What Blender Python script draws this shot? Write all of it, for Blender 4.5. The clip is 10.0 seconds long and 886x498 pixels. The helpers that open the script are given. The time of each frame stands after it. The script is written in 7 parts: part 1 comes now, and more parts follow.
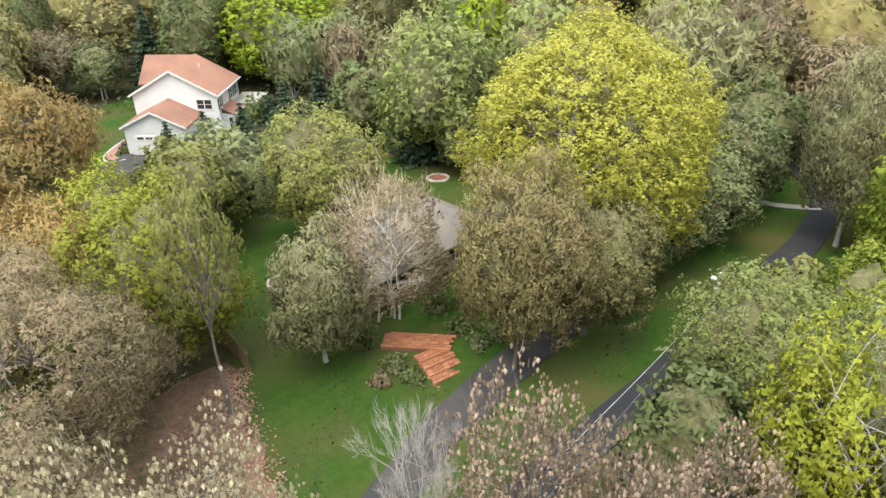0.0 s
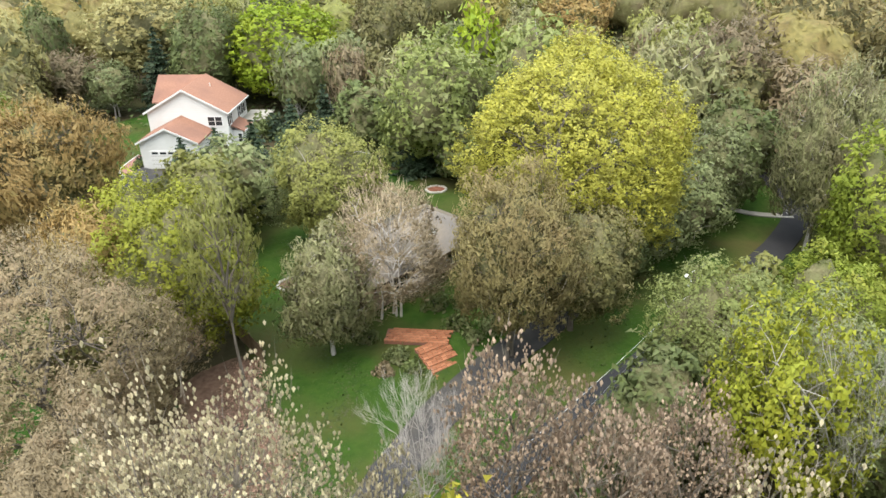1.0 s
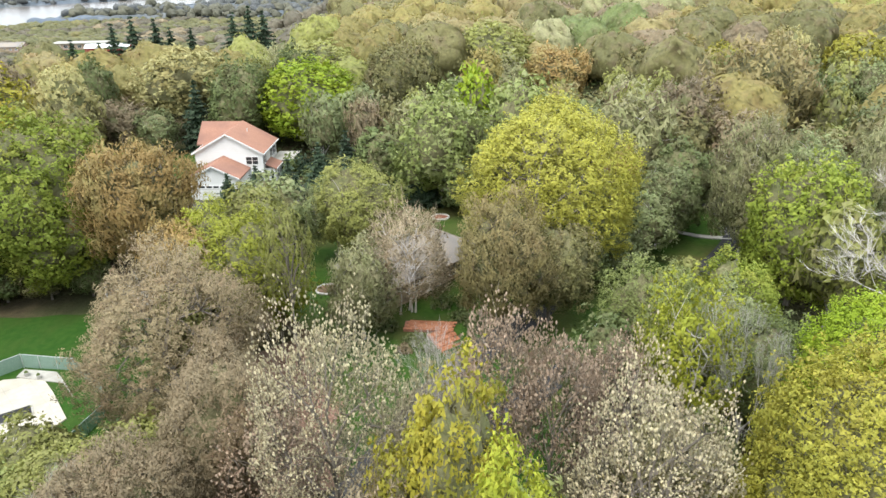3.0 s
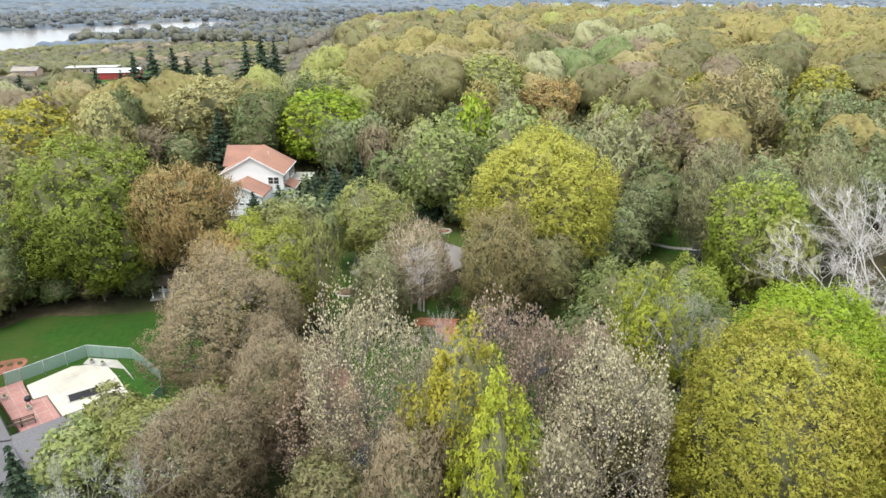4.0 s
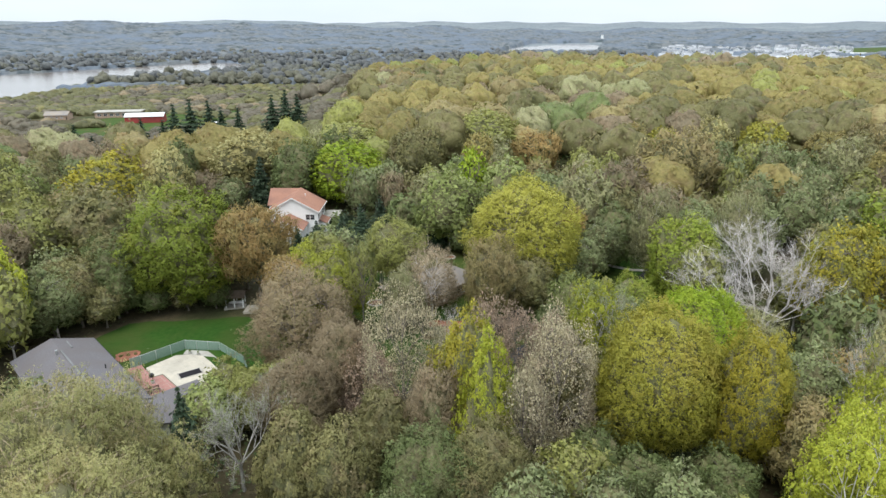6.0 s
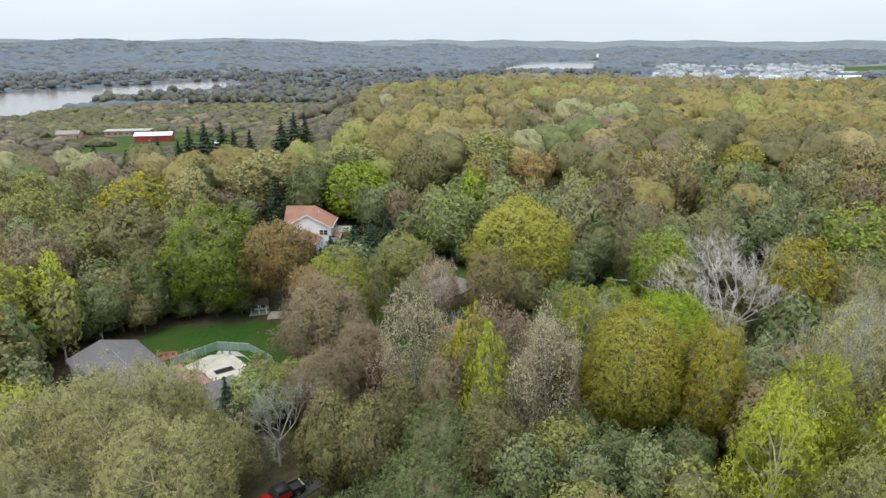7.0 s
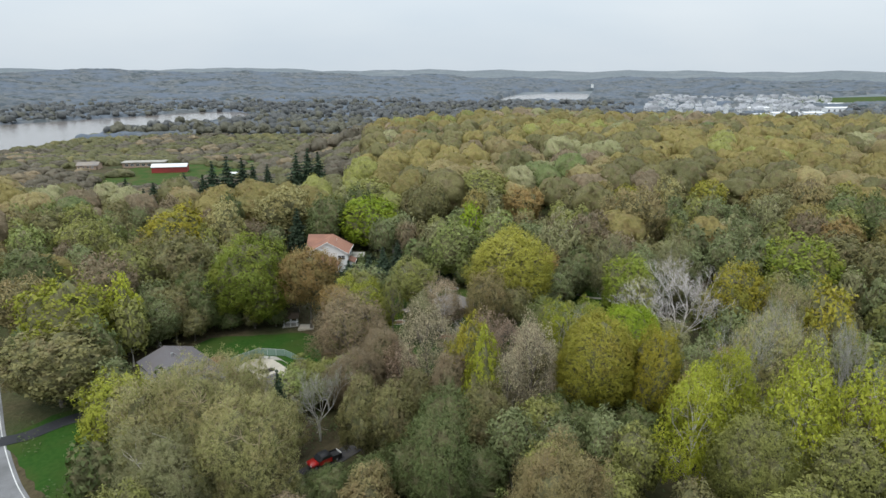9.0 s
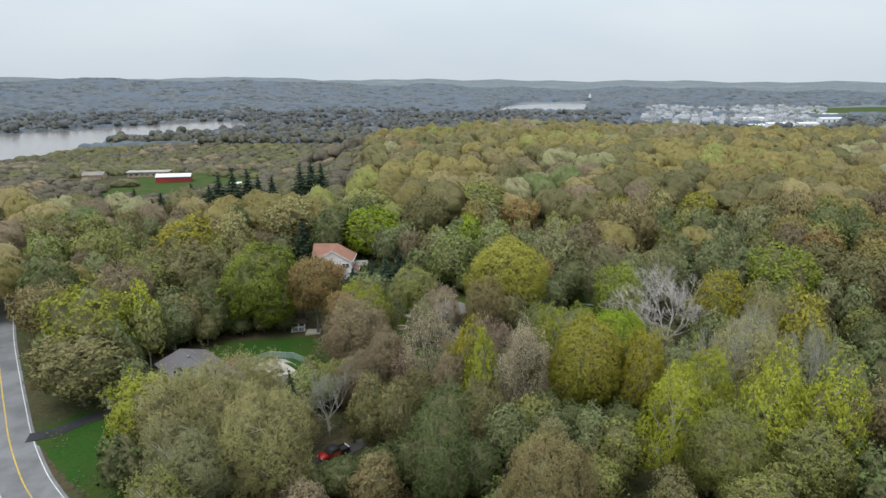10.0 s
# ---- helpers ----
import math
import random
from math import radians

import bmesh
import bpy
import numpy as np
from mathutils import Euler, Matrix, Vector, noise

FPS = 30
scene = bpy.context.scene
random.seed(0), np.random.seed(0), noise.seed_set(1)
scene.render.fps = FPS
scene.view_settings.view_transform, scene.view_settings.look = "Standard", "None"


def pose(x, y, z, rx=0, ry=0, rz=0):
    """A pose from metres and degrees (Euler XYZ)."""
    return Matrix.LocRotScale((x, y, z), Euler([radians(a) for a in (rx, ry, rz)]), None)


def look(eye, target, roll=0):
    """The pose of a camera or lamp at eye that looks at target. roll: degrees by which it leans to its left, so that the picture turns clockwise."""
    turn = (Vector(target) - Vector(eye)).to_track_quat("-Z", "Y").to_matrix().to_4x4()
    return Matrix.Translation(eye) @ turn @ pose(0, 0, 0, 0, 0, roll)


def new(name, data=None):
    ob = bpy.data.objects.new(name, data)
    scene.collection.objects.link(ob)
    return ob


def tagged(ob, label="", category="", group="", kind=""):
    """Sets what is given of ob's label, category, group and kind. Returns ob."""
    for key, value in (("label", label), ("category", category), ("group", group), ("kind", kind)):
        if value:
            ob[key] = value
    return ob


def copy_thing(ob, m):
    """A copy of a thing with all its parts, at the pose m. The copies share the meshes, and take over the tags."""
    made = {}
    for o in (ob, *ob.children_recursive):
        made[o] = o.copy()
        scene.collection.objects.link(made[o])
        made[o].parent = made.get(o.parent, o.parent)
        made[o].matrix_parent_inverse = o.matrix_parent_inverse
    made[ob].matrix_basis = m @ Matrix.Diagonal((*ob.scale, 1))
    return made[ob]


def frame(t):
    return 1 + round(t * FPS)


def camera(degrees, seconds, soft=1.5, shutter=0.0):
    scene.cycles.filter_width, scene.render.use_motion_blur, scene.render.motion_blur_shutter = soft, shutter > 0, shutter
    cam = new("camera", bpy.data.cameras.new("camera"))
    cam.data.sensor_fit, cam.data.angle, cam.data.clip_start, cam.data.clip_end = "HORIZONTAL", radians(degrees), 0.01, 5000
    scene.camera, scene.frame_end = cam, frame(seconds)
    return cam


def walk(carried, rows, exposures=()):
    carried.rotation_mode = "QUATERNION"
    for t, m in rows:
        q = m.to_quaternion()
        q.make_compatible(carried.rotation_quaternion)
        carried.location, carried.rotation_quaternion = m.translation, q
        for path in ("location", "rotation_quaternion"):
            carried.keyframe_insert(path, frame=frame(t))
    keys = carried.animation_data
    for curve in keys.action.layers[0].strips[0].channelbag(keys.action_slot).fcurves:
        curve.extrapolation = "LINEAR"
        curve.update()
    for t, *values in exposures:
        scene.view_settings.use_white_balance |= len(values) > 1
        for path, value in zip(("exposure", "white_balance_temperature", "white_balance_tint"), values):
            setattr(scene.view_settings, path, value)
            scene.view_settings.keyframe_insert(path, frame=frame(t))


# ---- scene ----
cam = camera(67.6, 10.0)

PATH = [
    (0, (3.63, -9.974, 30.599), (3.574, -8.224, 29.632), -0.6),
    (0.5, (3.632, -12.19, 31.014), (3.581, -10.426, 30.073), -0.5),
    (1, (3.76, -14.786, 31.712), (3.71, -13.01, 30.793), -0.6),
    (1.5, (3.775, -18.045, 32.595), (3.726, -16.255, 31.704), -0.5),
    (2, (3.74, -21.716, 33.558), (3.69, -19.913, 32.694), -0.5),
    (2.5, (3.369, -26.033, 34.79), (3.327, -24.217, 33.954), -0.4),
    (4, (2.225, -42.678, 39.44), (2.198, -40.824, 38.69), 0.0),
    (4.5, (1.855, -49.68, 41.646), (1.83, -47.815, 40.923), 0.1),
    (5, (1.713, -56.471, 43.746), (1.687, -54.597, 43.046), -0.1),
    (5.5, (1.607, -63.111, 45.78), (1.581, -61.229, 45.103), -0.1),
    (7, (0.019, -83.006, 51.385), (0.003, -81.101, 50.778), -0.0),
    (7.5, (-0.447, -89.259, 53.203), (-0.459, -87.347, 52.615), 0.0),
    (8, (-0.725, -95.711, 54.866), (-0.736, -93.792, 54.301), 0.1),
    (8.5, (-0.833, -101.686, 56.6), (-0.844, -99.762, 56.053), 0.0),
    (9, (-1.188, -107.182, 58.012), (-1.197, -105.254, 57.482), 0.1),
    (9.5, (-1.41, -111.643, 59.235), (-1.418, -109.711, 58.719), 0.1),
    (10, (-1.615, -115.624, 60.356), (-1.619, -113.689, 59.851), 0.2),
]
walk(cam, [(t, look(eye, target, roll)) for t, eye, target, roll in PATH],
     [(0.0, 0.98, 6600, 10), (2.5, 0.98, 6350, 10), (4.5, 0.76, 6250, 10), (5.5, 0.56, 6200, 10), (7.5, 0.16, 6200, 10), (10.0, -0.06, 6200, 10)])

# ---- world, sun ----
SUN_EL, SUN_ROT = 64.0, 214.0
world = bpy.data.worlds.new("overcast_sky")
scene.world = world
world.use_nodes = True
wn, wl = world.node_tree.nodes, world.node_tree.links
wn.clear()
w_out = wn.new("ShaderNodeOutputWorld")
w_bg = wn.new("ShaderNodeBackground")
w_sky = wn.new("ShaderNodeTexSky")
w_sky.sky_type = "NISHITA"
w_sky.sun_disc = False
w_sky.sun_elevation, w_sky.sun_rotation = radians(SUN_EL), radians(SUN_ROT)
w_sky.dust_density, w_sky.air_density = 3.0, 1.2
w_dim = wn.new("ShaderNodeVectorMath")
w_dim.operation = "SCALE"
w_dim.inputs["Scale"].default_value = 0.07
w_tc = wn.new("ShaderNodeTexCoord")
w_map = wn.new("ShaderNodeMapping")
w_map.inputs["Scale"].default_value = (1.0, 1.0, 3.5)
w_noise = wn.new("ShaderNodeTexNoise")
w_noise.inputs["Scale"].default_value = 2.2
w_noise.inputs["Detail"].default_value = 4.0
w_ramp = wn.new("ShaderNodeValToRGB")
w_ramp.color_ramp.elements[0].position, w_ramp.color_ramp.elements[0].color = 0.3, (0.75, 0.83, 0.885, 1)
w_ramp.color_ramp.elements[1].position, w_ramp.color_ramp.elements[1].color = 0.72, (0.88, 0.93, 0.945, 1)
w_mix = wn.new("ShaderNodeMix")
w_mix.data_type = "RGBA"
w_mix.inputs[0].default_value = 0.86
wl.new(w_sky.outputs[0], w_dim.inputs[0])
wl.new(w_tc.outputs["Generated"], w_map.inputs[0])
wl.new(w_map.outputs[0], w_noise.inputs["Vector"])
wl.new(w_noise.outputs["Fac"], w_ramp.inputs[0])
wl.new(w_dim.outputs[0], w_mix.inputs[6])
wl.new(w_ramp.outputs[0], w_mix.inputs[7])
# an overcast sky is brighter towards the zenith
w_sep = wn.new("ShaderNodeSeparateXYZ")
w_rise = wn.new("ShaderNodeMapRange")
w_rise.inputs["To Min"].default_value, w_rise.inputs["To Max"].default_value = 1.0, 2.05
w_lift = wn.new("ShaderNodeVectorMath")
w_lift.operation = "SCALE"
wl.new(w_tc.outputs["Generated"], w_sep.inputs[0])
wl.new(w_sep.outputs["Z"], w_rise.inputs["Value"])
wl.new(w_mix.outputs[2], w_lift.inputs[0])
wl.new(w_rise.outputs[0], w_lift.inputs["Scale"])
wl.new(w_lift.outputs[0], w_bg.inputs["Color"])
w_bg.inputs["Strength"].default_value = 0.95
wl.new(w_bg.outputs[0], w_out.inputs["Surface"])

sun_data = bpy.data.lights.new("sun", "SUN")
sun_data.energy, sun_data.angle, sun_data.color = 1.5, radians(30), (1.0, 0.94, 0.83)
sun = new("sun", sun_data)
_el, _az = radians(SUN_EL), radians(SUN_ROT)
sun.matrix_world = look((200 * math.sin(_az) * math.cos(_el), 200 * math.cos(_az) * math.cos(_el), 200 * math.sin(_el)), (0, 0, 0))
scene.view_settings.exposure = 0.0


# ---- materials ----
def node_mat(name, rough=0.7, metal=0.0):
    m = bpy.data.materials.new(name)
    m.use_nodes = True
    p = m.node_tree.nodes["Principled BSDF"]
    p.inputs["Roughness"].default_value, p.inputs["Metallic"].default_value = rough, metal
    # dull, broken surfaces have little sheen
    p.inputs["Specular IOR Level"].default_value = 0.12 if rough > 0.86 else 0.5
    return m, m.node_tree.nodes, m.node_tree.links, p


def mixed(n, l, fac, a, b):
    """A colour mix; a and b are colours or sockets."""
    x = n.new("ShaderNodeMix")
    x.data_type = "RGBA"
    for slot, v in ((0, fac), (6, a), (7, b)):
        if isinstance(v, (tuple, list)):
            x.inputs[slot].default_value = (*v, 1)
        elif isinstance(v, (int, float)):
            x.inputs[slot].default_value = v
        else:
            l.new(v, x.inputs[slot])
    return x.outputs[2]


def grain(n, l, scale, low, high, detail=5.0, coords="Object", stretch=None):
    """Noise between 0 and 1, sharpened between low and high."""
    tc = n.new("ShaderNodeTexCoord")
    where = tc.outputs[coords]
    if stretch:
        mp = n.new("ShaderNodeMapping")
        mp.inputs["Scale"].default_value = stretch
        l.new(where, mp.inputs[0])
        where = mp.outputs[0]
    t = n.new("ShaderNodeTexNoise")
    t.inputs["Scale"].default_value, t.inputs["Detail"].default_value = scale, detail
    l.new(where, t.inputs["Vector"])
    r = n.new("ShaderNodeMapRange")
    r.inputs["From Min"].default_value, r.inputs["From Max"].default_value = low, high
    l.new(t.outputs["Fac"], r.inputs["Value"])
    return r.outputs[0]


def bumped(n, l, p, height, strength, distance):
    b = n.new("ShaderNodeBump")
    b.inputs["Strength"].default_value, b.inputs["Distance"].default_value = strength, distance
    l.new(height, b.inputs["Height"])
    l.new(b.outputs[0], p.inputs["Normal"])


def surface(name, a, b, c=None, fine=6.0, coarse=0.4, rough=0.75, bump=0.3, dist=0.02, metal=0.0, vary=0.0, stretch=None):
    """A surface with grain (a to b), broad stains (towards c) and fine relief."""
    m, n, l, p = node_mat(name, rough, metal)
    f = grain(n, l, fine, 0.3, 0.7, 6.0, "Object", stretch)
    col = mixed(n, l, f, a, b)
    if c:
        col = mixed(n, l, grain(n, l, coarse, 0.42, 0.68, 4.0), col, c)
    if vary:
        oi = n.new("ShaderNodeObjectInfo")
        h = n.new("ShaderNodeHueSaturation")
        r = n.new("ShaderNodeMapRange")
        r.inputs["To Min"].default_value, r.inputs["To Max"].default_value = 1 - vary, 1 + vary
        l.new(oi.outputs["Random"], r.inputs["Value"])
        l.new(r.outputs[0], h.inputs["Value"])
        l.new(col, h.inputs["Color"])
        col = h.outputs[0]
    l.new(col, p.inputs["Base Color"])
    if bump:
        bumped(n, l, p, f, bump, dist)
    return m


def leaf(name, a, b, c, trans=0.36, rough=0.65):
    """Foliage: every leaf between a and b, a few towards c, every tree a little different."""
    a, b, c = ((q[0], q[1], q[2] * (1.42 if q[2] < 0.4 * q[1] else 0.95)) for q in (a, b, c))
    m, n, l, p = node_mat(name, rough)
    p.inputs["Specular IOR Level"].default_value = 0.3
    geo = n.new("ShaderNodeNewGeometry")
    col = mixed(n, l, geo.outputs["Random Per Island"], a, b)
    far = grain(n, l, 0.35, 0.5, 0.7, 3.0)
    col = mixed(n, l, far, col, c)
    oi = n.new("ShaderNodeObjectInfo")
    h = n.new("ShaderNodeHueSaturation")
    r = n.new("ShaderNodeMapRange")
    r.inputs["To Min"].default_value, r.inputs["To Max"].default_value = 0.82, 1.16
    l.new(oi.outputs["Random"], r.inputs["Value"])
    fine = n.new("ShaderNodeMapRange")
    fine.inputs["To Min"].default_value, fine.inputs["To Max"].default_value = 0.84, 1.12
    l.new(grain(n, l, 1.7, 0.36, 0.64, 3.0), fine.inputs["Value"])
    both = n.new("ShaderNodeMath")
    both.operation = "MULTIPLY"
    l.new(r.outputs[0], both.inputs[0])
    l.new(fine.outputs[0], both.inputs[1])
    l.new(both.outputs[0], h.inputs["Value"])
    l.new(col, h.inputs["Color"])
    l.new(h.outputs[0], p.inputs["Base Color"])
    t = n.new("ShaderNodeBsdfTranslucent")
    l.new(h.outputs[0], t.inputs["Color"])
    s = n.new("ShaderNodeMixShader")
    s.inputs[0].default_value = trans
    l.new(p.outputs[0], s.inputs[1])
    l.new(t.outputs[0], s.inputs[2])
    l.new(s.outputs[0], n["Material Output"].inputs["Surface"])
    return m


LEAF = {
    "yellow": leaf("leaf_yellow", (0.50, 0.46, 0.055), (0.40, 0.40, 0.05), (0.36, 0.34, 0.06)),
    "gold": leaf("leaf_gold", (0.50, 0.42, 0.035), (0.36, 0.34, 0.03), (0.28, 0.285, 0.036)),
    "lime": leaf("leaf_lime", (0.35, 0.45, 0.022), (0.25, 0.35, 0.018), (0.39, 0.45, 0.028)),
    "limeyellow": leaf("leaf_lime_yellow", (0.41, 0.42, 0.035), (0.30, 0.335, 0.03), (0.30, 0.295, 0.045)),
    "yellowgreen": leaf("leaf_yellow_green", (0.33, 0.335, 0.065), (0.245, 0.26, 0.055), (0.26, 0.245, 0.07)),
    "green": leaf("leaf_green", (0.185, 0.225, 0.055), (0.125, 0.16, 0.042), (0.2, 0.195, 0.065)),
    "olive": leaf("leaf_olive", (0.29, 0.265, 0.075), (0.20, 0.195, 0.055), (0.25, 0.2, 0.075)),
    "olivey": leaf("leaf_olive_yellow", (0.44, 0.405, 0.042), (0.32, 0.32, 0.036), (0.38, 0.32, 0.042)),
    "hill": leaf("leaf_hill", (0.36, 0.30, 0.07), (0.28, 0.25, 0.06), (0.33, 0.25, 0.07)),
    "greygreen": leaf("leaf_grey_green", (0.28, 0.315, 0.095), (0.19, 0.225, 0.07), (0.25, 0.25, 0.09)),
    "pale": leaf("leaf_pale", (0.40, 0.385, 0.21), (0.28, 0.295, 0.13), (0.33, 0.295, 0.17), 0.35),
    "palegold": leaf("leaf_pale_gold", (0.46, 0.41, 0.13), (0.36, 0.34, 0.10), (0.36, 0.30, 0.12)),
    "russet": leaf("leaf_russet", (0.40, 0.27, 0.07), (0.31, 0.22, 0.06), (0.33, 0.28, 0.075), 0.35),
    "umber": leaf("leaf_umber", (0.355, 0.30, 0.09), (0.28, 0.235, 0.075), (0.32, 0.24, 0.08), 0.35),
    "brown": leaf("leaf_brown", (0.31, 0.245, 0.155), (0.24, 0.195, 0.125), (0.30, 0.22, 0.14), 0.35),
    "bud": leaf("bud_cream", (0.72, 0.65, 0.46), (0.58, 0.52, 0.36), (0.60, 0.50, 0.38), 0.33),
    "budpink": leaf("bud_pink", (0.70, 0.54, 0.42), (0.58, 0.45, 0.35), (0.60, 0.44, 0.35), 0.33),
    "spruce": leaf("needle_spruce", (0.055, 0.088, 0.046), (0.034, 0.058, 0.034), (0.07, 0.10, 0.055), 0.1),
    "bluespruce": leaf("needle_blue_spruce", (0.16, 0.22, 0.22), (0.10, 0.15, 0.15), (0.12, 0.17, 0.17), 0.08),
    # olive greyed to hold the haze over the nearer valley
    "valley_olive": leaf("leaf_valley_olive_hazed", (0.215, 0.21, 0.155), (0.16, 0.16, 0.125), (0.195, 0.18, 0.14)),
}
BARK = surface("bark_grey", (0.16, 0.13, 0.105), (0.25, 0.22, 0.19), (0.12, 0.11, 0.085), 5.0, 0.5, 0.9, 0.6, 0.03, stretch=(1, 1, 0.25))
BARK_PALE = surface("bark_pale", (0.52, 0.48, 0.45), (0.66, 0.62, 0.59), (0.38, 0.34, 0.31), 4.0, 0.6, 0.85, 0.4, 0.02)
TWIG = surface("twig_brown_grey", (0.20, 0.17, 0.135), (0.29, 0.255, 0.20), None, 3.0, 0.5, 0.9, 0.0)
# colour of the crowns' inner mass, darkened to stand for shade between leaves
CROWN_SHADE = surface("inner_crown_shade", (0.14, 0.13, 0.07), (0.22, 0.205, 0.11), (0.16, 0.17, 0.075), 2.4, 0.5, 0.95, 0.6, 0.15)
TWIG_TAN = surface("twig_tan", (0.45, 0.36, 0.24), (0.55, 0.45, 0.31), None, 3.0, 0.5, 0.9, 0.0)
FLOOR = surface("forest_floor", (0.06, 0.05, 0.028), (0.10, 0.082, 0.046), (0.05, 0.066, 0.024), 0.9, 0.06, 0.95, 0.8, 0.2)
GRASS = surface("lawn_grass", (0.026, 0.066, 0.009), (0.046, 0.09, 0.014), (0.085, 0.08, 0.028), 1.6, 0.12, 0.9, 0.5, 0.08)
GRASS_DARK = surface("shaded_grass", (0.02, 0.062, 0.008), (0.034, 0.082, 0.012), (0.05, 0.072, 0.016), 1.3, 0.12, 0.9, 0.5, 0.08)
LITTER = surface("leaf_litter", (0.15, 0.095, 0.066), (0.25, 0.16, 0.115), (0.10, 0.078, 0.045), 2.6, 0.35, 0.95, 0.8, 0.08)
ASPHALT = surface("asphalt_dark", (0.015, 0.016, 0.02), (0.027, 0.028, 0.034), (0.036, 0.035, 0.038), 9.0, 0.22, 0.8, 0.3, 0.01)
ASPHALT_OLD = surface("asphalt_old", (0.17, 0.17, 0.175), (0.23, 0.23, 0.235), (0.13, 0.13, 0.13), 7.0, 0.2, 0.85, 0.3, 0.01)
ASPHALT_GREY = surface("asphalt_worn", (0.028, 0.028, 0.030), (0.045, 0.044, 0.047), (0.075, 0.068, 0.06), 6.0, 0.35, 0.85, 0.3, 0.01)
PAINT_LINE = surface("road_paint_white", (0.62, 0.62, 0.6), (0.78, 0.78, 0.76), (0.5, 0.5, 0.48), 4.0, 0.5, 0.6, 0.1)
PAINT_YELLOW = surface("road_paint_yellow", (0.55, 0.36, 0.05), (0.66, 0.44, 0.08), (0.42, 0.30, 0.08), 4.0, 0.5, 0.6, 0.1)
SIDING = surface("white_siding", (0.76, 0.76, 0.75), (0.83, 0.83, 0.82), (0.70, 0.70, 0.68), 2.0, 0.3, 0.6, 0.15, 0.01, stretch=(0.15, 0.15, 5))
TRIM = surface("white_trim", (0.78, 0.78, 0.77), (0.84, 0.84, 0.83), None, 3.0, 0.3, 0.5, 0.05)
SHINGLE_RED = surface("shingle_terracotta", (0.28, 0.145, 0.10), (0.36, 0.195, 0.14), (0.235, 0.13, 0.10), 3.0, 0.22, 0.9, 0.5, 0.03, stretch=(1, 1, 4))
SHINGLE_GREY = surface("shingle_slate_grey", (0.105, 0.098, 0.104), (0.155, 0.146, 0.154), (0.125, 0.112, 0.112), 4.0, 0.25, 0.85, 0.5, 0.03, stretch=(1, 1, 4))
SHINGLE_BROWN = surface("shingle_weathered", (0.22, 0.18, 0.14), (0.31, 0.26, 0.205), (0.18, 0.165, 0.16), 3.5, 0.18, 0.5, 0.5, 0.03, stretch=(1, 1, 4))
ROOF_PALE = surface("pale_metal_roof", (0.66, 0.67, 0.68), (0.78, 0.79, 0.80), (0.6, 0.6, 0.6), 0.6, 0.1, 0.45, 0.1)
BRICK_ORANGE = surface("orange_brick_paving", (0.36, 0.14, 0.075), (0.46, 0.20, 0.115), (0.27, 0.12, 0.075), 3.5, 0.5, 0.85, 0.4, 0.02, vary=0.12)
BRICK_RED = surface("red_brick", (0.24, 0.095, 0.06), (0.34, 0.15, 0.095), (0.18, 0.09, 0.07), 6.0, 0.6, 0.85, 0.4, 0.02)
BRICK_DECK = surface("pink_brick_deck", (0.30, 0.14, 0.115), (0.38, 0.195, 0.165), (0.26, 0.13, 0.11), 3.0, 0.4, 0.85, 0.3, 0.02)
CONCRETE = surface("cream_concrete", (0.44, 0.40, 0.325), (0.53, 0.48, 0.395), (0.38, 0.345, 0.285), 2.0, 0.3, 0.8, 0.2, 0.01)
CONCRETE_GREY = surface("grey_concrete", (0.34, 0.32, 0.28), (0.44, 0.42, 0.38), (0.28, 0.26, 0.22), 2.0, 0.3, 0.85, 0.2, 0.01)
STONE = surface("pale_stone", (0.42, 0.40, 0.36), (0.58, 0.56, 0.52), None, 5.0, 0.5, 0.85, 0.4, 0.02, vary=0.2)
MULCH = surface("red_mulch", (0.23, 0.09, 0.06), (0.33, 0.15, 0.10), (0.16, 0.08, 0.05), 4.0, 0.6, 0.95, 0.8, 0.05)
WOOD_FENCE = surface("weathered_fence_wood", (0.22, 0.145, 0.085), (0.33, 0.235, 0.145), (0.17, 0.13, 0.09), 3.0, 0.6, 0.85, 0.3, 0.01, vary=0.15)
WOOD_DARK = surface("dark_wood", (0.065, 0.045, 0.03), (0.11, 0.08, 0.055), None, 3.0, 0.5, 0.8, 0.3, 0.01)
POLE_WOOD = surface("pole_wood", (0.11, 0.085, 0.065), (0.17, 0.14, 0.11), None, 2.0, 0.5, 0.9, 0.3, 0.01, stretch=(4, 4, 0.3))
BARN_RED = surface("barn_red_paint", (0.28, 0.03, 0.03), (0.36, 0.05, 0.045), (0.22, 0.035, 0.03), 1.0, 0.1, 0.7, 0.2)
METAL = surface("galvanised_metal", (0.55, 0.56, 0.57), (0.66, 0.67, 0.68), None, 6.0, 0.5, 0.4, 0.0, metal=0.9)
BLACK = surface("black_rubber", (0.012, 0.012, 0.013), (0.022, 0.022, 0.024), None, 6.0, 0.5, 0.6, 0.1)
COVER = surface("black_pool_cover", (0.012, 0.010, 0.014), (0.022, 0.018, 0.024), None, 2.0, 0.5, 0.35, 0.1)
CAR_RED = surface("red_car_paint", (0.42, 0.02, 0.015), (0.46, 0.025, 0.02), None, 2.0, 0.3, 0.28, 0.0)
TOWN_WALL = surface("town_wall_pale", (0.54, 0.55, 0.56), (0.66, 0.66, 0.65), None, 0.3, 0.1, 0.7, 0.0, vary=0.15)
TOWN_ROOF = surface("town_roof_grey", (0.19, 0.20, 0.215), (0.33, 0.335, 0.35), None, 0.3, 0.1, 0.8, 0.0, vary=0.35)
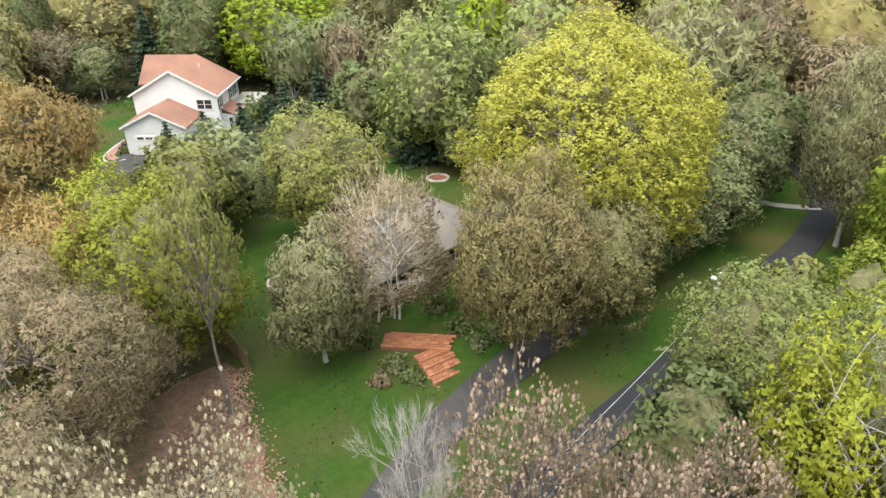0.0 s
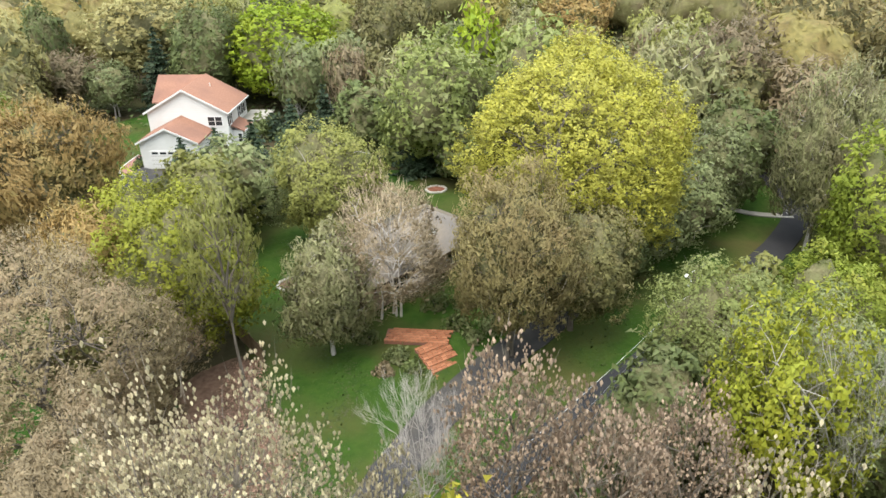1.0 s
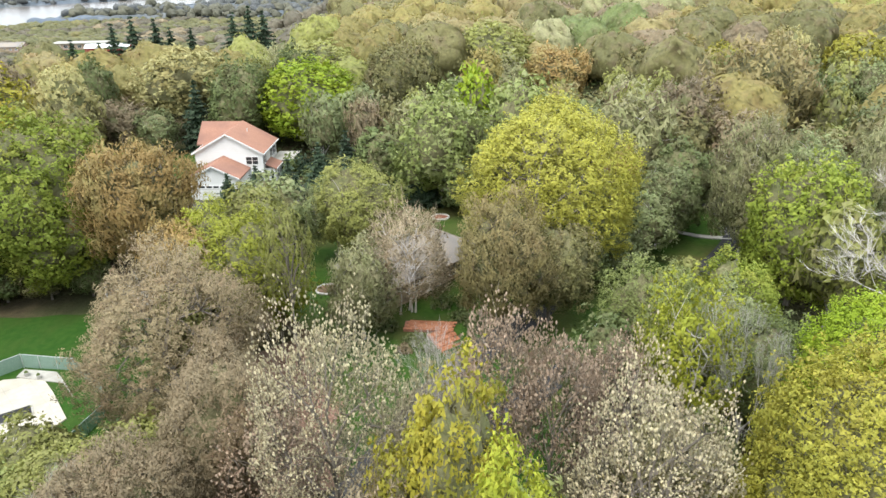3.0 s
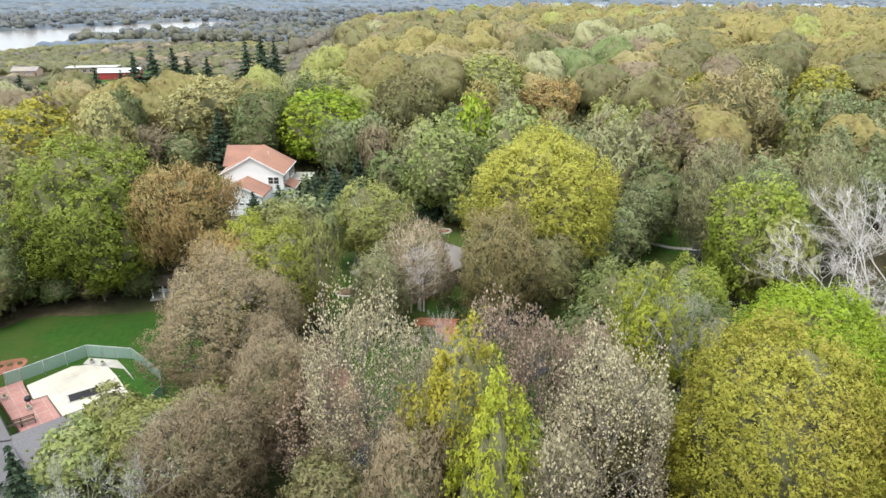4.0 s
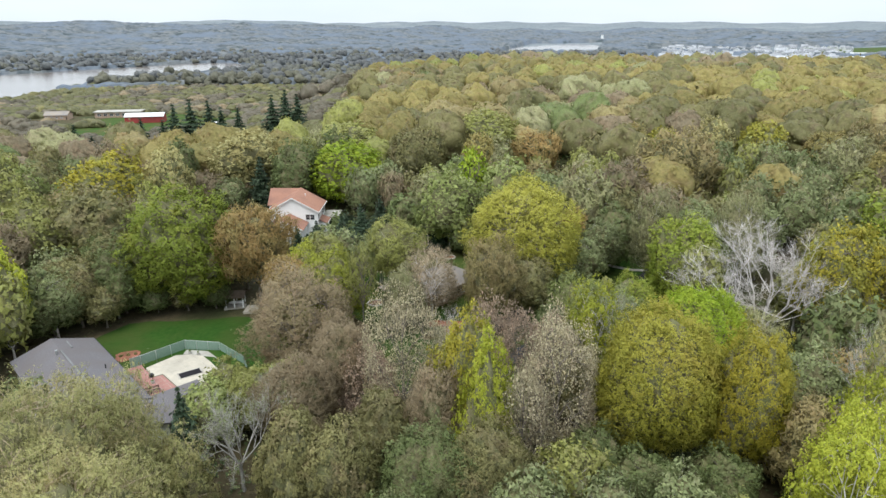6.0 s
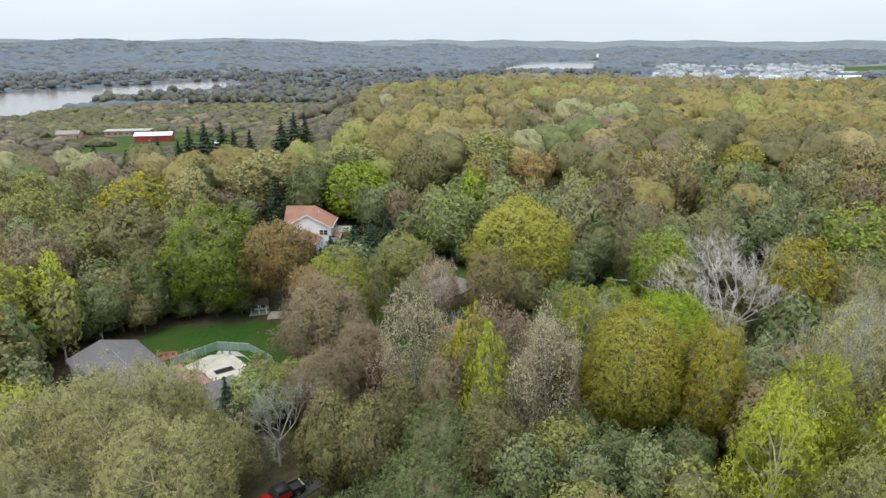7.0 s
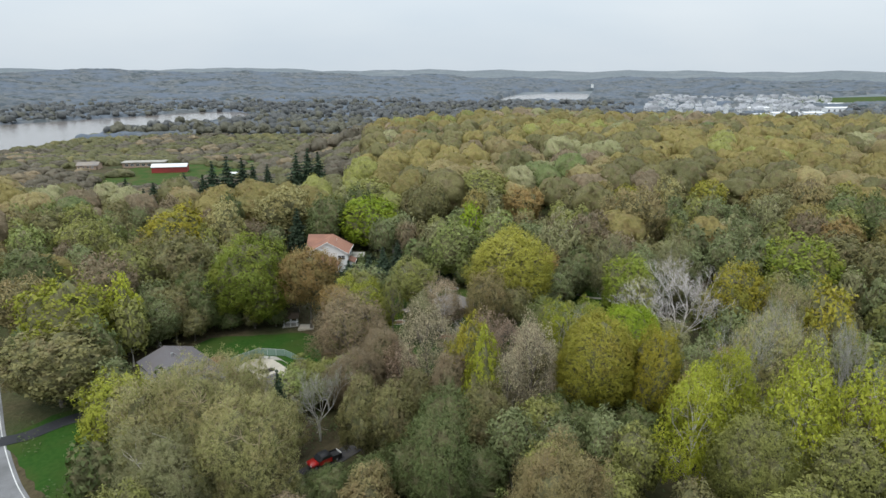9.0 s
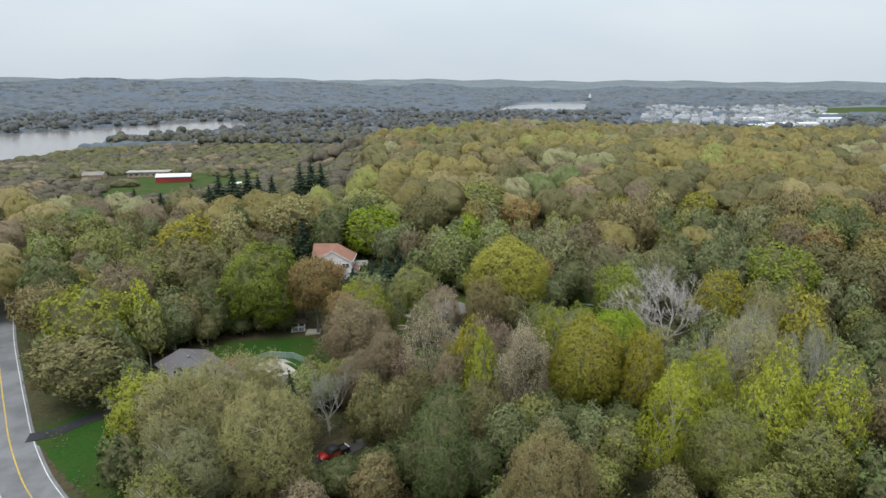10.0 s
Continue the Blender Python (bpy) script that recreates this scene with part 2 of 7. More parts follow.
TAN_WALL = surface("tan_brick_wall", (0.33, 0.23, 0.17), (0.42, 0.31, 0.23), None, 2.0, 0.3, 0.85, 0.2)


def glass_mat():
    m, n, l, p = node_mat("window_glass", 0.06)
    p.inputs["Base Color"].default_value = (0.03, 0.035, 0.04, 1)
    p.inputs["Specular IOR Level"].default_value = 0.7
    return m


GLASS = glass_mat()


def water_mat():
    m, n, l, p = node_mat("river_water", 0.16)
    col = mixed(n, l, grain(n, l, 0.012, 0.4, 0.7, 3.0), (0.19, 0.165, 0.15), (0.23, 0.21, 0.19))
    l.new(col, p.inputs["Base Color"])
    bumped(n, l, p, grain(n, l, 0.35, 0.2, 0.8, 4.0), 0.35, 0.25)
    return m


WATER = water_mat()


def mesh_screen_mat():
    """Green mesh of the pool fence: mostly open."""
    m, n, l, p = node_mat("green_fence_mesh", 0.7)
    col = mixed(n, l, grain(n, l, 9.0, 0.3, 0.7), (0.22, 0.33, 0.27), (0.30, 0.41, 0.35))
    l.new(col, p.inputs["Base Color"])
    p.inputs["Alpha"].default_value = 0.62
    return m


SCREEN = mesh_screen_mat()

# ---- terrain ----
RIVER_Z = -28.0


def smooth(a):
    a = np.clip(a, 0.0, 1.0)
    return a * a * (3 - 2 * a)


def ground_z(x, y):
    """Height of the land: a wooded rise that falls to a river valley, and low hills far off."""
    x, y = np.asarray(x, float), np.asarray(y, float)
    base = -1 + 0.035 * (np.clip(y, -150, 230) - 30) + 0.05 * np.clip(x + 5, -125, 0) + 0.03 * np.clip(x, 0, 100)
    base = base + 0.75 * np.exp(-((x + 38) ** 2 + (y - 78) ** 2) / 900.0)  # knoll of the white house
    base = base - 0.55 * np.exp(-((x + 40) ** 2 + (y - 17) ** 2) / 420.0)  # level ground of the pool
    west = smooth((-40 - x) / 90) * smooth((y - 140) / 150)
    z = base * (1 - west) - 16 * west
    edge = np.interp(x, [-300, -120, 0, 60, 150, 400], [400, 400, 390, 450, 380, 330])
    drop = smooth((y - edge) / np.interp(x, [-200, 0, 60], [160, 300, 320]))
    z = z * (1 - drop) + (RIVER_Z - 1.0) * drop
    r = np.hypot(x, y + 60)
    # wooded hills beyond the river
    hill = smooth((r - 1450) / 1100) * smooth((-150 - x + 0.12 * y) / 700)
    z = z + hill * (38 + 8 * np.sin(x / 230 + 1.0) + 7 * np.sin((x + y) / 170))
    z = z + smooth((r - 1900) / 2900) * 62 * (1 - 0.55 * hill)
    z = z + smooth((r - 1900) / 600) * 5 * (np.sin(x / 150 + y / 410) + np.sin(x / 71 - y / 260 + 2))
    bend = smooth(1.5 - np.hypot((x - 310) / 260, (y - 1900) / 480))
    return z * (1 - bend) + np.minimum(z, RIVER_Z) * bend


def gz(x, y):
    return float(ground_z(x, y))


# ---- mesh helpers ----
def mesh_from(name, verts, faces, mats, smooth_shade=False, slots=None, normals=None):
    me = bpy.data.meshes.new(name)
    me.from_pydata([tuple(v) for v in verts] if not isinstance(verts, np.ndarray) else verts.tolist(), [], faces if isinstance(faces, list) else faces.tolist())
    for m in (mats if isinstance(mats, (list, tuple)) else [mats]):
        me.materials.append(m)
    if slots is not None:
        me.polygons.foreach_set("material_index", np.asarray(slots, dtype=np.int32))
    if smooth_shade:
        me.polygons.foreach_set("use_smooth", np.ones(len(me.polygons), dtype=bool))
    me.update()
    if normals is not None:
        # leaves take the rounded shading of the crown that they belong to
        me.polygons.foreach_set("use_smooth", np.ones(len(me.polygons), dtype=bool))
        me.normals_split_custom_set_from_vertices((normals / (np.linalg.norm(normals, axis=1)[:, None] + 1e-9)).tolist())
    return me


def empty(name, m, label, category, group="", kind=""):
    ob = new(name)
    ob.empty_display_size = 0.3
    ob.matrix_world = m
    return tagged(ob, label, category, group, kind)


def part(name, bm, material, parent, label="", smooth_shade=False):
    me = bpy.data.meshes.new(name)
    bm.normal_update()
    bm.to_mesh(me)
    bm.free()
    me.materials.append(material)
    if smooth_shade:
        me.polygons.foreach_set("use_smooth", np.ones(len(me.polygons), dtype=bool))
    ob = new(name, me)
    ob.parent = parent
    return tagged(ob, label)


def box(bm, x0, x1, y0, y1, z0, z1, bevel=0.0, m=None):
    r = bmesh.ops.create_cube(bm, size=1.0)
    vs = r["verts"]
    for v in vs:
        v.co = Vector((x0 + (v.co.x + 0.5) * (x1 - x0), y0 + (v.co.y + 0.5) * (y1 - y0), z0 + (v.co.z + 0.5) * (z1 - z0)))
    if bevel:
        es = list({e for v in vs for e in v.link_edges})
        out = bmesh.ops.bevel(bm, geom=es, offset=bevel, segments=1, affect="EDGES", profile=0.5)
        vs = list({v for f in out["faces"] for v in f.verts} | {v for v in vs if v.is_valid})
    if m is not None:
        bmesh.ops.transform(bm, matrix=m, verts=[v for v in vs if v.is_valid])
    return bm


def boxed(*a, **k):
    return box(bmesh.new(), *a, **k)


def prism(bm, pts, axis_from, axis_to, along="x"):
    """A closed prism: an outline (a, b) swept from axis_from to axis_to along x, y or z."""
    def at(p, s):
        return {"x": (s, p[0], p[1]), "y": (p[0], s, p[1]), "z": (p[0], p[1], s)}[along]
    lo = [bm.verts.new(at(p, axis_from)) for p in pts]
    hi = [bm.verts.new(at(p, axis_to)) for p in pts]
    bm.faces.new(lo[::-1])
    bm.faces.new(hi)
    for i in range(len(pts)):
        j = (i + 1) % len(pts)
        bm.faces.new((lo[i], lo[j], hi[j], hi[i]))
    bmesh.ops.recalc_face_normals(bm, faces=bm.faces)
    return bm


def tube(bm, a, b, r0, r1, n=8):
    a, b = Vector(a), Vector(b)
    d = (b - a)
    m = Matrix.Translation(a) @ d.to_track_quat("Z", "Y").to_matrix().to_4x4() @ Matrix.Translation((0, 0, d.length / 2))
    bmesh.ops.create_cone(bm, cap_ends=True, segments=n, radius1=r0, radius2=r1, depth=d.length, matrix=m)
    return bm


def catmull(pts, step=1.5):
    pts = [Vector(p) for p in pts]
    out = []
    for i in range(len(pts) - 1):
        a, b, c, d = pts[max(i - 1, 0)], pts[i], pts[i + 1], pts[min(i + 2, len(pts) - 1)]
        k = max(2, int((c - b).length / step))
        for j in range(k):
            t = j / k
            out.append(0.5 * (2 * b + (c - a) * t + (2 * a - 5 * b + 4 * c - d) * t * t + (3 * b - a - 3 * c + d) * t ** 3))
    out.append(pts[-1])
    return out


def strip(name, pts, width, material, lift, thick=0.12, shift=0.0, ragged=0.0, dash=None, bed=0.0):
    """A paved band laid on the land along a line, with edges of its own; bed: the width of the road that a painted line lies on."""
    line = catmull([(p[0], p[1], 0) for p in pts])
    verts, faces = [], []
    rng = random.Random(len(line) + int(width * 100))
    run = 0.0
    for i, p in enumerate(line):
        d = (line[min(i + 1, len(line) - 1)] - line[max(i - 1, 0)]).normalized()
        s = Vector((-d.y, d.x, 0))
        w = width / 2 + ragged * (rng.random() - 0.5)
        w2 = width / 2 + ragged * (rng.random() - 0.5)
        a, b = p + s * (shift + w), p + s * (shift - w2)
        ea, eb = (p + s * bed / 2, p - s * bed / 2) if bed else (a, b)
        za, zb = gz(ea.x, ea.y) + lift, gz(eb.x, eb.y) + lift
        zm = max(za, zb) * 0.5 + (za + zb) * 0.25
        verts += [(a.x, a.y, zm - thick), (a.x, a.y, zm), (b.x, b.y, zm), (b.x, b.y, zm - thick)]
        if i:
            run += (line[i] - line[i - 1]).length
            if dash and (run % (dash[0] + dash[1])) > dash[0]:
                continue
            k = 4 * i
            for j in range(3):
                faces.append((k - 4 + j, k - 3 + j, k + 1 + j, k + j))
    return new(name, mesh_from(name, verts, faces, material))


def drape(name, outline, material, lift, cell=2.5):
    """A patch of ground cover with the given outline, laid over the land."""
    bm = bmesh.new()
    line = catmull([(x, y, 0) for x, y in (*outline, outline[0])], 2.0)[:-1]
    rng = random.Random(int(abs(outline[0][0]) * 10))
    f = bm.faces.new([bm.verts.new((p.x + rng.uniform(-0.35, 0.35), p.y + rng.uniform(-0.35, 0.35), 0)) for p in line])
    bmesh.ops.triangulate(bm, faces=[f])
    xs, ys = [v.co.x for v in bm.verts], [v.co.y for v in bm.verts]
    for axis, lo, hi in ((0, min(xs), max(xs)), (1, min(ys), max(ys))):
        c = lo + cell
        while c < hi:
            no = Vector((1, 0, 0)) if axis == 0 else Vector((0, 1, 0))
            bmesh.ops.bisect_plane(bm, geom=bm.verts[:] + bm.edges[:] + bm.faces[:], plane_co=no * c, plane_no=no)
            c += cell
    for v in bm.verts:
        v.co.z = gz(v.co.x, v.co.y) + lift
    bmesh.ops.recalc_face_normals(bm, faces=bm.faces)
    if sum(fc.normal.z for fc in bm.faces) < 0:
        bmesh.ops.reverse_faces(bm, faces=bm.faces)
    me = bpy.data.meshes.new(name)
    bm.to_mesh(me)
    bm.free()
    me.materials.append(material)
    return new(name, me)


# ---- the land ----
def build_ground():
    radii = [0.0]
    step = 2.5
    while radii[-1] < 4840:
        radii.append(min(4840, radii[-1] + step))
        step = min(70, step * 1.022) if radii[-1] > 140 else 2.5
    seg = 240
    ang = np.arange(seg) * 2 * np.pi / seg
    verts = [np.array([[0, -60, gz(0, -60)]])]
    for r in radii[1:]:
        x, y = r * np.sin(ang), -60 + r * np.cos(ang)
        verts.append(np.stack([x, y, ground_z(x, y)], 1))
    verts = np.concatenate(verts)
    faces = [(0, 1 + (i + 1) % seg, 1 + i) for i in range(seg)]
    for k in range(len(radii) - 2):
        a, b = 1 + k * seg, 1 + (k + 1) * seg
        faces += [(a + i, a + (i + 1) % seg, b + (i + 1) % seg, b + i) for i in range(seg)]
    mid_r = np.array([np.hypot(verts[f[0]][0], verts[f[0]][1] + 60) for f in faces])
    far, n, l, p = node_mat("hazed_far_woodland", 0.95)
    # blue-grey base colours carry the haze over the far hills
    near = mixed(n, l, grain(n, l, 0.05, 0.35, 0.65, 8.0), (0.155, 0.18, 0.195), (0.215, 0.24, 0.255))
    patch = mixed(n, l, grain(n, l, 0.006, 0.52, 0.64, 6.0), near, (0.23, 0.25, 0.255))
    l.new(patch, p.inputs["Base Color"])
    bumped(n, l, p, grain(n, l, 0.08, 0.3, 0.7, 6.0), 1.0, 6.0)
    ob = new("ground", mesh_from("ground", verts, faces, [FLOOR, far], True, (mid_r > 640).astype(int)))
    return tagged(ob, "brown leaf-covered forest floor reaching far hills tinted blue-grey for haze", "ground", kind="structure")


build_ground()
tagged(drape("lawn", ((-5, 7), (-7.5, 16), (-10.2, 22.9), (-13.6, 28.7), (-17.3, 36), (-25, 46), (-24, 57), (-15, 66), (0, 69), (12, 69), (26, 63), (46, 63), (47, 52), (38, 40), (27, 30), (19, 22), (13, 12), (4, 6)), GRASS, 0.05),
       "green spring lawn around the low house, thin in places", "lawn", kind="structure")
tagged(drape("leaf_litter", ((-14.4, 29.8), (-13.2, 28.0), (-12.4, 26.2), (-11.2, 24.9), (-10.9, 23.0), (-9.2, 21.4), (-8.8, 19.4), (-7.4, 17.8), (-7.3, 14), (-6.0, 9), (-15, 7), (-20, 12), (-20.5, 22), (-17, 28)), LITTER, 0.09),
       "reddish brown fallen leaves at the wood's edge", "leaf litter", kind="structure")
tagged(drape("house_lawn", ((-64, 76), (-52, 99), (-43, 95), (-42, 78), (-42, 64), (-52, 64)), GRASS, 0.05),
       "mown green lawn beside the white house", "lawn", kind="structure")
tagged(drape("pool_lawn", ((-60, 30), (-56, 36.3), (-44, 37.2), (-33, 36.5), (-28, 24), (-30, 10), (-40, 8), (-58, 22)), GRASS_DARK, 0.05),
       "dark green lawn round the fenced pool", "lawn", kind="structure")
tagged(drape("verge", ((-80, -3), (-62, -20), (-50, -26), (-44, -14), (-56, -2), (-70, 8)), GRASS_DARK, 0.05),
       "green grass verge beside the road", "verge", kind="structure")
tagged(drape("field", ((-222, 300), (-190, 285), (-150, 315), (-138, 400), (-150, 442), (-190, 446), (-232, 400), (-240, 340)), GRASS, 0.15, 12),
       "bright green pasture round the red barn", "field", kind="structure")

# ---- roads ----
DRIVE = ((-48, -27), (-30, -20.5), (-20, -14), (-12, -4), (-6.5, 5), (-3.4, 10.8), (0, 18.2), (2.2, 22.4), (4.9, 26), (7.5, 29), (9.9, 31.6), (12.7, 34.9), (14.5, 38.5), (14.5, 43))
LANE = ((-6.3, 5.2), (-2, 9), (2.5, 12.6), (6.8, 16.6), (12.9, 22.5), (20.3, 29.5), (24.6, 34.2), (30.2, 40), (34.6, 44.2), (38, 48.2), (40.6, 52), (42.3, 56.5), (42, 62), (39, 68))
ROAD = ((-38, -50), (-52, -38), (-67, -23.6), (-73.8, -16.4), (-82.9, -5.1), (-90.8, 5.9), (-98.4, 16.6), (-116, 42), (-131.5, 66.5), (-146, 90), (-158, 112))
tagged(strip("driveway", DRIVE, 3.1, ASPHALT_GREY, 0.12, 0.14, 0, 0.25), "worn dark asphalt driveway leading to the low house", "driveway", kind="structure")
tagged(strip("lane", LANE, 2.75, ASPHALT, 0.16, 0.16, 0, 0.06), "fresh black asphalt lane curving through the trees", "lane", kind="structure")
tagged(strip("road", ROAD, 8.4, ASPHALT_OLD, 0.14, 0.16, 0.0, 0.0), "grey asphalt road with painted lines", "road", kind="structure")
tagged(strip("road_edge_line", ROAD, 0.16, PAINT_LINE, 0.15, 0.008, -3.6, bed=8.4), "white painted road edge line", "road line", kind="structure")
tagged(strip("road_edge_line", ROAD, 0.16, PAINT_LINE, 0.15, 0.008, 3.6, bed=8.4), "white painted road edge line", "road line", kind="structure")
tagged(strip("road_centre_line", ROAD, 0.24, PAINT_YELLOW, 0.15, 0.008, 0.0, bed=8.4), "yellow painted road centre line", "road line", kind="structure")
tagged(strip("footpath", ((33, 56), (36, 53.4), (40.4, 52.4)), 1.0, CONCRETE_GREY, 0.16, 0.1, 0, 0.1), "pale footpath branching off the lane", "path", kind="structure")
tagged(strip("house_drive", ((-38.5, 71), (-42, 64), (-52, 52), (-70, 45), (-100, 40)), 5.0, ASPHALT_GREY, 0.12, 0.14, 0, 0.1), "dark drive in front of the white garage", "driveway", kind="structure")


def build_river(name, outline, label):
    bm = bmesh.new()
    f = bm.faces.new([bm.verts.new((p.x, p.y, RIVER_Z + 1.0)) for p in catmull([(x, y, 0) for x, y in (*outline, outline[0])], 40)[:-1]])
    if f.normal.z < 0:
        bmesh.ops.reverse_faces(bm, faces=[f])
    bmesh.ops.triangulate(bm, faces=bm.faces[:])
    me = bpy.data.meshes.new(name)
    bm.normal_update()
    bm.to_mesh(me)
    bm.free()
    me.materials.append(WATER)
    ob = new(name, me)
    if me.polygons[0].normal.z < 0:
        me.flip_normals()
    tagged(ob, label, "river", kind="structure")


build_river("river", ((-640, 490), (-466, 578), (-450, 788), (-414, 889), (-322, 1032), (-400, 1200), (-470, 1200), (-580, 1040), (-680, 890), (-900, 700)), "broad pale brown river behind the woods")
build_river("river_bend", ((130, 1860), (300, 2120), (480, 2300), (420, 1900), (335, 1560), (195, 1540)), "pale river bend beyond the wooded hill")

# ---- trees ----
def tubes(segs, n):
    """Tapered tubes for many branch pieces (start, end, start radius, end radius) as one vertex and face array."""
    a = np.array([s[0] for s in segs], float)
    b = np.array([s[1] for s in segs], float)
    r0, r1 = np.array([s[2] for s in segs]), np.array([s[3] for s in segs])
    d = b - a
    d /= np.linalg.norm(d, axis=1)[:, None] + 1e-9
    ref = np.where(np.abs(d[:, 2:3]) > 0.9, [[1.0, 0, 0]], [[0, 0, 1.0]])
    u = np.cross(d, ref)
    u /= np.linalg.norm(u, axis=1)[:, None]
    v = np.cross(d, u)
    th = np.arange(n) * 2 * np.pi / n
    ring = u[:, None, :] * np.cos(th)[None, :, None] + v[:, None, :] * np.sin(th)[None, :, None]
    lo = a[:, None, :] + ring * r0[:, None, None]
    hi = b[:, None, :] + ring * r1[:, None, None]
    verts = np.concatenate([lo, hi], 1).reshape(-1, 3)
    i = np.arange(n)
    f = np.stack([i, (i + 1) % n, n + (i + 1) % n, n + i], 1)
    faces = (f[None] + (np.arange(len(segs)) * 2 * n)[:, None, None]).reshape(-1, 4)
    return verts, faces


def leaf_quads(rng, centre, normal, length, width, three=False):
    """One kite-shaped leaf spray a point, across its normal; three: a simple pointed one."""
    k = len(centre)
    normal = normal / (np.linalg.norm(normal, axis=1)[:, None] + 1e-9)
    t = rng.normal(size=(k, 3))
    a = np.cross(normal, t)
    a /= np.linalg.norm(a, axis=1)[:, None] + 1e-9
    b = np.cross(normal, a)
    ln, wd = np.asarray(length)[:, None], np.asarray(width)[:, None]
    bend = normal * ln * 0.22
    if three:
        verts = np.stack([centre - a * ln * 0.8 - b * wd, centre + a * ln - bend, centre - a * ln * 0.7 + b * wd], 1).reshape(-1, 3)
        return verts, np.arange(3 * k).reshape(-1, 3)
    verts = np.stack([centre - a * ln - bend, centre - b * wd - a * ln * 0.1, centre + a * ln - bend, centre + b * wd - a * ln * 0.1], 1).reshape(-1, 3)
    return verts, np.arange(4 * k).reshape(-1, 4)


def twig_blades(rng, start, way, length, w):
    """Thin three-sided twigs that taper to a point."""
    k = len(start)
    u = np.cross(way, rng.normal(size=(k, 3)))
    u /= np.linalg.norm(u, axis=1)[:, None] + 1e-9
    v = np.cross(way, u)
    ring = [start + w * u, start + w * (-0.5 * u + 0.87 * v), start + w * (-0.5 * u - 0.87 * v)]
    verts = np.stack([*ring, start + way * length[:, None]], 1).reshape(-1, 3)
    f = np.array([(0, 1, 3), (1, 2, 3), (2, 0, 3)])
    return verts, (f[None] + 4 * np.arange(k)[:, None, None]).reshape(-1, 3)


PROTO_H, PROTO_R = 16.0, 5.5
SHAPE = {  # crown's lowest height, height of its widest part, how full the top is
    "round": (0.14, 0.55, 0.95), "oval": (0.12, 0.47, 0.95), "narrow": (0.10, 0.36, 1.25), "vase": (0.22, 0.66, 0.9), "full": (0.06, 0.46, 0.9), "high": (0.42, 0.72, 0.9),
}


def envelope(shape, z):
    """Crown radius (0 to 1) at height z (0 to 1)."""
    lo, mid, full = SHAPE[shape]
    s = np.clip(np.where(z < mid, (z - mid) / (mid - lo), (z - mid) / (1 - mid)), -1, 1)
    return np.where(z < mid, np.sqrt(1 - s * s) * 0.95 + 0.05, np.power(1 - s * s, 0.5 * full))


def crown_point(shape, d, rho):
    """The place in a crown (unit radius, unit height) that lies in the direction d from its middle, at the share rho of the way out."""
    lo, mid, full = SHAPE[shape]
    s = np.clip(d[:, 2], -1, 1)
    flat = np.sqrt(np.clip(1 - s * s, 1e-6, 1))
    wide = np.where(s > 0, flat ** full, flat)
    up = np.where(s > 0, s * (1 - mid), s * (mid - lo))
    return np.stack([d[:, 0] / flat * wide * rho, d[:, 1] / flat * wide * rho, mid + up * rho], 1)


def scatter_ways(rng, gap, lowest=-0.7):
    """Directions spread unevenly over a sphere, about gap apart."""
    k = int(14.5 / gap ** 2)
    i = np.arange(k) + 0.5
    z = 1 - 2 * i / k
    az = i * 2.399963 + rng.uniform(0, 6.28)
    flat = np.sqrt(1 - z * z)
    v = np.stack([flat * np.sin(az), flat * np.cos(az), z], 1)
    tilt = np.array(Matrix.Rotation(rng.uniform(0.3, 2.5), 3, "X"))
    v = v @ tilt + rng.normal(size=(k, 3)) * gap * 0.22
    v /= np.linalg.norm(v, axis=1)[:, None]
    return v[v[:, 2] > lowest]


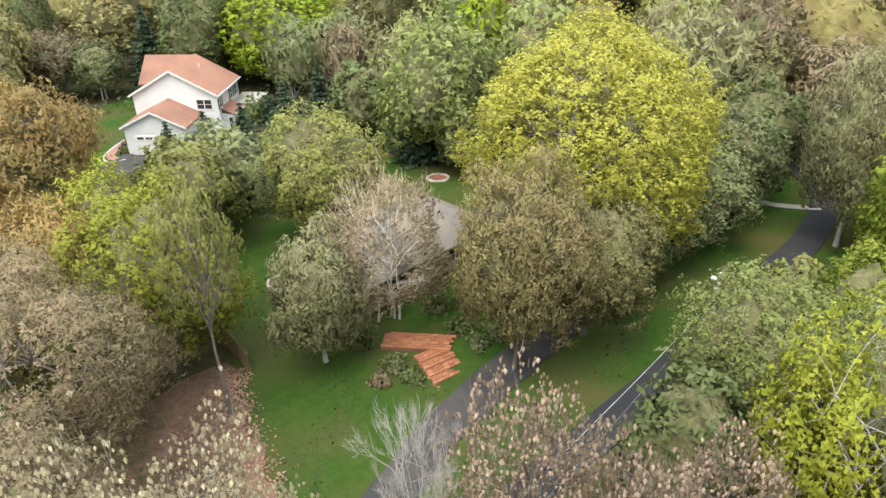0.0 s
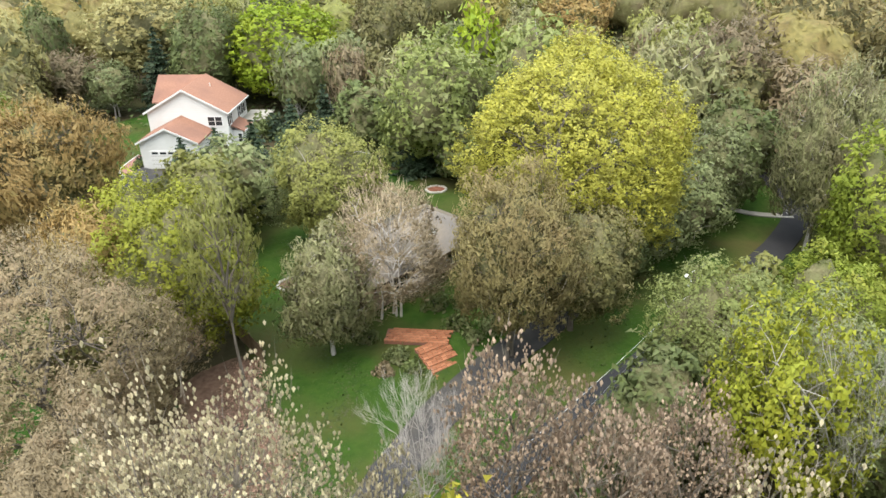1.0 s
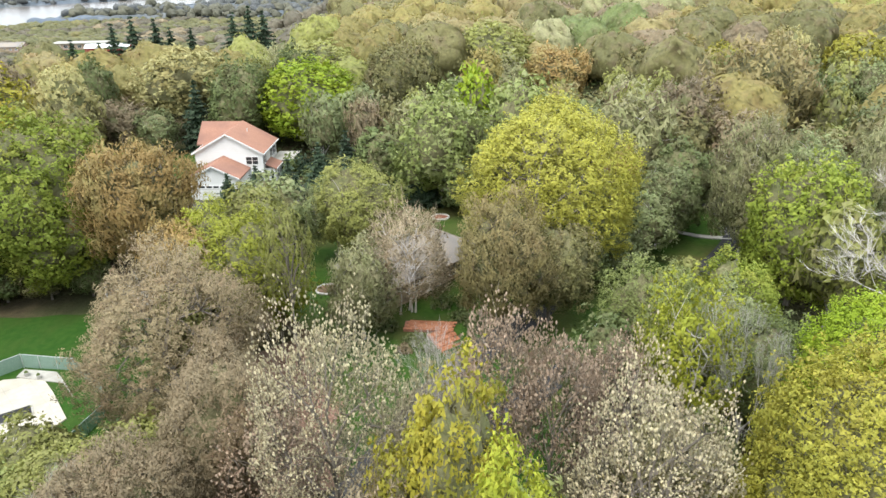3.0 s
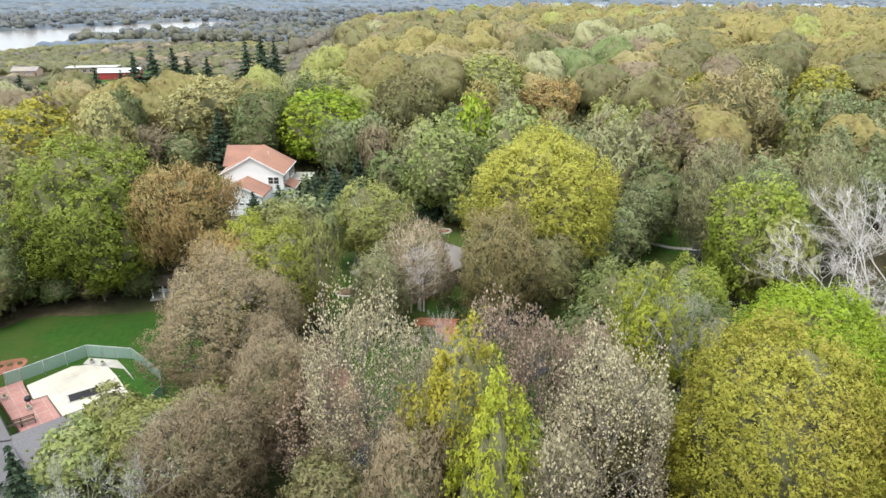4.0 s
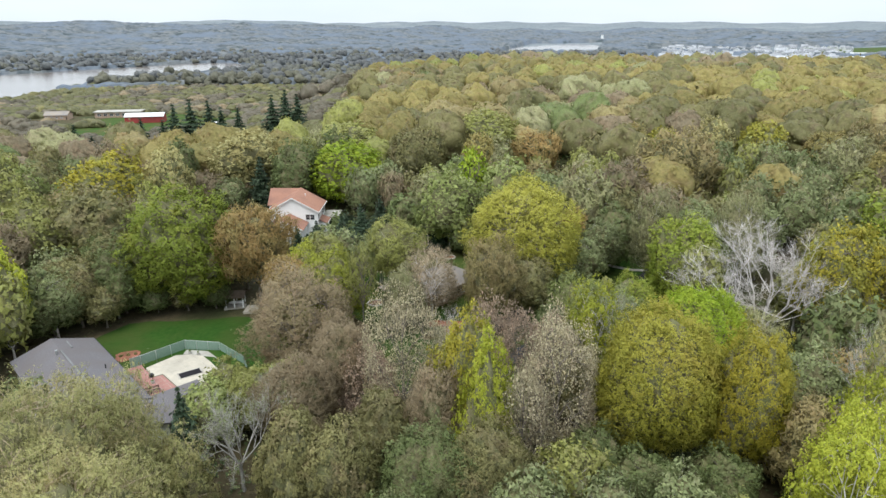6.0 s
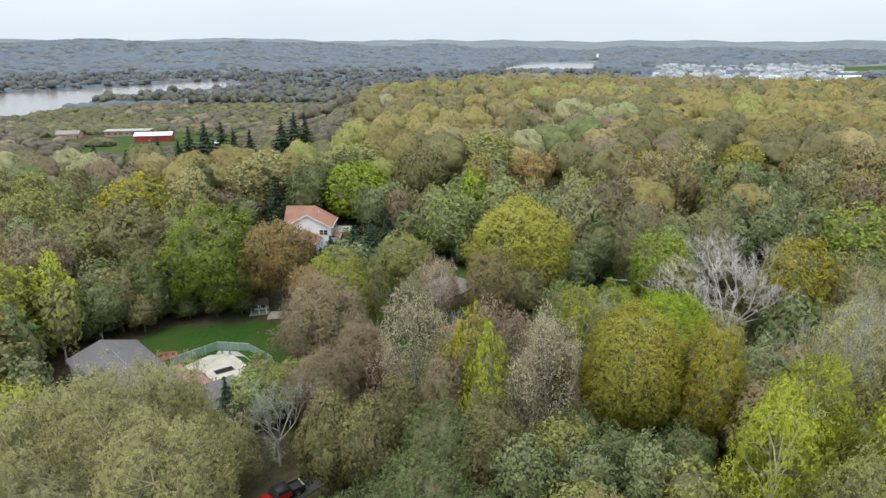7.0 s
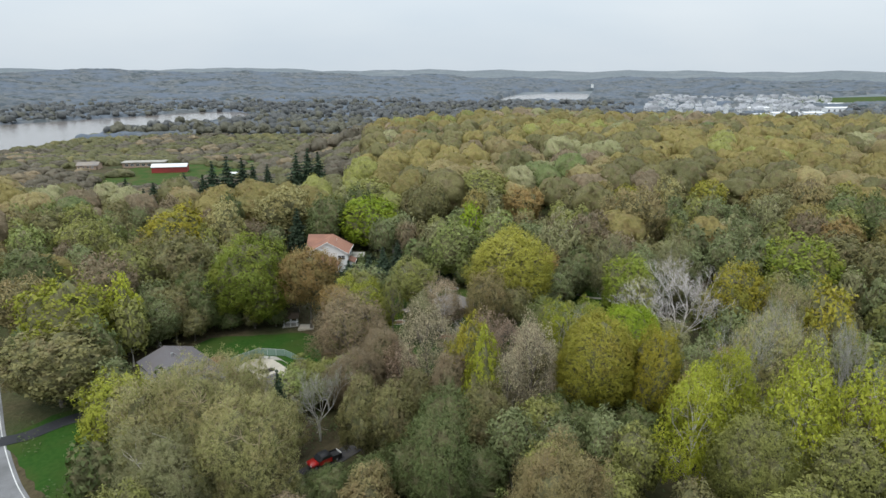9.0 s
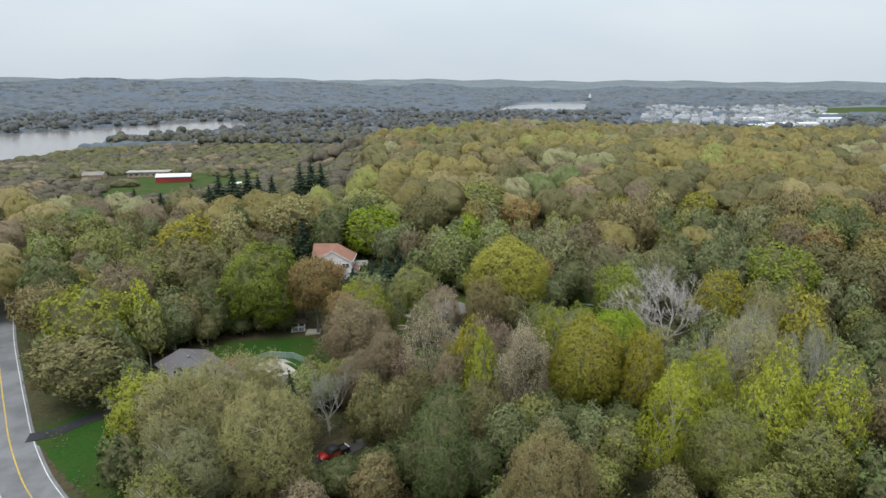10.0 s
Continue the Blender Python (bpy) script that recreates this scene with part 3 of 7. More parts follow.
class Crown:
    """A crown's billowing outline: puffs of foliage spread over a dome, each with its own size and reach."""

    def __init__(self, rng, shape, puff, gaps=0.0, uneven=0.12, lowest=-0.7, domes=0.16):
        self.shape, self.puff = shape, puff
        self.way = scatter_ways(rng, puff * 1.28, lowest)
        if gaps:
            self.way = self.way[rng.random(len(self.way)) > gaps]
        k = len(self.way)
        self.size = puff * rng.uniform(0.85, 1.3, k)
        ph = rng.uniform(0, 6.28, 4)
        az = np.arctan2(self.way[:, 0], self.way[:, 1])
        z = self.way[:, 2]
        big = 1 + uneven * (np.sin(2 * az + ph[0] + 2 * z) + 0.8 * np.sin(3 * az + ph[1] - 4 * z)) + 0.5 * uneven * np.sin(5 * az + ph[2] + 6 * z)
        # larger billows under the puffs
        top = scatter_ways(rng, 0.85, -0.6)
        apart = np.min(np.linalg.norm(self.way[:, None] - top[None], axis=2) / rng.uniform(0.62, 0.95, len(top))[None], axis=1)
        big = big * (1.06 - domes + domes * np.sqrt(np.clip(1 - apart ** 2, 0, 1)))
        self.reach = 0.95 * big * rng.uniform(1 - 0.8 * uneven, 1.02 + 0.5 * uneven, k)

    def leaves(self, rng, n, loose=0.2, deep=0.74):
        """n leaf places and the directions that they face."""
        k = rng.choice(len(self.way), n, p=self.size ** 2 / np.sum(self.size ** 2))
        d0 = self.way[k]
        a = np.cross(d0, rng.normal(size=(n, 3)))
        a /= np.linalg.norm(a, axis=1)[:, None] + 1e-9
        u = np.sqrt(rng.random(n)) * 1.02
        d = d0 + a * (u * self.size[k])[:, None]
        d /= np.linalg.norm(d, axis=1)[:, None]
        bump = np.sqrt(np.clip(1 - u * u, 0, 1))
        rho = self.reach[k] * (1 - self.size[k] * (1 - bump) * 1.05)
        stray = rng.random(n) < loose
        rho = rho * np.where(stray, deep + (1.12 - deep) * np.sqrt(rng.random(n)), rng.normal(1.0, 0.024, n))
        face = a * u[:, None] * 0.9 + d0 * (bump + 0.25)[:, None]
        return crown_point(self.shape, d, rho), face / np.linalg.norm(face, axis=1)[:, None], d

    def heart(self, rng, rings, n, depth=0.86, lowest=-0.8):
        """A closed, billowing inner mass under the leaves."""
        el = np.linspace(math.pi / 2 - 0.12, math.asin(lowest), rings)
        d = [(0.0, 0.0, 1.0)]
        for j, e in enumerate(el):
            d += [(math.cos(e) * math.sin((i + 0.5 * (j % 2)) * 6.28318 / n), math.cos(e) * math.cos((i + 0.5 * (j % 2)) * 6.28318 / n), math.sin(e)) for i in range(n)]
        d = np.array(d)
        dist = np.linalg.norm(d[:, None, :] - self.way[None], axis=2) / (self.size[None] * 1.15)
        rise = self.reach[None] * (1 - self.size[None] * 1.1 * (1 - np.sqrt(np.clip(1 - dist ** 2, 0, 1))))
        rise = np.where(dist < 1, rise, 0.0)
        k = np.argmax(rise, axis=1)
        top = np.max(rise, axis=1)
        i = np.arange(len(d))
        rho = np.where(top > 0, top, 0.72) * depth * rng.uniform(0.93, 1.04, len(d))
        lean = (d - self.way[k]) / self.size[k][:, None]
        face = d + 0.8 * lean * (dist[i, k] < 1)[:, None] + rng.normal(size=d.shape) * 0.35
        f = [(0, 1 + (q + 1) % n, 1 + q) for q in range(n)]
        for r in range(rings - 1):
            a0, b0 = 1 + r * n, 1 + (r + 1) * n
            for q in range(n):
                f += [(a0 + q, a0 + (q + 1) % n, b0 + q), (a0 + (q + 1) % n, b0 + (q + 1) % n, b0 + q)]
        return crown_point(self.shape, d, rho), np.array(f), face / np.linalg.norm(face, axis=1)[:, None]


def stems_and_limbs(rng, shape, tip, multi, limb, plain):
    """Trunk, limbs and branches that reach the given tips, as tapered tubes."""
    lo, mid, full = SHAPE[shape]
    segs5, segs3, stems = [], [], []
    fork = PROTO_H * (lo + 0.10)
    for k in range(multi):
        off = np.array([rng.normal() * 0.45, rng.normal() * 0.45, 0]) if multi > 1 else np.zeros(3)
        lean = np.array([rng.normal() * 0.9, rng.normal() * 0.9, 0]) * (1.6 if multi > 1 else 0.6)
        rad = 0.30 / math.sqrt(multi) * (0.45 + 0.55 * limb)
        pts = [off + np.array([0, 0, -0.4])]
        for j in range(1, 6):
            q = off + lean * (j / 5) ** 1.3 + np.array([rng.normal() * 0.12, rng.normal() * 0.12, PROTO_H * 0.82 * j / 5])
            segs5.append((pts[-1], q, rad * (1.35 if j == 1 else 1.0), rad * 0.72))
            pts.append(q)
            rad *= 0.72
        stems.append(pts)
    n_limb = 11
    az = rng.uniform(0, 6.28) + np.arange(n_limb) * 2.4
    lz = np.linspace(lo + 0.10, 0.84, n_limb)
    reach = envelope(shape, lz) * PROTO_R * 0.55
    joint = []
    for e in np.stack([np.sin(az) * reach, np.cos(az) * reach, lz * PROTO_H], 1):
        st = stems[int(rng.integers(len(stems)))]
        zs = np.array([q[2] for q in st])
        h = max(fork * 0.8, e[2] - 2.6 - 1.2 * rng.random())
        start = np.array([np.interp(h, zs, [q[i] for q in st]) for i in range(3)])
        m1 = start * 0.5 + e * 0.5 + np.array([0, 0, 0.45]) + rng.normal(size=3) * 0.15
        segs5 += [(start, m1, 0.13 * limb, 0.09 * limb), (m1, e, 0.09 * limb, 0.055 * limb)]
        joint += [m1, e]
    joint = np.array(joint)
    for p in tip:
        c = joint[np.argmin(np.linalg.norm((joint - p) * np.array([1, 1, 1.3]) + np.array([0, 0, 0.9]), axis=1))]
        if plain:
            segs3.append((c, p, 0.045 * limb, 0.015))
        else:
            m1 = c * 0.45 + p * 0.55 + rng.normal(size=3) * 0.22
            segs3 += [(c, m1, 0.05 * limb, 0.034 * limb), (m1, p, 0.034 * limb, 0.012)]
    v5, f5 = tubes(segs5, 4 if plain else 6)
    v3, f3 = tubes(segs3, 3)
    return np.concatenate([v5, v3]), f5.tolist() + (f3 + len(v5)).tolist()


def brush_sprays(rng, c, way, face, length, width):
    """Slender pointed sprays that lie on the crown's face and point along its shoots."""
    k = len(c)
    n = face + rng.normal(size=(k, 3)) * 0.5
    n /= np.linalg.norm(n, axis=1)[:, None] + 1e-9
    along = way - n * np.sum(way * n, axis=1)[:, None] + rng.normal(size=(k, 3)) * 0.15
    along /= np.linalg.norm(along, axis=1)[:, None] + 1e-9
    u = np.cross(n, along)
    ln, wd = length[:, None], width[:, None]
    verts = np.stack([c - along * ln - u * wd, c + along * ln, c - along * ln * 0.8 + u * wd], 1).reshape(-1, 3)
    return verts, np.arange(3 * k).reshape(-1, 3)


def bud_candles(rng, c, way, length, width):
    """Upright pointed buds, each of two crossed kites."""
    k = len(c)
    way = way / np.linalg.norm(way, axis=1)[:, None]
    u = np.cross(way, rng.normal(size=(k, 3)))
    u /= np.linalg.norm(u, axis=1)[:, None] + 1e-9
    v = np.cross(way, u)
    ln, wd = length[:, None], width[:, None]
    verts = []
    for side in (u, v):
        verts += [c, c + way * ln * 0.6 + side * wd, c + way * ln, c + way * ln * 0.6 - side * wd]
    verts = np.stack(verts, 1).reshape(-1, 3)
    return verts, np.arange(8 * k).reshape(-1, 4)


def make_broadleaf(name, seed, shape, leaf_m, bark_m, label="", puff=0.2, cover=1.55, size=0.18, gaps=0.04, uneven=0.12, loose=0.28, domes=0.16, twigs=0.0, twig_m=None, twig_w=0.02, buds=False, multi=1, limb=1.0, heart=0.80, rings=12, plain=False, brush=False):
    """A tree of unit size: leaves cover its puffs cover times over, each a spray of that size; twigs: bare shoots a square metre."""
    rng = np.random.default_rng(seed)
    lo, mid, full = SHAPE[shape]
    root = empty(name, Matrix.Identity(4), label, "tree")
    cr = Crown(rng, shape, puff, gaps, uneven, -0.7, domes)
    grow = np.array([PROTO_R, PROTO_R, PROTO_H])
    tips = crown_point(shape, cr.way, cr.reach * 0.84) * grow
    tips = tips[np.argsort(rng.random(len(tips)))[:(40 if plain else 130)]]
    verts, faces = stems_and_limbs(rng, shape, tips, multi, limb, plain)
    trunk = new("trunk", mesh_from("trunk", verts, faces, bark_m, True))
    trunk.parent = root
    hh = PROTO_H * (1 - lo) / 2
    area = 4 * math.pi * (PROTO_R * PROTO_R + 2 * PROTO_R * hh) / 3 * 0.85
    cv, cf, mats, slots, vn = [], [], [], [], []

    def add(v, f, nrm, slot):
        cf.extend((f + sum(len(q) for q in cv)).tolist())
        cv.append(v)
        vn.append(nrm)
        slots.extend([slot] * len(f))
    if twigs:
        k = int(area * twigs)
        p, face, d = cr.leaves(rng, k, 0.5)
        p = p * grow
        way = d * np.array([1, 1, 0.8]) * 0.8 + rng.normal(size=(k, 3)) * 0.3 + np.array([0, 0, 0.75])
        way /= np.linalg.norm(way, axis=1)[:, None]
        ln = rng.uniform(0.6, 1.5, k)
        tv, tf = twig_blades(rng, p - way * ln[:, None] * 0.72, way, ln, twig_w)
        mats.append(twig_m or TWIG)
        add(tv, tf, np.repeat(face + rng.normal(size=(k, 3)) * 0.4 + np.array([0, 0, 0.3]), 4, 0), 0)
    if leaf_m:
        slot = len(mats)
        mats.append(leaf_m)
        if buds:
            k = int(area * cover)
            p, face, d = cr.leaves(rng, k, 0.12)
            way = np.array([0, 0, 1.0]) + d * 0.55 + rng.normal(size=(k, 3)) * 0.18
            ln = size * rng.uniform(0.6, 1.35, k)
            lv, lf = bud_candles(rng, p * grow - way * 0.1, way, ln * 2, ln * rng.uniform(0.6, 0.9, k))
            add(lv, lf, np.repeat(face * 0.7 + np.array([0, 0, 0.5]) + rng.normal(size=(k, 3)) * 0.25, 8, 0), slot)
        else:
            # leaves gather in sprigs, each with its own facing
            many = 9 if not plain else 4
            fine = size * ((1.0 if plain else 0.85) if brush else 1.0)
            k = int(area * 1.35 * cover / (1.22 * fine * fine) / many) * many
            p, face, d = cr.leaves(rng, k // many, 0.4 if brush else loose, 0.6 if brush else 0.74)
            p, face, d = np.repeat(p, many, 0), np.repeat(face, many, 0), np.repeat(d, many, 0)
            off = rng.normal(size=(k, 3)) * (1.25 if not plain else 0.9) * size
            p = p + off / grow
            face = face + 0.55 * off / (np.linalg.norm(off, axis=1)[:, None] + 1e-9)
            ln = fine * rng.uniform(0.6, 1.4, k)
            if brush:
                way = d * np.array([1, 1, 0.7]) * 0.8 + rng.normal(size=(k, 3)) * 0.28 + np.array([0, 0, 1.0])
                lv, lf = brush_sprays(rng, p * grow, way, face + np.array([0, 0, 0.3]), ln * 1.3, ln * rng.uniform(0.38, 0.6, k))
            else:
                lv, lf = leaf_quads(rng, p * grow, face + rng.normal(size=(k, 3)) * 0.55, ln, ln * rng.uniform(0.45, 0.8, k), True)
            add(lv, lf, np.repeat(face * 0.75 + d * 0.4 + rng.normal(size=(k, 3)) * 0.2, 3, 0), slot)
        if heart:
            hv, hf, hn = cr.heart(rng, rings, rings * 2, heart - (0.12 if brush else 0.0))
            # the mass under the leaves has the crown's inner shade in its colour
            mats.append(CROWN_SHADE)
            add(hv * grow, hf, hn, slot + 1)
    crown = new("crown", mesh_from("crown", np.concatenate(cv), cf, mats, False, slots, np.concatenate(vn)))
    crown.parent = root
    return root


def make_bare(name, seed, bark_m, label, leaf_m=None, limbs=6, levels=4, spread=0.5, twigs=4, sprinkle=0, thick=1.0):
    """A leafless tree: forking limbs that fan upwards and end in fine shoots."""
    rng = np.random.default_rng(seed)
    root = empty(name, Matrix.Identity(4), label, "tree")
    segs, ends = [], []

    def grow_branch(p, way, length, rad, level):
        q = p
        for j in range(3):
            way = way + rng.normal(size=3) * 0.09 + np.array([0, 0, 0.10])
            way = way / np.linalg.norm(way)
            nxt = q + way * length / 3
            segs.append((q, nxt, rad * (1 - 0.17 * j), rad * (0.83 - 0.17 * j)))
            q = nxt
            if level and j == 1:
                side = way + rng.normal(size=3) * 0.55
                grow_branch(q, side / np.linalg.norm(side), length * 0.55, rad * 0.45, level - 1)
        if not level:
            ends.append((q, way))
            return
        for k in range(2 + (rng.random() < 0.45)):
            side = way + rng.normal(size=3) * 0.34
            grow_branch(q, side / np.linalg.norm(side), length * rng.uniform(0.6, 0.8), rad * 0.5, level - 1)
    fork = 4.2
    segs.append((np.array([0, 0, -0.4]), np.array([0.1, 0, fork * 0.5]), 0.36 * thick, 0.27 * thick))
    segs.append((np.array([0.1, 0, fork * 0.5]), np.array([0, 0.1, fork]), 0.27 * thick, 0.24 * thick))
    for k in range(limbs):
        az = k * 6.283 / limbs + rng.normal() * 0.25
        out = spread * rng.uniform(0.45, 1.15)
        way = np.array([math.sin(az) * out, math.cos(az) * out, 1.0])
        grow_branch(np.array([0, 0.1, fork - 0.25 * (k % 3)]), way / np.linalg.norm(way), rng.uniform(3.6, 4.8), 0.15 * thick, levels)
    e, w = np.array([x[0] for x in ends]), np.array([x[1] for x in ends])
    k = len(e) * twigs
    st = np.repeat(e, twigs, 0) - np.repeat(w, twigs, 0) * rng.uniform(0, 0.9, k)[:, None]
    way = np.repeat(w, twigs, 0) + rng.normal(size=(k, 3)) * 0.42 + np.array([0, 0, 0.25])
    way /= np.linalg.norm(way, axis=1)[:, None]
    tv, tf = twig_blades(rng, st, way, rng.uniform(0.5, 1.2, k), 0.013 * thick)
    bv, bf = tubes(segs, 4)
    fit = np.array([PROTO_R / np.percentile(np.hypot(tv[:, 0], tv[:, 1]), 93)] * 2 + [PROTO_H / np.percentile(tv[:, 2], 99)])
    trunk = new("trunk", mesh_from("trunk", bv * fit, bf, bark_m, True))
    trunk.parent = root
    verts, faces, mats, slots = [tv * fit], tf.tolist(), [bark_m], [0] * len(tf)
    if sprinkle and leaf_m:
        k = len(e) * sprinkle
        c = np.repeat(e, sprinkle, 0) + rng.normal(size=(k, 3)) * 0.35
        ln = 0.11 * rng.uniform(0.7, 1.3, k)
        lv, lf = leaf_quads(rng, c * fit, rng.normal(size=(k, 3)) * 0.6 + np.array([0, 0, 0.7]), ln, ln * 0.7, True)
        faces += (lf + len(tv)).tolist()
        verts.append(lv)
        mats.append(leaf_m)
        slots += [1] * len(lf)
    crown = new("crown", mesh_from("crown", np.concatenate(verts), faces, mats, False, slots))
    crown.parent = root
    return root


def make_conifer(name, seed, leaf_m, label, layers=15, droop=0.25, sparse=False):
    rng = np.random.default_rng(seed)
    root = empty(name, Matrix.Identity(4), label, "tree")
    segs = [((0, 0, -0.3), (0, 0, 8), 0.28, 0.16), ((0, 0, 8), (0, 0, PROTO_H), 0.16, 0.02)]
    cs, ns, ls, boughs = [], [], [], []
    lowest = 0.30 if sparse else 0.06
    for i in range(layers):
        t = i / (layers - 1)
        z = PROTO_H * (lowest + (0.985 - lowest) * t)
        reach = PROTO_R * ((1 - t) ** 0.85 * 0.98 + 0.035) * (1.15 if sparse and 0.3 < t < 0.8 else 1.0)
        nb = max(4, int((12 if not sparse else 7) * (1 - t) + 4))
        a0 = rng.uniform(0, 6.28)
        for j in range(nb):
            az = a0 + j * 6.283 / nb + rng.normal() * 0.14
            rr = reach * rng.uniform(0.55, 1.15)
            d = np.array([math.sin(az), math.cos(az), 0])
            tipz = z - droop * rr + 0.15 * rr
            end = d * rr + np.array([0, 0, tipz])
            boughs.append((np.array([0, 0, z]), end, 0.045, 0.012))
            k = max(4, int(rr * (8.0 if not sparse else 4.0)))
            for q in range(k):
                s = (q + 0.6) / k
                if sparse and s < 0.35:
                    continue
                p = np.array([0, 0, z]) * (1 - s) + end * s
                side = np.cross(d, [0, 0, 1]) * rng.normal() * 0.42 * (0.4 + 0.75 * (1 - s) * rr / 2 + 0.15)
                cs.append(p + side + np.array([0, 0, rng.normal() * 0.10]))
                ns.append(np.array([0, 0, 1]) + d * 0.45 + rng.normal(size=3) * 0.38)
                ls.append(rng.uniform(0.26, 0.62))
    for q in range(520):
        t = rng.random() ** 1.5
        az, rr = rng.uniform(0, 6.283), PROTO_R * (1 - t) ** 0.9 * rng.uniform(0.2, 0.68)
        cs.append(np.array([math.sin(az) * rr, math.cos(az) * rr, PROTO_H * (lowest + (0.95 - lowest) * t) - 0.2 * rr]))
        ns.append(np.array([math.sin(az), math.cos(az), 0.7]) + rng.normal(size=3) * 0.3)
        ls.append(rng.uniform(0.28, 0.5))
    v0, f0 = tubes(segs, 6)
    v1, f1 = tubes(boughs, 3)
    trunk = new("trunk", mesh_from("trunk", np.concatenate([v0, v1]), f0.tolist() + (f1 + len(v0)).tolist(), BARK, True))
    trunk.parent = root
    ls = np.array(ls)
    lv, lf = leaf_quads(rng, np.array(cs), np.array(ns), ls, ls * 0.6)
    crown = new("crown", mesh_from("crown", lv, lf, leaf_m))
    crown.parent = root
    return root


TWIG_GREY = surface("twig_grey", (0.36, 0.34, 0.31), (0.48, 0.46, 0.42), None, 3.0, 0.5, 0.9, 0.0)
KIND = {
    # kind: object name, outline, leaf, bark, options, label
    "yellow": ("maple_tree", "round", "yellow", BARK, dict(cover=1.2, gaps=0.06, twigs=1.2, multi=2, heart=0.0, uneven=0.08, limb=1.0), "wide maple with bright yellow spring leaves"),
    "gold": ("maple_tree", "oval", "gold", BARK, dict(), "rounded tree with golden yellow new leaves"),
    "lime": ("maple_tree", "full", "lime", BARK, dict(uneven=0.05, domes=0.08, gaps=0.0), "dense round maple with fresh lime-green leaves"),
    "limeyellow": ("broadleaf_tree", "oval", "limeyellow", BARK, dict(cover=1.3, heart=0.78, twigs=0.6), "airy tree with yellowish lime leaves"),
    "limenarrow": ("columnar_tree", "narrow", "limebright", BARK, dict(uneven=0.12), "narrow upright tree with bright lime leaves"),
    "yellowgreen": ("broadleaf_tree", "round", "yellowgreen", BARK_PALE, dict(), "broad tree with yellow-green spring leaves"),
    "green": ("broadleaf_tree", "full", "green", BARK, dict(), "full tree with mid-green leaves"),
    "brightgreen": ("broadleaf_tree", "full", "brightgreen", BARK, dict(uneven=0.11), "tall full tree with fresh bright green leaves"),
    "palelime": ("broadleaf_tree", "full", "palelime", BARK_PALE, dict(cover=1.35, twigs=0.5, heart=0.78), "rounded tree with soft pale lime leaves"),
    "slim": ("slender_tree", "high", "yellowgreen", BARK, dict(cover=0.5, twigs=1.0, limb=1.5, heart=0.0), "tall slender tree with a dark trunk and sparse leaves"),
    "olive": ("broadleaf_tree", "round", "olive", BARK, dict(twigs=0.6), "tree with dull olive-green young leaves"),
    "hill": ("oak_tree", "round", "hill", BARK, dict(uneven=0.06), "rounded oak in golden-olive new leaf"),
    "olivey": ("oak_tree", "round", "olivey", BARK, dict(uneven=0.07, gaps=0.02, domes=0.10), "rounded oak with olive-yellow catkins and leaves"),
    "greygreen": ("broadleaf_tree", "round", "greygreen", BARK_PALE, dict(cover=1.2, twigs=1.2, multi=2, heart=0.72), "thin grey-green tree with open twigs"),
    "pale": ("broadleaf_tree", "oval", "pale", BARK_PALE, dict(brush=True, cover=1.1, twigs=2.2), "pale half-leafed tree with grey branches"),
    "paleleaf": ("broadleaf_tree", "oval", "palegreen", TWIG_TAN, dict(brush=True, cover=0.95, twigs=6.5, limb=1.4, multi=2, twig_m=TWIG_TAN, uneven=0.13), "wide tree with pale branches and thin yellow-green leaves"),
    "palegold": ("broadleaf_tree", "round", "palegold", BARK, dict(), "soft pale golden tree in new leaf"),
    "russet": ("maple_tree", "vase", "russet", BARK, dict(brush=True, cover=1.5, twigs=1.6), "tree with russet orange young leaves"),
    "airy": ("broadleaf_tree", "oval", "limebright", BARK_PALE, dict(cover=0.8, twigs=1.6, multi=2, heart=0.0, gaps=0.12, uneven=0.15, limb=0.6), "airy tree with pale stems and yellow-green leaves"),
    "umber": ("maple_tree", "round", "umber", BARK, dict(brush=True, cover=1.4, twigs=1.8, multi=2), "tree with olive-brown young leaves on fine twigs"),
    "brown": ("broadleaf_tree", "round", "brown", BARK, dict(brush=True, cover=1.35, twigs=3.0), "brownish tree with bare twigs and opening buds"),
    "bud": ("budding_tree", "oval", "bud", BARK, dict(cover=30.0, size=0.088, twigs=5.0, buds=True, heart=0.0, uneven=0.12), "tree covered in upright cream buds on grey twigs"),
    "budpink": ("budding_tree", "round", "budpink", BARK, dict(cover=30.0, size=0.088, twigs=5.0, buds=True, heart=0.0, uneven=0.12), "tree covered in pinkish buds on grey twigs"),
    "bare": ("bare_tree", "vase", None, BARK_PALE, dict(thick=0.72, twigs=5), "leafless tree with pale grey branches"),
    "cream": ("broadleaf_tree", "round", "cream", BARK, dict(brush=True, cover=0.85, twigs=5.0, heart=0.0, uneven=0.14, gaps=0.1), "broad tree with cream and tan opening buds"),
    "barefine": ("bare_tree", "vase", "greygreen", TWIG_GREY, dict(sprinkle=2, thick=0.85, spread=0.95), "grey-branched tree just coming into leaf"),
    "birch": ("birch_tree", "oval", "brown", BARK_PALE, dict(cover=0.3, twigs=13.0, twig_m=TWIG_TAN, multi=4, limb=0.7, heart=0.0), "multi-stemmed birch with pale trunks and tan twigs"),
}
LEAF["limebright"] = leaf("leaf_lime_bright", (0.47, 0.47, 0.035), (0.34, 0.385, 0.03), (0.38, 0.425, 0.035))
LEAF["cream"] = leaf("leaf_cream", (0.35, 0.275, 0.165), (0.25, 0.205, 0.12), (0.30, 0.215, 0.14), 0.35)
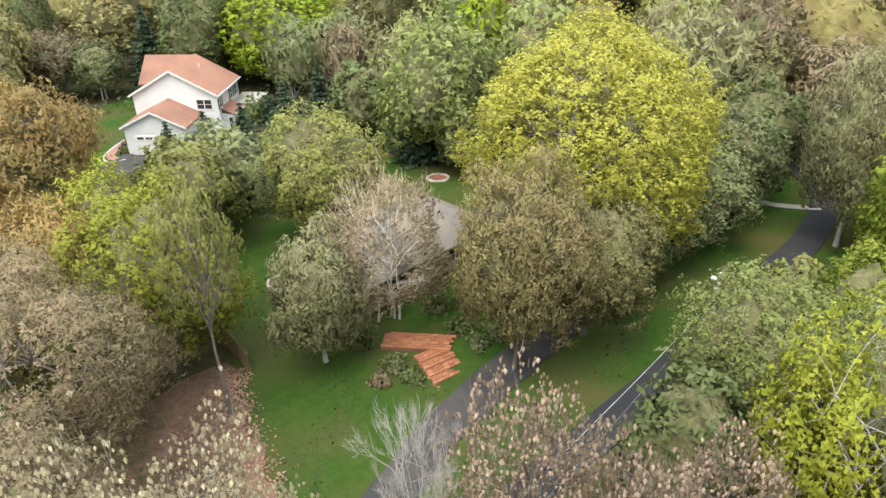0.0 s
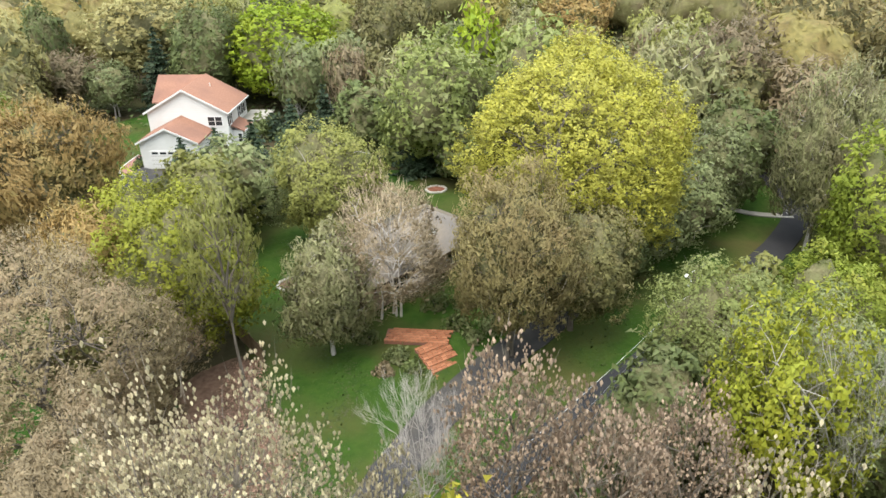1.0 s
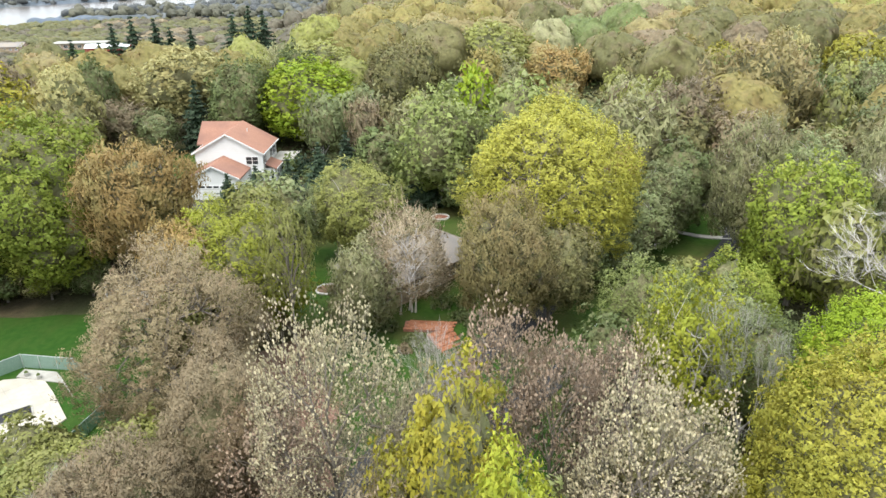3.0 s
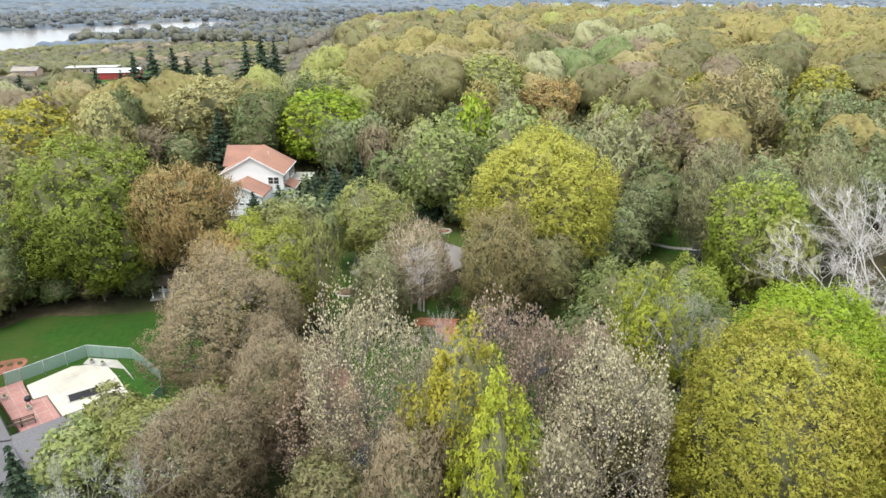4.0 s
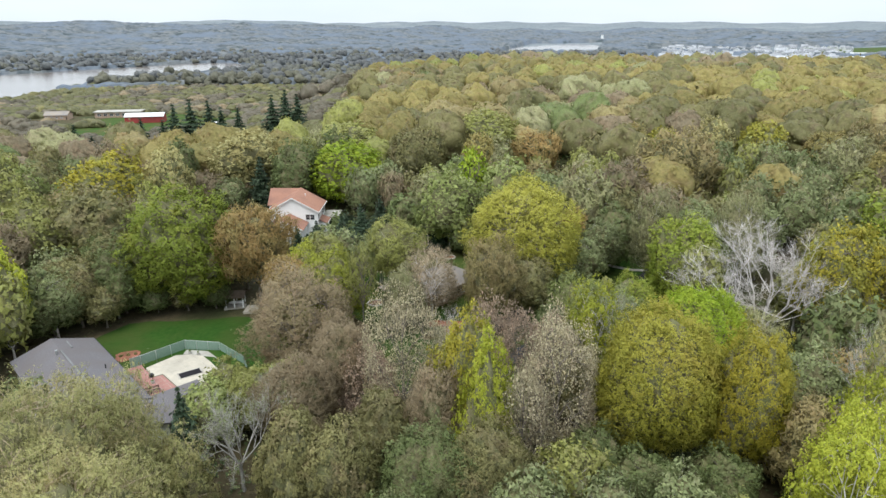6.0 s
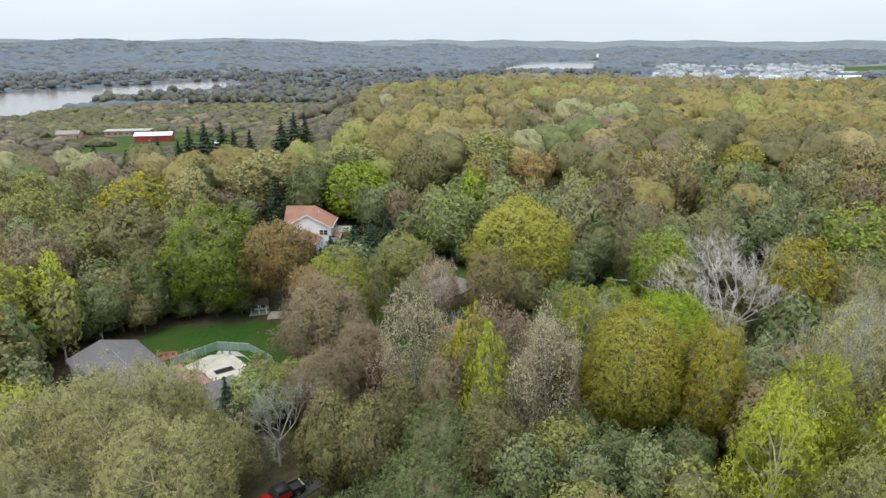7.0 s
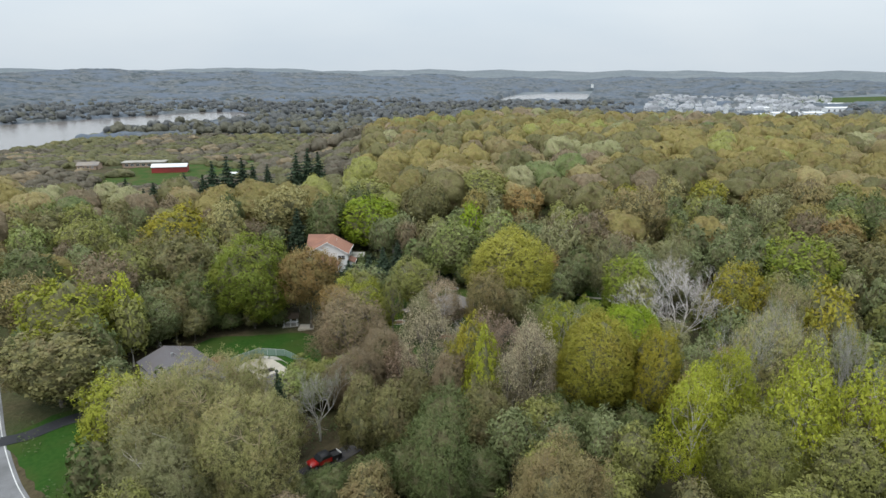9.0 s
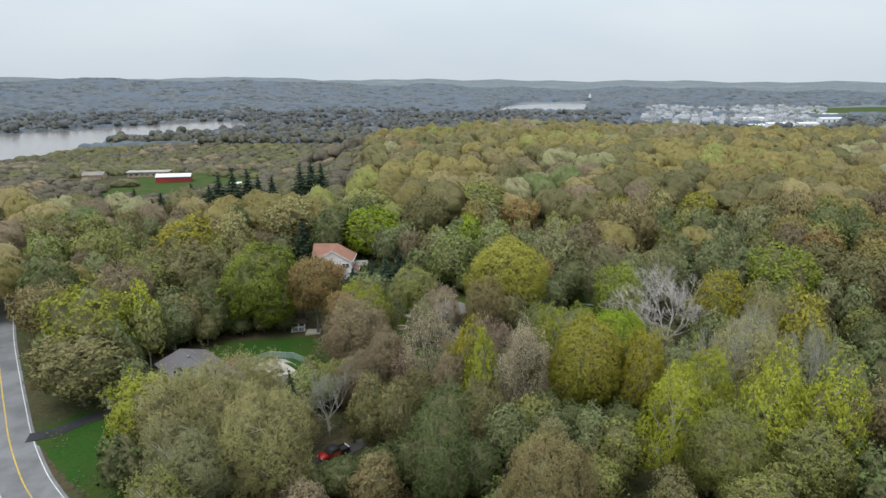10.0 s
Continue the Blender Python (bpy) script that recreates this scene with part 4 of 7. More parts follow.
LEAF["palegreen"] = leaf("leaf_pale_green", (0.42, 0.40, 0.115), (0.32, 0.32, 0.085), (0.40, 0.34, 0.16), 0.35)
LEAF["brightgreen"] = leaf("leaf_bright_green", (0.30, 0.35, 0.035), (0.21, 0.27, 0.028), (0.33, 0.34, 0.042))
LEAF["palelime"] = leaf("leaf_pale_lime", (0.34, 0.38, 0.085), (0.245, 0.295, 0.065), (0.30, 0.32, 0.10))
PROTOS = {}
PLACED = []


def plant(kind, x, y, h, r, spin=None, group="", label="", lite=False):
    """A tree of that kind, h metres high and r metres in crown radius, rooted on the land."""
    rng = random.Random(int(x * 31 + y * 17))
    variant = rng.randrange(2)
    place = Matrix.Translation((x, y, gz(x, y) - 0.05)) @ Matrix.Rotation(spin if spin is not None else rng.uniform(0, 6.28), 4, "Z")
    size = Matrix.Diagonal((r / PROTO_R, r / PROTO_R, h / PROTO_H, 1))
    PLACED.append((x, y, r))
    fill = lite
    lite = (lite and not (y < 26 and abs(x) < 42)) or (kind != "yellow" and (y > 50 or abs(x) > 66))
    close = not lite and not fill and (y < 21 and abs(x) < 42 or kind == "yellow")
    grown = 0.62 if r < 4.2 else 1.0 if r < 6.4 else 1.5
    key = (kind, variant, lite, close, grown, abs(x) < 30 and not fill)
    if key not in PROTOS:
        seed = 50 + 7 * len(PROTOS)
        if kind in ("spruce", "bluespruce"):
            ob = make_conifer("spruce_tree", seed, LEAF[kind], "dark green pointed spruce tree" if kind == "spruce" else "slender silvery blue spruce")
        elif kind == "pine":
            ob = make_conifer("pine_tree", seed, LEAF["spruce"], "tall dark pine with open layered boughs", 10, 0.0, True)
        elif kind in ("bare", "barefine"):
            name, shape, leaf_key, bark, opt, text = KIND[kind]
            ob = make_bare(name, seed, bark, text, LEAF[leaf_key] if leaf_key else None, **opt)
        else:
            name, shape, leaf_key, bark, opt, text = KIND[kind]
            opt = dict(opt)
            # leaf sprays and puffs keep their real size, however large the tree is
            opt["size"] = opt.get("size", 0.112 if close else 0.39 if lite else 0.155 if abs(x) < 30 and not fill else 0.20) / grown * (1.12 if grown > 1 else 1.0)
            opt["puff"] = min(0.30, max(0.135, (1.15 if lite else 1.05) / (grown * PROTO_R)))
            opt["twigs"] = opt.get("twigs", 0) * grown * (0.35 if lite else 1.0)
            opt["twig_w"] = (0.030 if lite else 0.013 if close else 0.020) / grown
            if opt.get("buds"):
                opt["cover"] *= grown ** 2
            elif lite:
                opt["cover"] = 0.8 * opt.get("cover", 1.55)
            ob = make_broadleaf(name, seed, shape, LEAF[leaf_key], bark, text, plain=lite, rings=9 if lite else 13, **opt)
        PROTOS[key] = ob
        ob.matrix_world = place @ size
    else:
        ob = copy_thing(PROTOS[key], place)
        ob.scale = (r / PROTO_R, r / PROTO_R, h / PROTO_H)
    return tagged(ob, label, group=group)


# trees that stand out, from the houses outwards
plant("yellow", 14.2, 42.5, 21.2, 9.7)
plant("lime", -26, 101, 17, 9.2)
plant("lime", 6, 82, 18.5, 4.0)
plant("olive", -9.5, 109, 18, 6.4)
plant("palelime", 1, 67, 17.5, 6.8)
plant("green", 4, 63.5, 7, 3.2)
plant("spruce", -1.5, 67.5, 8.5, 3.6)
plant("palelime", 13.5, 74, 18.5, 6.2)
plant("pale", 29, 65, 18, 6.2)
plant("pale", 38.4, 45, 18.4, 4.4)
plant("brown", 39, 73, 17, 7)
plant("umber", 54.5, 84, 21.5, 8.6)
plant("yellowgreen", 11.5, 132, 19, 11)
plant("brightgreen", 40, 35, 16.5, 5.6)
plant("pale", 51.6, 42, 18.6, 4.2)
plant("bare", 47, 19, 20, 11.2)
plant("lime", 32.8, 6.7, 16.6, 6.4)
plant("olivey", 24.2, -5.5, 20, 6.6)
plant("gold", 33.4, -7.4, 18.6, 4.6)
plant("limenarrow", 4.9, -10.3, 20, 3.1)
plant("gold", 2.7, -4.2, 19.2, 3.6)
plant("bud", -4.5, 1.5, 20, 4.8)
plant("bud", 0.6, 3.5, 14.5, 2.6)
plant("budpink", 6.3, 9.4, 15.4, 3.4)
plant("budpink", 10, 6, 15.6, 3.3)
plant("budpink", 14.6, 8.5, 13.2, 3.2)
plant("bud", 13.6, -3.6, 19, 5.0)
plant("cream", -20.5, 16.5, 16.6, 7.6)
plant("russet", -33.2, 39.5, 19.4, 6.2)
plant("brightgreen", -47.6, 42.6, 22, 8.9)
plant("yellowgreen", -9.4, 46.8, 13.4, 5.3)
plant("greygreen", -12, 49, 12, 4.2)
plant("limeyellow", -18.6, 29.6, 14.4, 5.6)
plant("limeyellow", -23.5, 33.5, 14.2, 4.4)
plant("slim", -12.4, 24.4, 17.6, 2.6)
plant("birch", -2.2, 34.5, 13.0, 5.2)
plant("umber", 8.0, 28.8, 16, 4.4)
PLACED[-1] = (8.2, 28.8, 5.8)  # open lawn and drive round it
plant("olive", 13.2, 32.5, 11.5, 4.4)
plant("pale", -6.6, 29.6, 11.5, 3.6)
plant("palelime", 20.2, 19.4, 13.2, 4.5)
plant("airy", 20.4, 12.0, 15.6, 3.8)
plant("green", 27.5, 13, 12, 4.0)
plant("barefine", 25.0, 10.5, 14.5, 3.8)
plant("brightgreen", 29.5, 24.5, 10.8, 4.2)
plant("greygreen", 26, 18, 11.5, 3.6)
plant("bare", 1.9, 11.6, 13.2, 2.9)
plant("russet", -25, 30, 14, 4.0)
plant("spruce", -50, 104, 14, 5.0)
for sx, sy, sh, sr in ((-116, 180, 17, 5.4), (-109.5, 184, 15.5, 4.8), (-106, 187, 21, 6.2), (-99.5, 187, 22.5, 6.8), (-93.5, 190, 21, 6.0), (-88, 188, 18, 5.4), (-82, 190, 17, 5.0), (-70.5, 197, 20, 6.0), (-65.5, 199, 21, 6.4), (-60.5, 198, 19, 5.6),
                       (-143, 182, 15, 5.0), (-139, 200, 12, 4.6), (-129, 168, 12, 4.6), (-134, 90, 12.6, 5.0)):
    plant("spruce", sx, sy, sh, sr * 1.2, group="dark spruces below the hill")
plant("green", -58.5, 41, 8, 3.6)
plant("green", -52.5, 40.8, 6.5, 3.2)
plant("olive", -47, 41, 6, 3.0)
plant("green", -42, 41.5, 6, 2.8)
plant("cream", -35.7, -8, 11.7, 3.6)
plant("paleleaf", -27, -12.5, 11.5, 3.2)
plant("pine", -123.9, 100, 13.6, 5.2)
plant("gold", -82, 87, 19.5, 9.4)
plant("paleleaf", -36, -20.5, 22, 8.2)
plant("paleleaf", -33, -13.5, 19, 5.2)
plant("green", -17.5, -25, 7, 3.6)
plant("green", -11.5, -23.5, 7.5, 3.8)
plant("green", -6.5, -22, 8.5, 4.0)
plant("green", -21, -25.5, 6, 3.0)
plant("olive", -13, -12, 9, 3.6)
plant("green", 3, -25.5, 9, 4.2)
plant("paleleaf", -44, -20, 18.8, 7.0)
plant("limeyellow", -52, -15, 17.5, 6.2)
plant("paleleaf", -29, -27, 19.5, 6.8)
plant("pale", -39, -30, 16.5, 6.4)
plant("limenarrow", -72, 29, 19, 4.4)
plant("brown", -80, 38, 20, 7.6)
plant("limeyellow", -79, 20, 21, 8.6)
plant("olive", -75, 7.5, 15.5, 9.0)
plant("olive", -70, 54, 20, 8.0)
plant("yellowgreen", -78, 50, 19, 7.4)
plant("palegold", -56, 115, 18.5, 9.6)
plant("palegold", -70, 92, 20, 5.8)
plant("yellowgreen", -31, 138, 15.5, 12)
plant("green", -40, 101, 17.5, 6.5)
plant("gold", 57.6, 19, 20, 5.6)
plant("gold", 67, 3, 20.5, 4.7)
plant("brightgreen", 82, 42, 18, 8.0)
plant("paleleaf", 65, 12, 18, 6.4)
plant("airy", 32.5, -26, 21, 4.6)
plant("airy", 41, -18, 20, 4.6)
plant("airy", 46, -27, 20.5, 4.6)
plant("yellowgreen", 38, -33, 18, 5.0)
plant("paleleaf", 50, -9, 20, 5.6)
plant("paleleaf", 56, -2, 18, 5.6)
plant("yellowgreen", 50, -33, 15, 5.2)
plant("airy", 57, -25, 20, 4.8)
plant("airy", 37.2, -21, 18.5, 4.0)
plant("airy", 52, -19, 20, 4.4)
plant("barefine", 46, -11, 21, 5.0)
plant("barefine", 54, -6, 22, 5.2)
plant("barefine", 62, -12, 20, 5.0)
plant("green", -2.5, -30, 17, 4.7)
plant("umber", 11.8, -42, 20.6, 5.8)
plant("olive", 4.5, -16, 13.5, 4.7)
plant("olive", -13.8, -16.5, 16.5, 3.8)
plant("barefine", -22.4, -7.5, 13.2, 5.8)
plant("olive", -9.5, -17, 15.5, 3.8)
plant("brown", -0.5, -8, 16, 3.5)
plant("green", -1, -17, 14, 4.5)
plant("spruce", -30, -4, 11.8, 3.3)
plant("green", 21, -14.5, 9.5, 3.8)
plant("green", 29, -14, 9, 3.6)
plant("olive", 36, -5, 10, 3.8)
plant("green", 16.5, -11, 10, 3.4)
plant("green", 27, 3, 10.5, 3.8)
plant("olive", -64, 36, 13, 4.6)
plant("green", -67, 32.5, 11, 4.8)
plant("olive", -59.5, 35.5, 8.5, 3.6)
plant("green", -62, 43, 14, 4.8)
plant("greygreen", -70, 40, 13, 4.8)
plant("budpink", -9.5, 3, 12.5, 3.8)
plant("brown", -13, 6, 14.5, 4.6)
plant("bud", 9, -9, 15.5, 3.8)
plant("olive", -6, -8.5, 13, 4.0)
plant("brown", -17, -2, 13.5, 4.6)
plant("greygreen", 21, 41.5, 9, 3.6)
plant("greygreen", 25.5, 45, 10.5, 3.9)
plant("green", 17.5, 38.5, 8.5, 3.4)
plant("greygreen", 29.5, 50, 11.5, 4.0)
plant("green", 33.5, 55, 12.5, 4.2)
plant("greygreen", 22, 50, 10.5, 4.2)
plant("brown", 45, 63, 14, 5.4)
plant("olive", 37, 68, 14, 5.2)
plant("greygreen", 46.5, 47, 15, 5.2)
plant("olive", 51, 56, 14, 5.4)
plant("green", 45, 39, 13.5, 4.8)
plant("spruce", -32.1, 66.0, 6.4, 3.0)
plant("spruce", -28.2, 68.0, 6.8, 3.2)
plant("bluespruce", -10.3, 57.5, 9.5, 1.9)
plant("spruce", -18, 61, 7.5, 3.2)
plant("spruce", -13.7, 66.5, 8, 3.2)
plant("spruce", -22, 64, 9.0, 4.0)
plant("spruce", -26, 63, 7.6, 3.4)
plant("spruce", -19.5, 58.5, 8.5, 3.6)
plant("greygreen", -24, 58, 8.5, 3.6)
plant("limeyellow", -27, 55, 7, 3.2)
plant("greygreen", -20, 54, 9.5, 3.8)
plant("green", -59, 39, 13, 4.8)
plant("greygreen", -53, 53, 13, 4.8)
plant("olive", -62, 45, 14, 5.2)
plant("green", -44, 55, 9.5, 4.0)
plant("greygreen", -66, 33, 12, 4.8)
plant("pine", -132, 96, 15, 4.6)
plant("brown", -64, 100, 11.5, 5.4)
plant("brown", -74, 103, 12, 5.8)
plant("greygreen", -57, 99, 9.5, 4.4)
plant("brown", -82, 112, 13, 5.8)
plant("spruce", -19, 72, 9, 3.4)
plant("spruce", -15, 75, 10, 3.6)
plant("green", -9, 74, 10.5, 4.0)
plant("spruce", -4.5, 71.5, 9, 3.4)
plant("greygreen", 7, 72, 12, 4.6)
plant("pale", -3, 80, 14, 5.0)
plant("greygreen", 22, 78, 14, 5.2)

# ---- the woods ----
CLEAR = [  # (x, y, radius) kept free of trees
    (-36, 83, 11), (-38, 73, 7), (-52, 82, 8), (-2, 43, 10), (-10, 56, 9), (4, 62, 8), (-14, 40, 6), (-8, 22, 7), (-5, 28, 7), (12, 28, 7), (17, 31, 4),
    (-38, 20, 11), (-48, 14, 11), (-56, 20, 8), (-44, 34, 10), (-54, 30, 7), (-40, 6, 9), (-66, -12, 7), (-20, -14, 4), (-23, -18, 3.5), (38, 48, 4), (30, 38, 4),
    (19.5, 68.5, 4), (-46, 68, 5), (-15, 26, 4), (4, 20, 5), (0, 15, 3), (-104, 176, 9), (-116, 172, 8), (-92, 178, 8), (-84, 180, 6), (-66, 188, 7), (-205, 325, 25), (-205, 378, 30), (-170, 360, 26), (-170, 430, 20), (-238, 385, 24), (-272, 375, 12),
    (-11, 38, 6), (-36, 40, 5), (-33, 58, 6), (-30, 51, 5), (-37, 64, 5), (-18.5, -23, 3.5), (-17, -29, 3.5), (-16, -35, 3),
]
LINES = [(ROAD, 6.0), (DRIVE, 3.2), (LANE, 3.0)]


def free(x, y, r, gap=0.78):
    for cx, cy, cr in CLEAR:
        if (x - cx) ** 2 + (y - cy) ** 2 < (cr + 0.55 * r) ** 2:
            return False
    for line, w in LINES:
        for (ax, ay), (bx, by) in zip(line, line[1:]):
            t = max(0, min(1, ((x - ax) * (bx - ax) + (y - ay) * (by - ay)) / ((bx - ax) ** 2 + (by - ay) ** 2)))
            if math.hypot(x - ax - t * (bx - ax), y - ay - t * (by - ay)) < w + 0.35 * r:
                return False
    return all((x - px) ** 2 + (y - py) ** 2 > (gap * (r + pr)) ** 2 for px, py, pr in PLACED)


def in_view(x, y, margin=6.0):
    """Whether a place lies in the wedge of land that the flight looks over."""
    return y > -60 and abs(x) < 0.72 * (y + 118) + margin


def pick(rng, table):
    """A kind by weight."""
    s = sum(w for _, w in table)
    v = rng.uniform(0, s)
    for k, w in table:
        v -= w
        if v <= 0:
            return k
    return table[0][0]


def fill_woods():
    rng = random.Random(7)
    near = (("olive", 4), ("brown", 1.2), ("green", 3.5), ("greygreen", 5), ("yellowgreen", 5), ("palelime", 2), ("pale", 2.5), ("russet", 0.4), ("umber", 1.2))
    hill = (("hill", 3), ("olivey", 2), ("olive", 4), ("yellowgreen", 3.5), ("brown", 2.2), ("pale", 2.0), ("green", 1.5), ("russet", 0.4), ("umber", 1.5), ("palegold", 1.0))
    made = 0
    for _ in range(30000):
        y = -62 + 182 * rng.random() ** 1.1
        x = rng.uniform(-150, 150)
        if not in_view(x, y) or made >= 275:
            continue
        if y < 110 and -100 < x < 95:
            r, h = rng.uniform(3.0, 4.8), rng.uniform(10.5, 15)
            kind = pick(rng, near)
            if -30 < x < 30 and y < 30:
                r, h = rng.uniform(2.6, 3.8), rng.uniform(8, 12.5)
            if y < 5 and r < 3.4:
                r += 0.8
        else:
            r, h = rng.uniform(4.4, 7.0), rng.uniform(14, 18.5)
            kind = pick(rng, near if x < -55 else hill)
        if free(x, y, r, 0.66):
            plant(kind, round(x, 1), round(y, 1), round(h, 1), round(r, 1), group="trees of the wood", lite=True)
            made += 1


fill_woods()


def far_crowns(rng, spots, quads, size, rings, puff):
    """Many far crowns as one array: billowing hearts with leaf sprays over them, in six forms, turned and sized spot by spot."""
    forms = []
    mean_r = float(np.mean(spots[:, 3]))
    for k in range(6):
        cr = Crown(rng, "round", puff, 0.0, 0.07, -0.45)
        p, face, d = cr.leaves(rng, quads, 0.1)
        hv, hf, hn = cr.heart(rng, rings, int(rings * 2.2), 0.95, -0.5)
        ln = size / mean_r * rng.uniform(0.6, 1.4, quads)
        # sprays are made in a crown of even sides, then flattened back to unit height
        lift = np.array([1, 1, 1.7])
        lv, lf = leaf_quads(rng, p * lift, face + rng.normal(size=face.shape) * 0.3, ln, ln * 0.8, True)
        nrm = np.repeat(face * 0.6 + d * 0.6 + rng.normal(size=face.shape) * 0.14, 3, 0)
        forms.append((np.concatenate([lv / lift, hv]), np.concatenate([lf, hf + len(lv)]), np.concatenate([nrm, hn])))
    vs, fs, ns, at = [], [], [], 0
    for x, y, z, r, h in spots:
        v, f, n = forms[int(rng.integers(6))]
        a = rng.uniform(0, 6.283)
        turn = np.array([[math.cos(a), math.sin(a), 0], [-math.sin(a), math.cos(a), 0], [0, 0, 1]])
        vs.append((v * np.array([r, r, h])) @ turn + np.array([x, y, z]))
        fs.append(f + at)
        ns.append(n @ turn)
        at += len(v)
    return np.concatenate(vs), np.concatenate(fs), np.concatenate(ns)


LEAF["lowolive"] = leaf("leaf_low_olive", (0.22, 0.215, 0.10), (0.165, 0.165, 0.08), (0.20, 0.18, 0.10))
LEAF["greybrown"] = leaf("leaf_grey_brown", (0.21, 0.185, 0.135), (0.15, 0.135, 0.10), (0.19, 0.155, 0.12))
# greyed and blued leaf colours, with the valley's haze mixed in
LEAF["valley"] = leaf("leaf_valley_hazed", (0.20, 0.21, 0.215), (0.15, 0.16, 0.17), (0.19, 0.185, 0.19))
LEAF["valley_pale"] = leaf("leaf_valley_pale_hazed", (0.25, 0.25, 0.205), (0.19, 0.195, 0.175), (0.225, 0.22, 0.20))


def far_wood(name, leaf_key, spots, quads, size, label, seed, rings=7, puff=0.3):
    if not len(spots):
        return
    v, f, n = far_crowns(np.random.default_rng(seed), np.array(spots), quads, size, rings, puff)
    tagged(new(name, mesh_from(name, v, f, LEAF[leaf_key], normals=n)), label, "woodland", kind="stuff")


def river_near(x, y):
    """On or right beside the water."""
    a = np.interp(y, [500, 578, 788, 889, 1032, 1210], [-620, -466, -450, -414, -322, -400], left=9e9, right=9e9)
    b = np.interp(y, [500, 700, 890, 1040, 1200, 1215], [-1200, -900, -680, -580, -470, -400], left=9e9, right=9e9)
    one = (x < a + 3) & (x > b - 3)
    two = (np.abs(x - 300 - (y - 1900) * 0.24) < 125) & (y > 1550) & (y < 2300)
    return one | two


def spread_far():
    rng = np.random.default_rng(11)
    PL = np.array(PLACED)
    sets = {}

    def add(key, x, y, r, h):
        sets.setdefault(key, []).append((x, y, gz(x, y), r, h))
    # hill and slopes behind the named trees, out to the valley
    grid = 12.4
    xs, ys = np.meshgrid(np.arange(-520, 640, grid), np.arange(60, 760, grid))
    xs = (xs + rng.uniform(-4, 4, xs.shape)).ravel()
    ys = (ys + rng.uniform(-4, 4, ys.shape)).ravel()
    hue = np.sin(xs / 37 + ys / 51) + np.sin(xs / 23 - ys / 34 + 1.7)
    for x, y, hv in zip(xs, ys, hue):
        if abs(x) > 0.72 * (y + 118) + 15 or river_near(x, y):
            continue
        if y < 245 and np.any((PL[:, 0] - x) ** 2 + (PL[:, 1] - y) ** 2 < (0.62 * (PL[:, 2] + 5)) ** 2):
            continue
        if any((x - cx) ** 2 + (y - cy) ** 2 < (cr + 3) ** 2 for cx, cy, cr in CLEAR):
            continue
        low = x < -40 - 0.10 * (y - 200) and y > 150
        r = rng.uniform(6.0, 9.2)
        h = 8 + r * rng.uniform(0.9, 1.4)
        v = hv + rng.normal() * 0.75
        if low:
            grey = x < -60 - 0.28 * (y - 130) and y < 330
            r, h = r * (0.8 if grey else 0.95), h * (0.3 if y > 225 and x < -120 else 0.42 if grey else 0.92 if y > 400 else 0.55)
            if grey:
                key = "lowolive" if v > 0.9 else "greybrown" if v > -1.4 else "brown"
            else:
                key = "olive" if v > 1.9 else "lowolive" if v > -0.3 else "greybrown" if v > -1.8 else "brown"
        else:
            key = "yellowgreen" if v > 2.0 else "hill" if v > 0.1 else "olive" if v > -1.0 else "umber" if v > -1.5 else "brown" if v > -1.9 else "pale" if v > -2.4 else "green" if v > -3.0 else "russet"
        if h < 1.35 * r:
            sets.setdefault((key, "near" if y < 175 else "mid" if y < 330 else "back"), []).append((x, y, gz(x, y) - 1.35 * r + h, r, 1.35 * r))
            continue
        add((key, "near" if y < 175 else "mid" if y < 330 else "back"), x, y, r, h)
    for j, ((key, band), spots) in enumerate(sorted(sets.items())):
        quads, size, rings, puff = {"near": (900, 0.36, 9, 0.24), "mid": (380, 0.48, 8, 0.30), "back": (70, 0.8, 5, 0.42)}[band]
        far_wood("woodland", key, spots, quads, size, "dense spring wood of mixed yellow, olive and brown crowns", 30 + j, rings, puff)


def dome_field(x, y, cell):
    """Rounded crowns side by side: height from 0 to 1 over a jittered grid."""
    ix, iy = np.floor(x / cell), np.floor(y / cell)
    best = np.zeros_like(x)
    for dx in (-1, 0, 1):
        for dy in (-1, 0, 1):
            cx, cy = ix + dx, iy + dy
            h1 = np.abs(np.sin(cx * 127.1 + cy * 311.7) * 43758.5) % 1
            h2 = np.abs(np.sin(cx * 269.5 + cy * 183.3) * 24634.6) % 1
            h3 = np.abs(np.sin(cx * 95.3 + cy * 41.9) * 13758.1) % 1
            d = np.hypot(x - (cx + 0.15 + 0.7 * h1) * cell, y - (cy + 0.15 + 0.7 * h2) * cell) / (cell * (0.55 + 0.3 * h3))
            best = np.maximum(best, np.sqrt(np.clip(1 - d * d, 0, 1)) * (0.6 + 0.5 * h3))
    return best


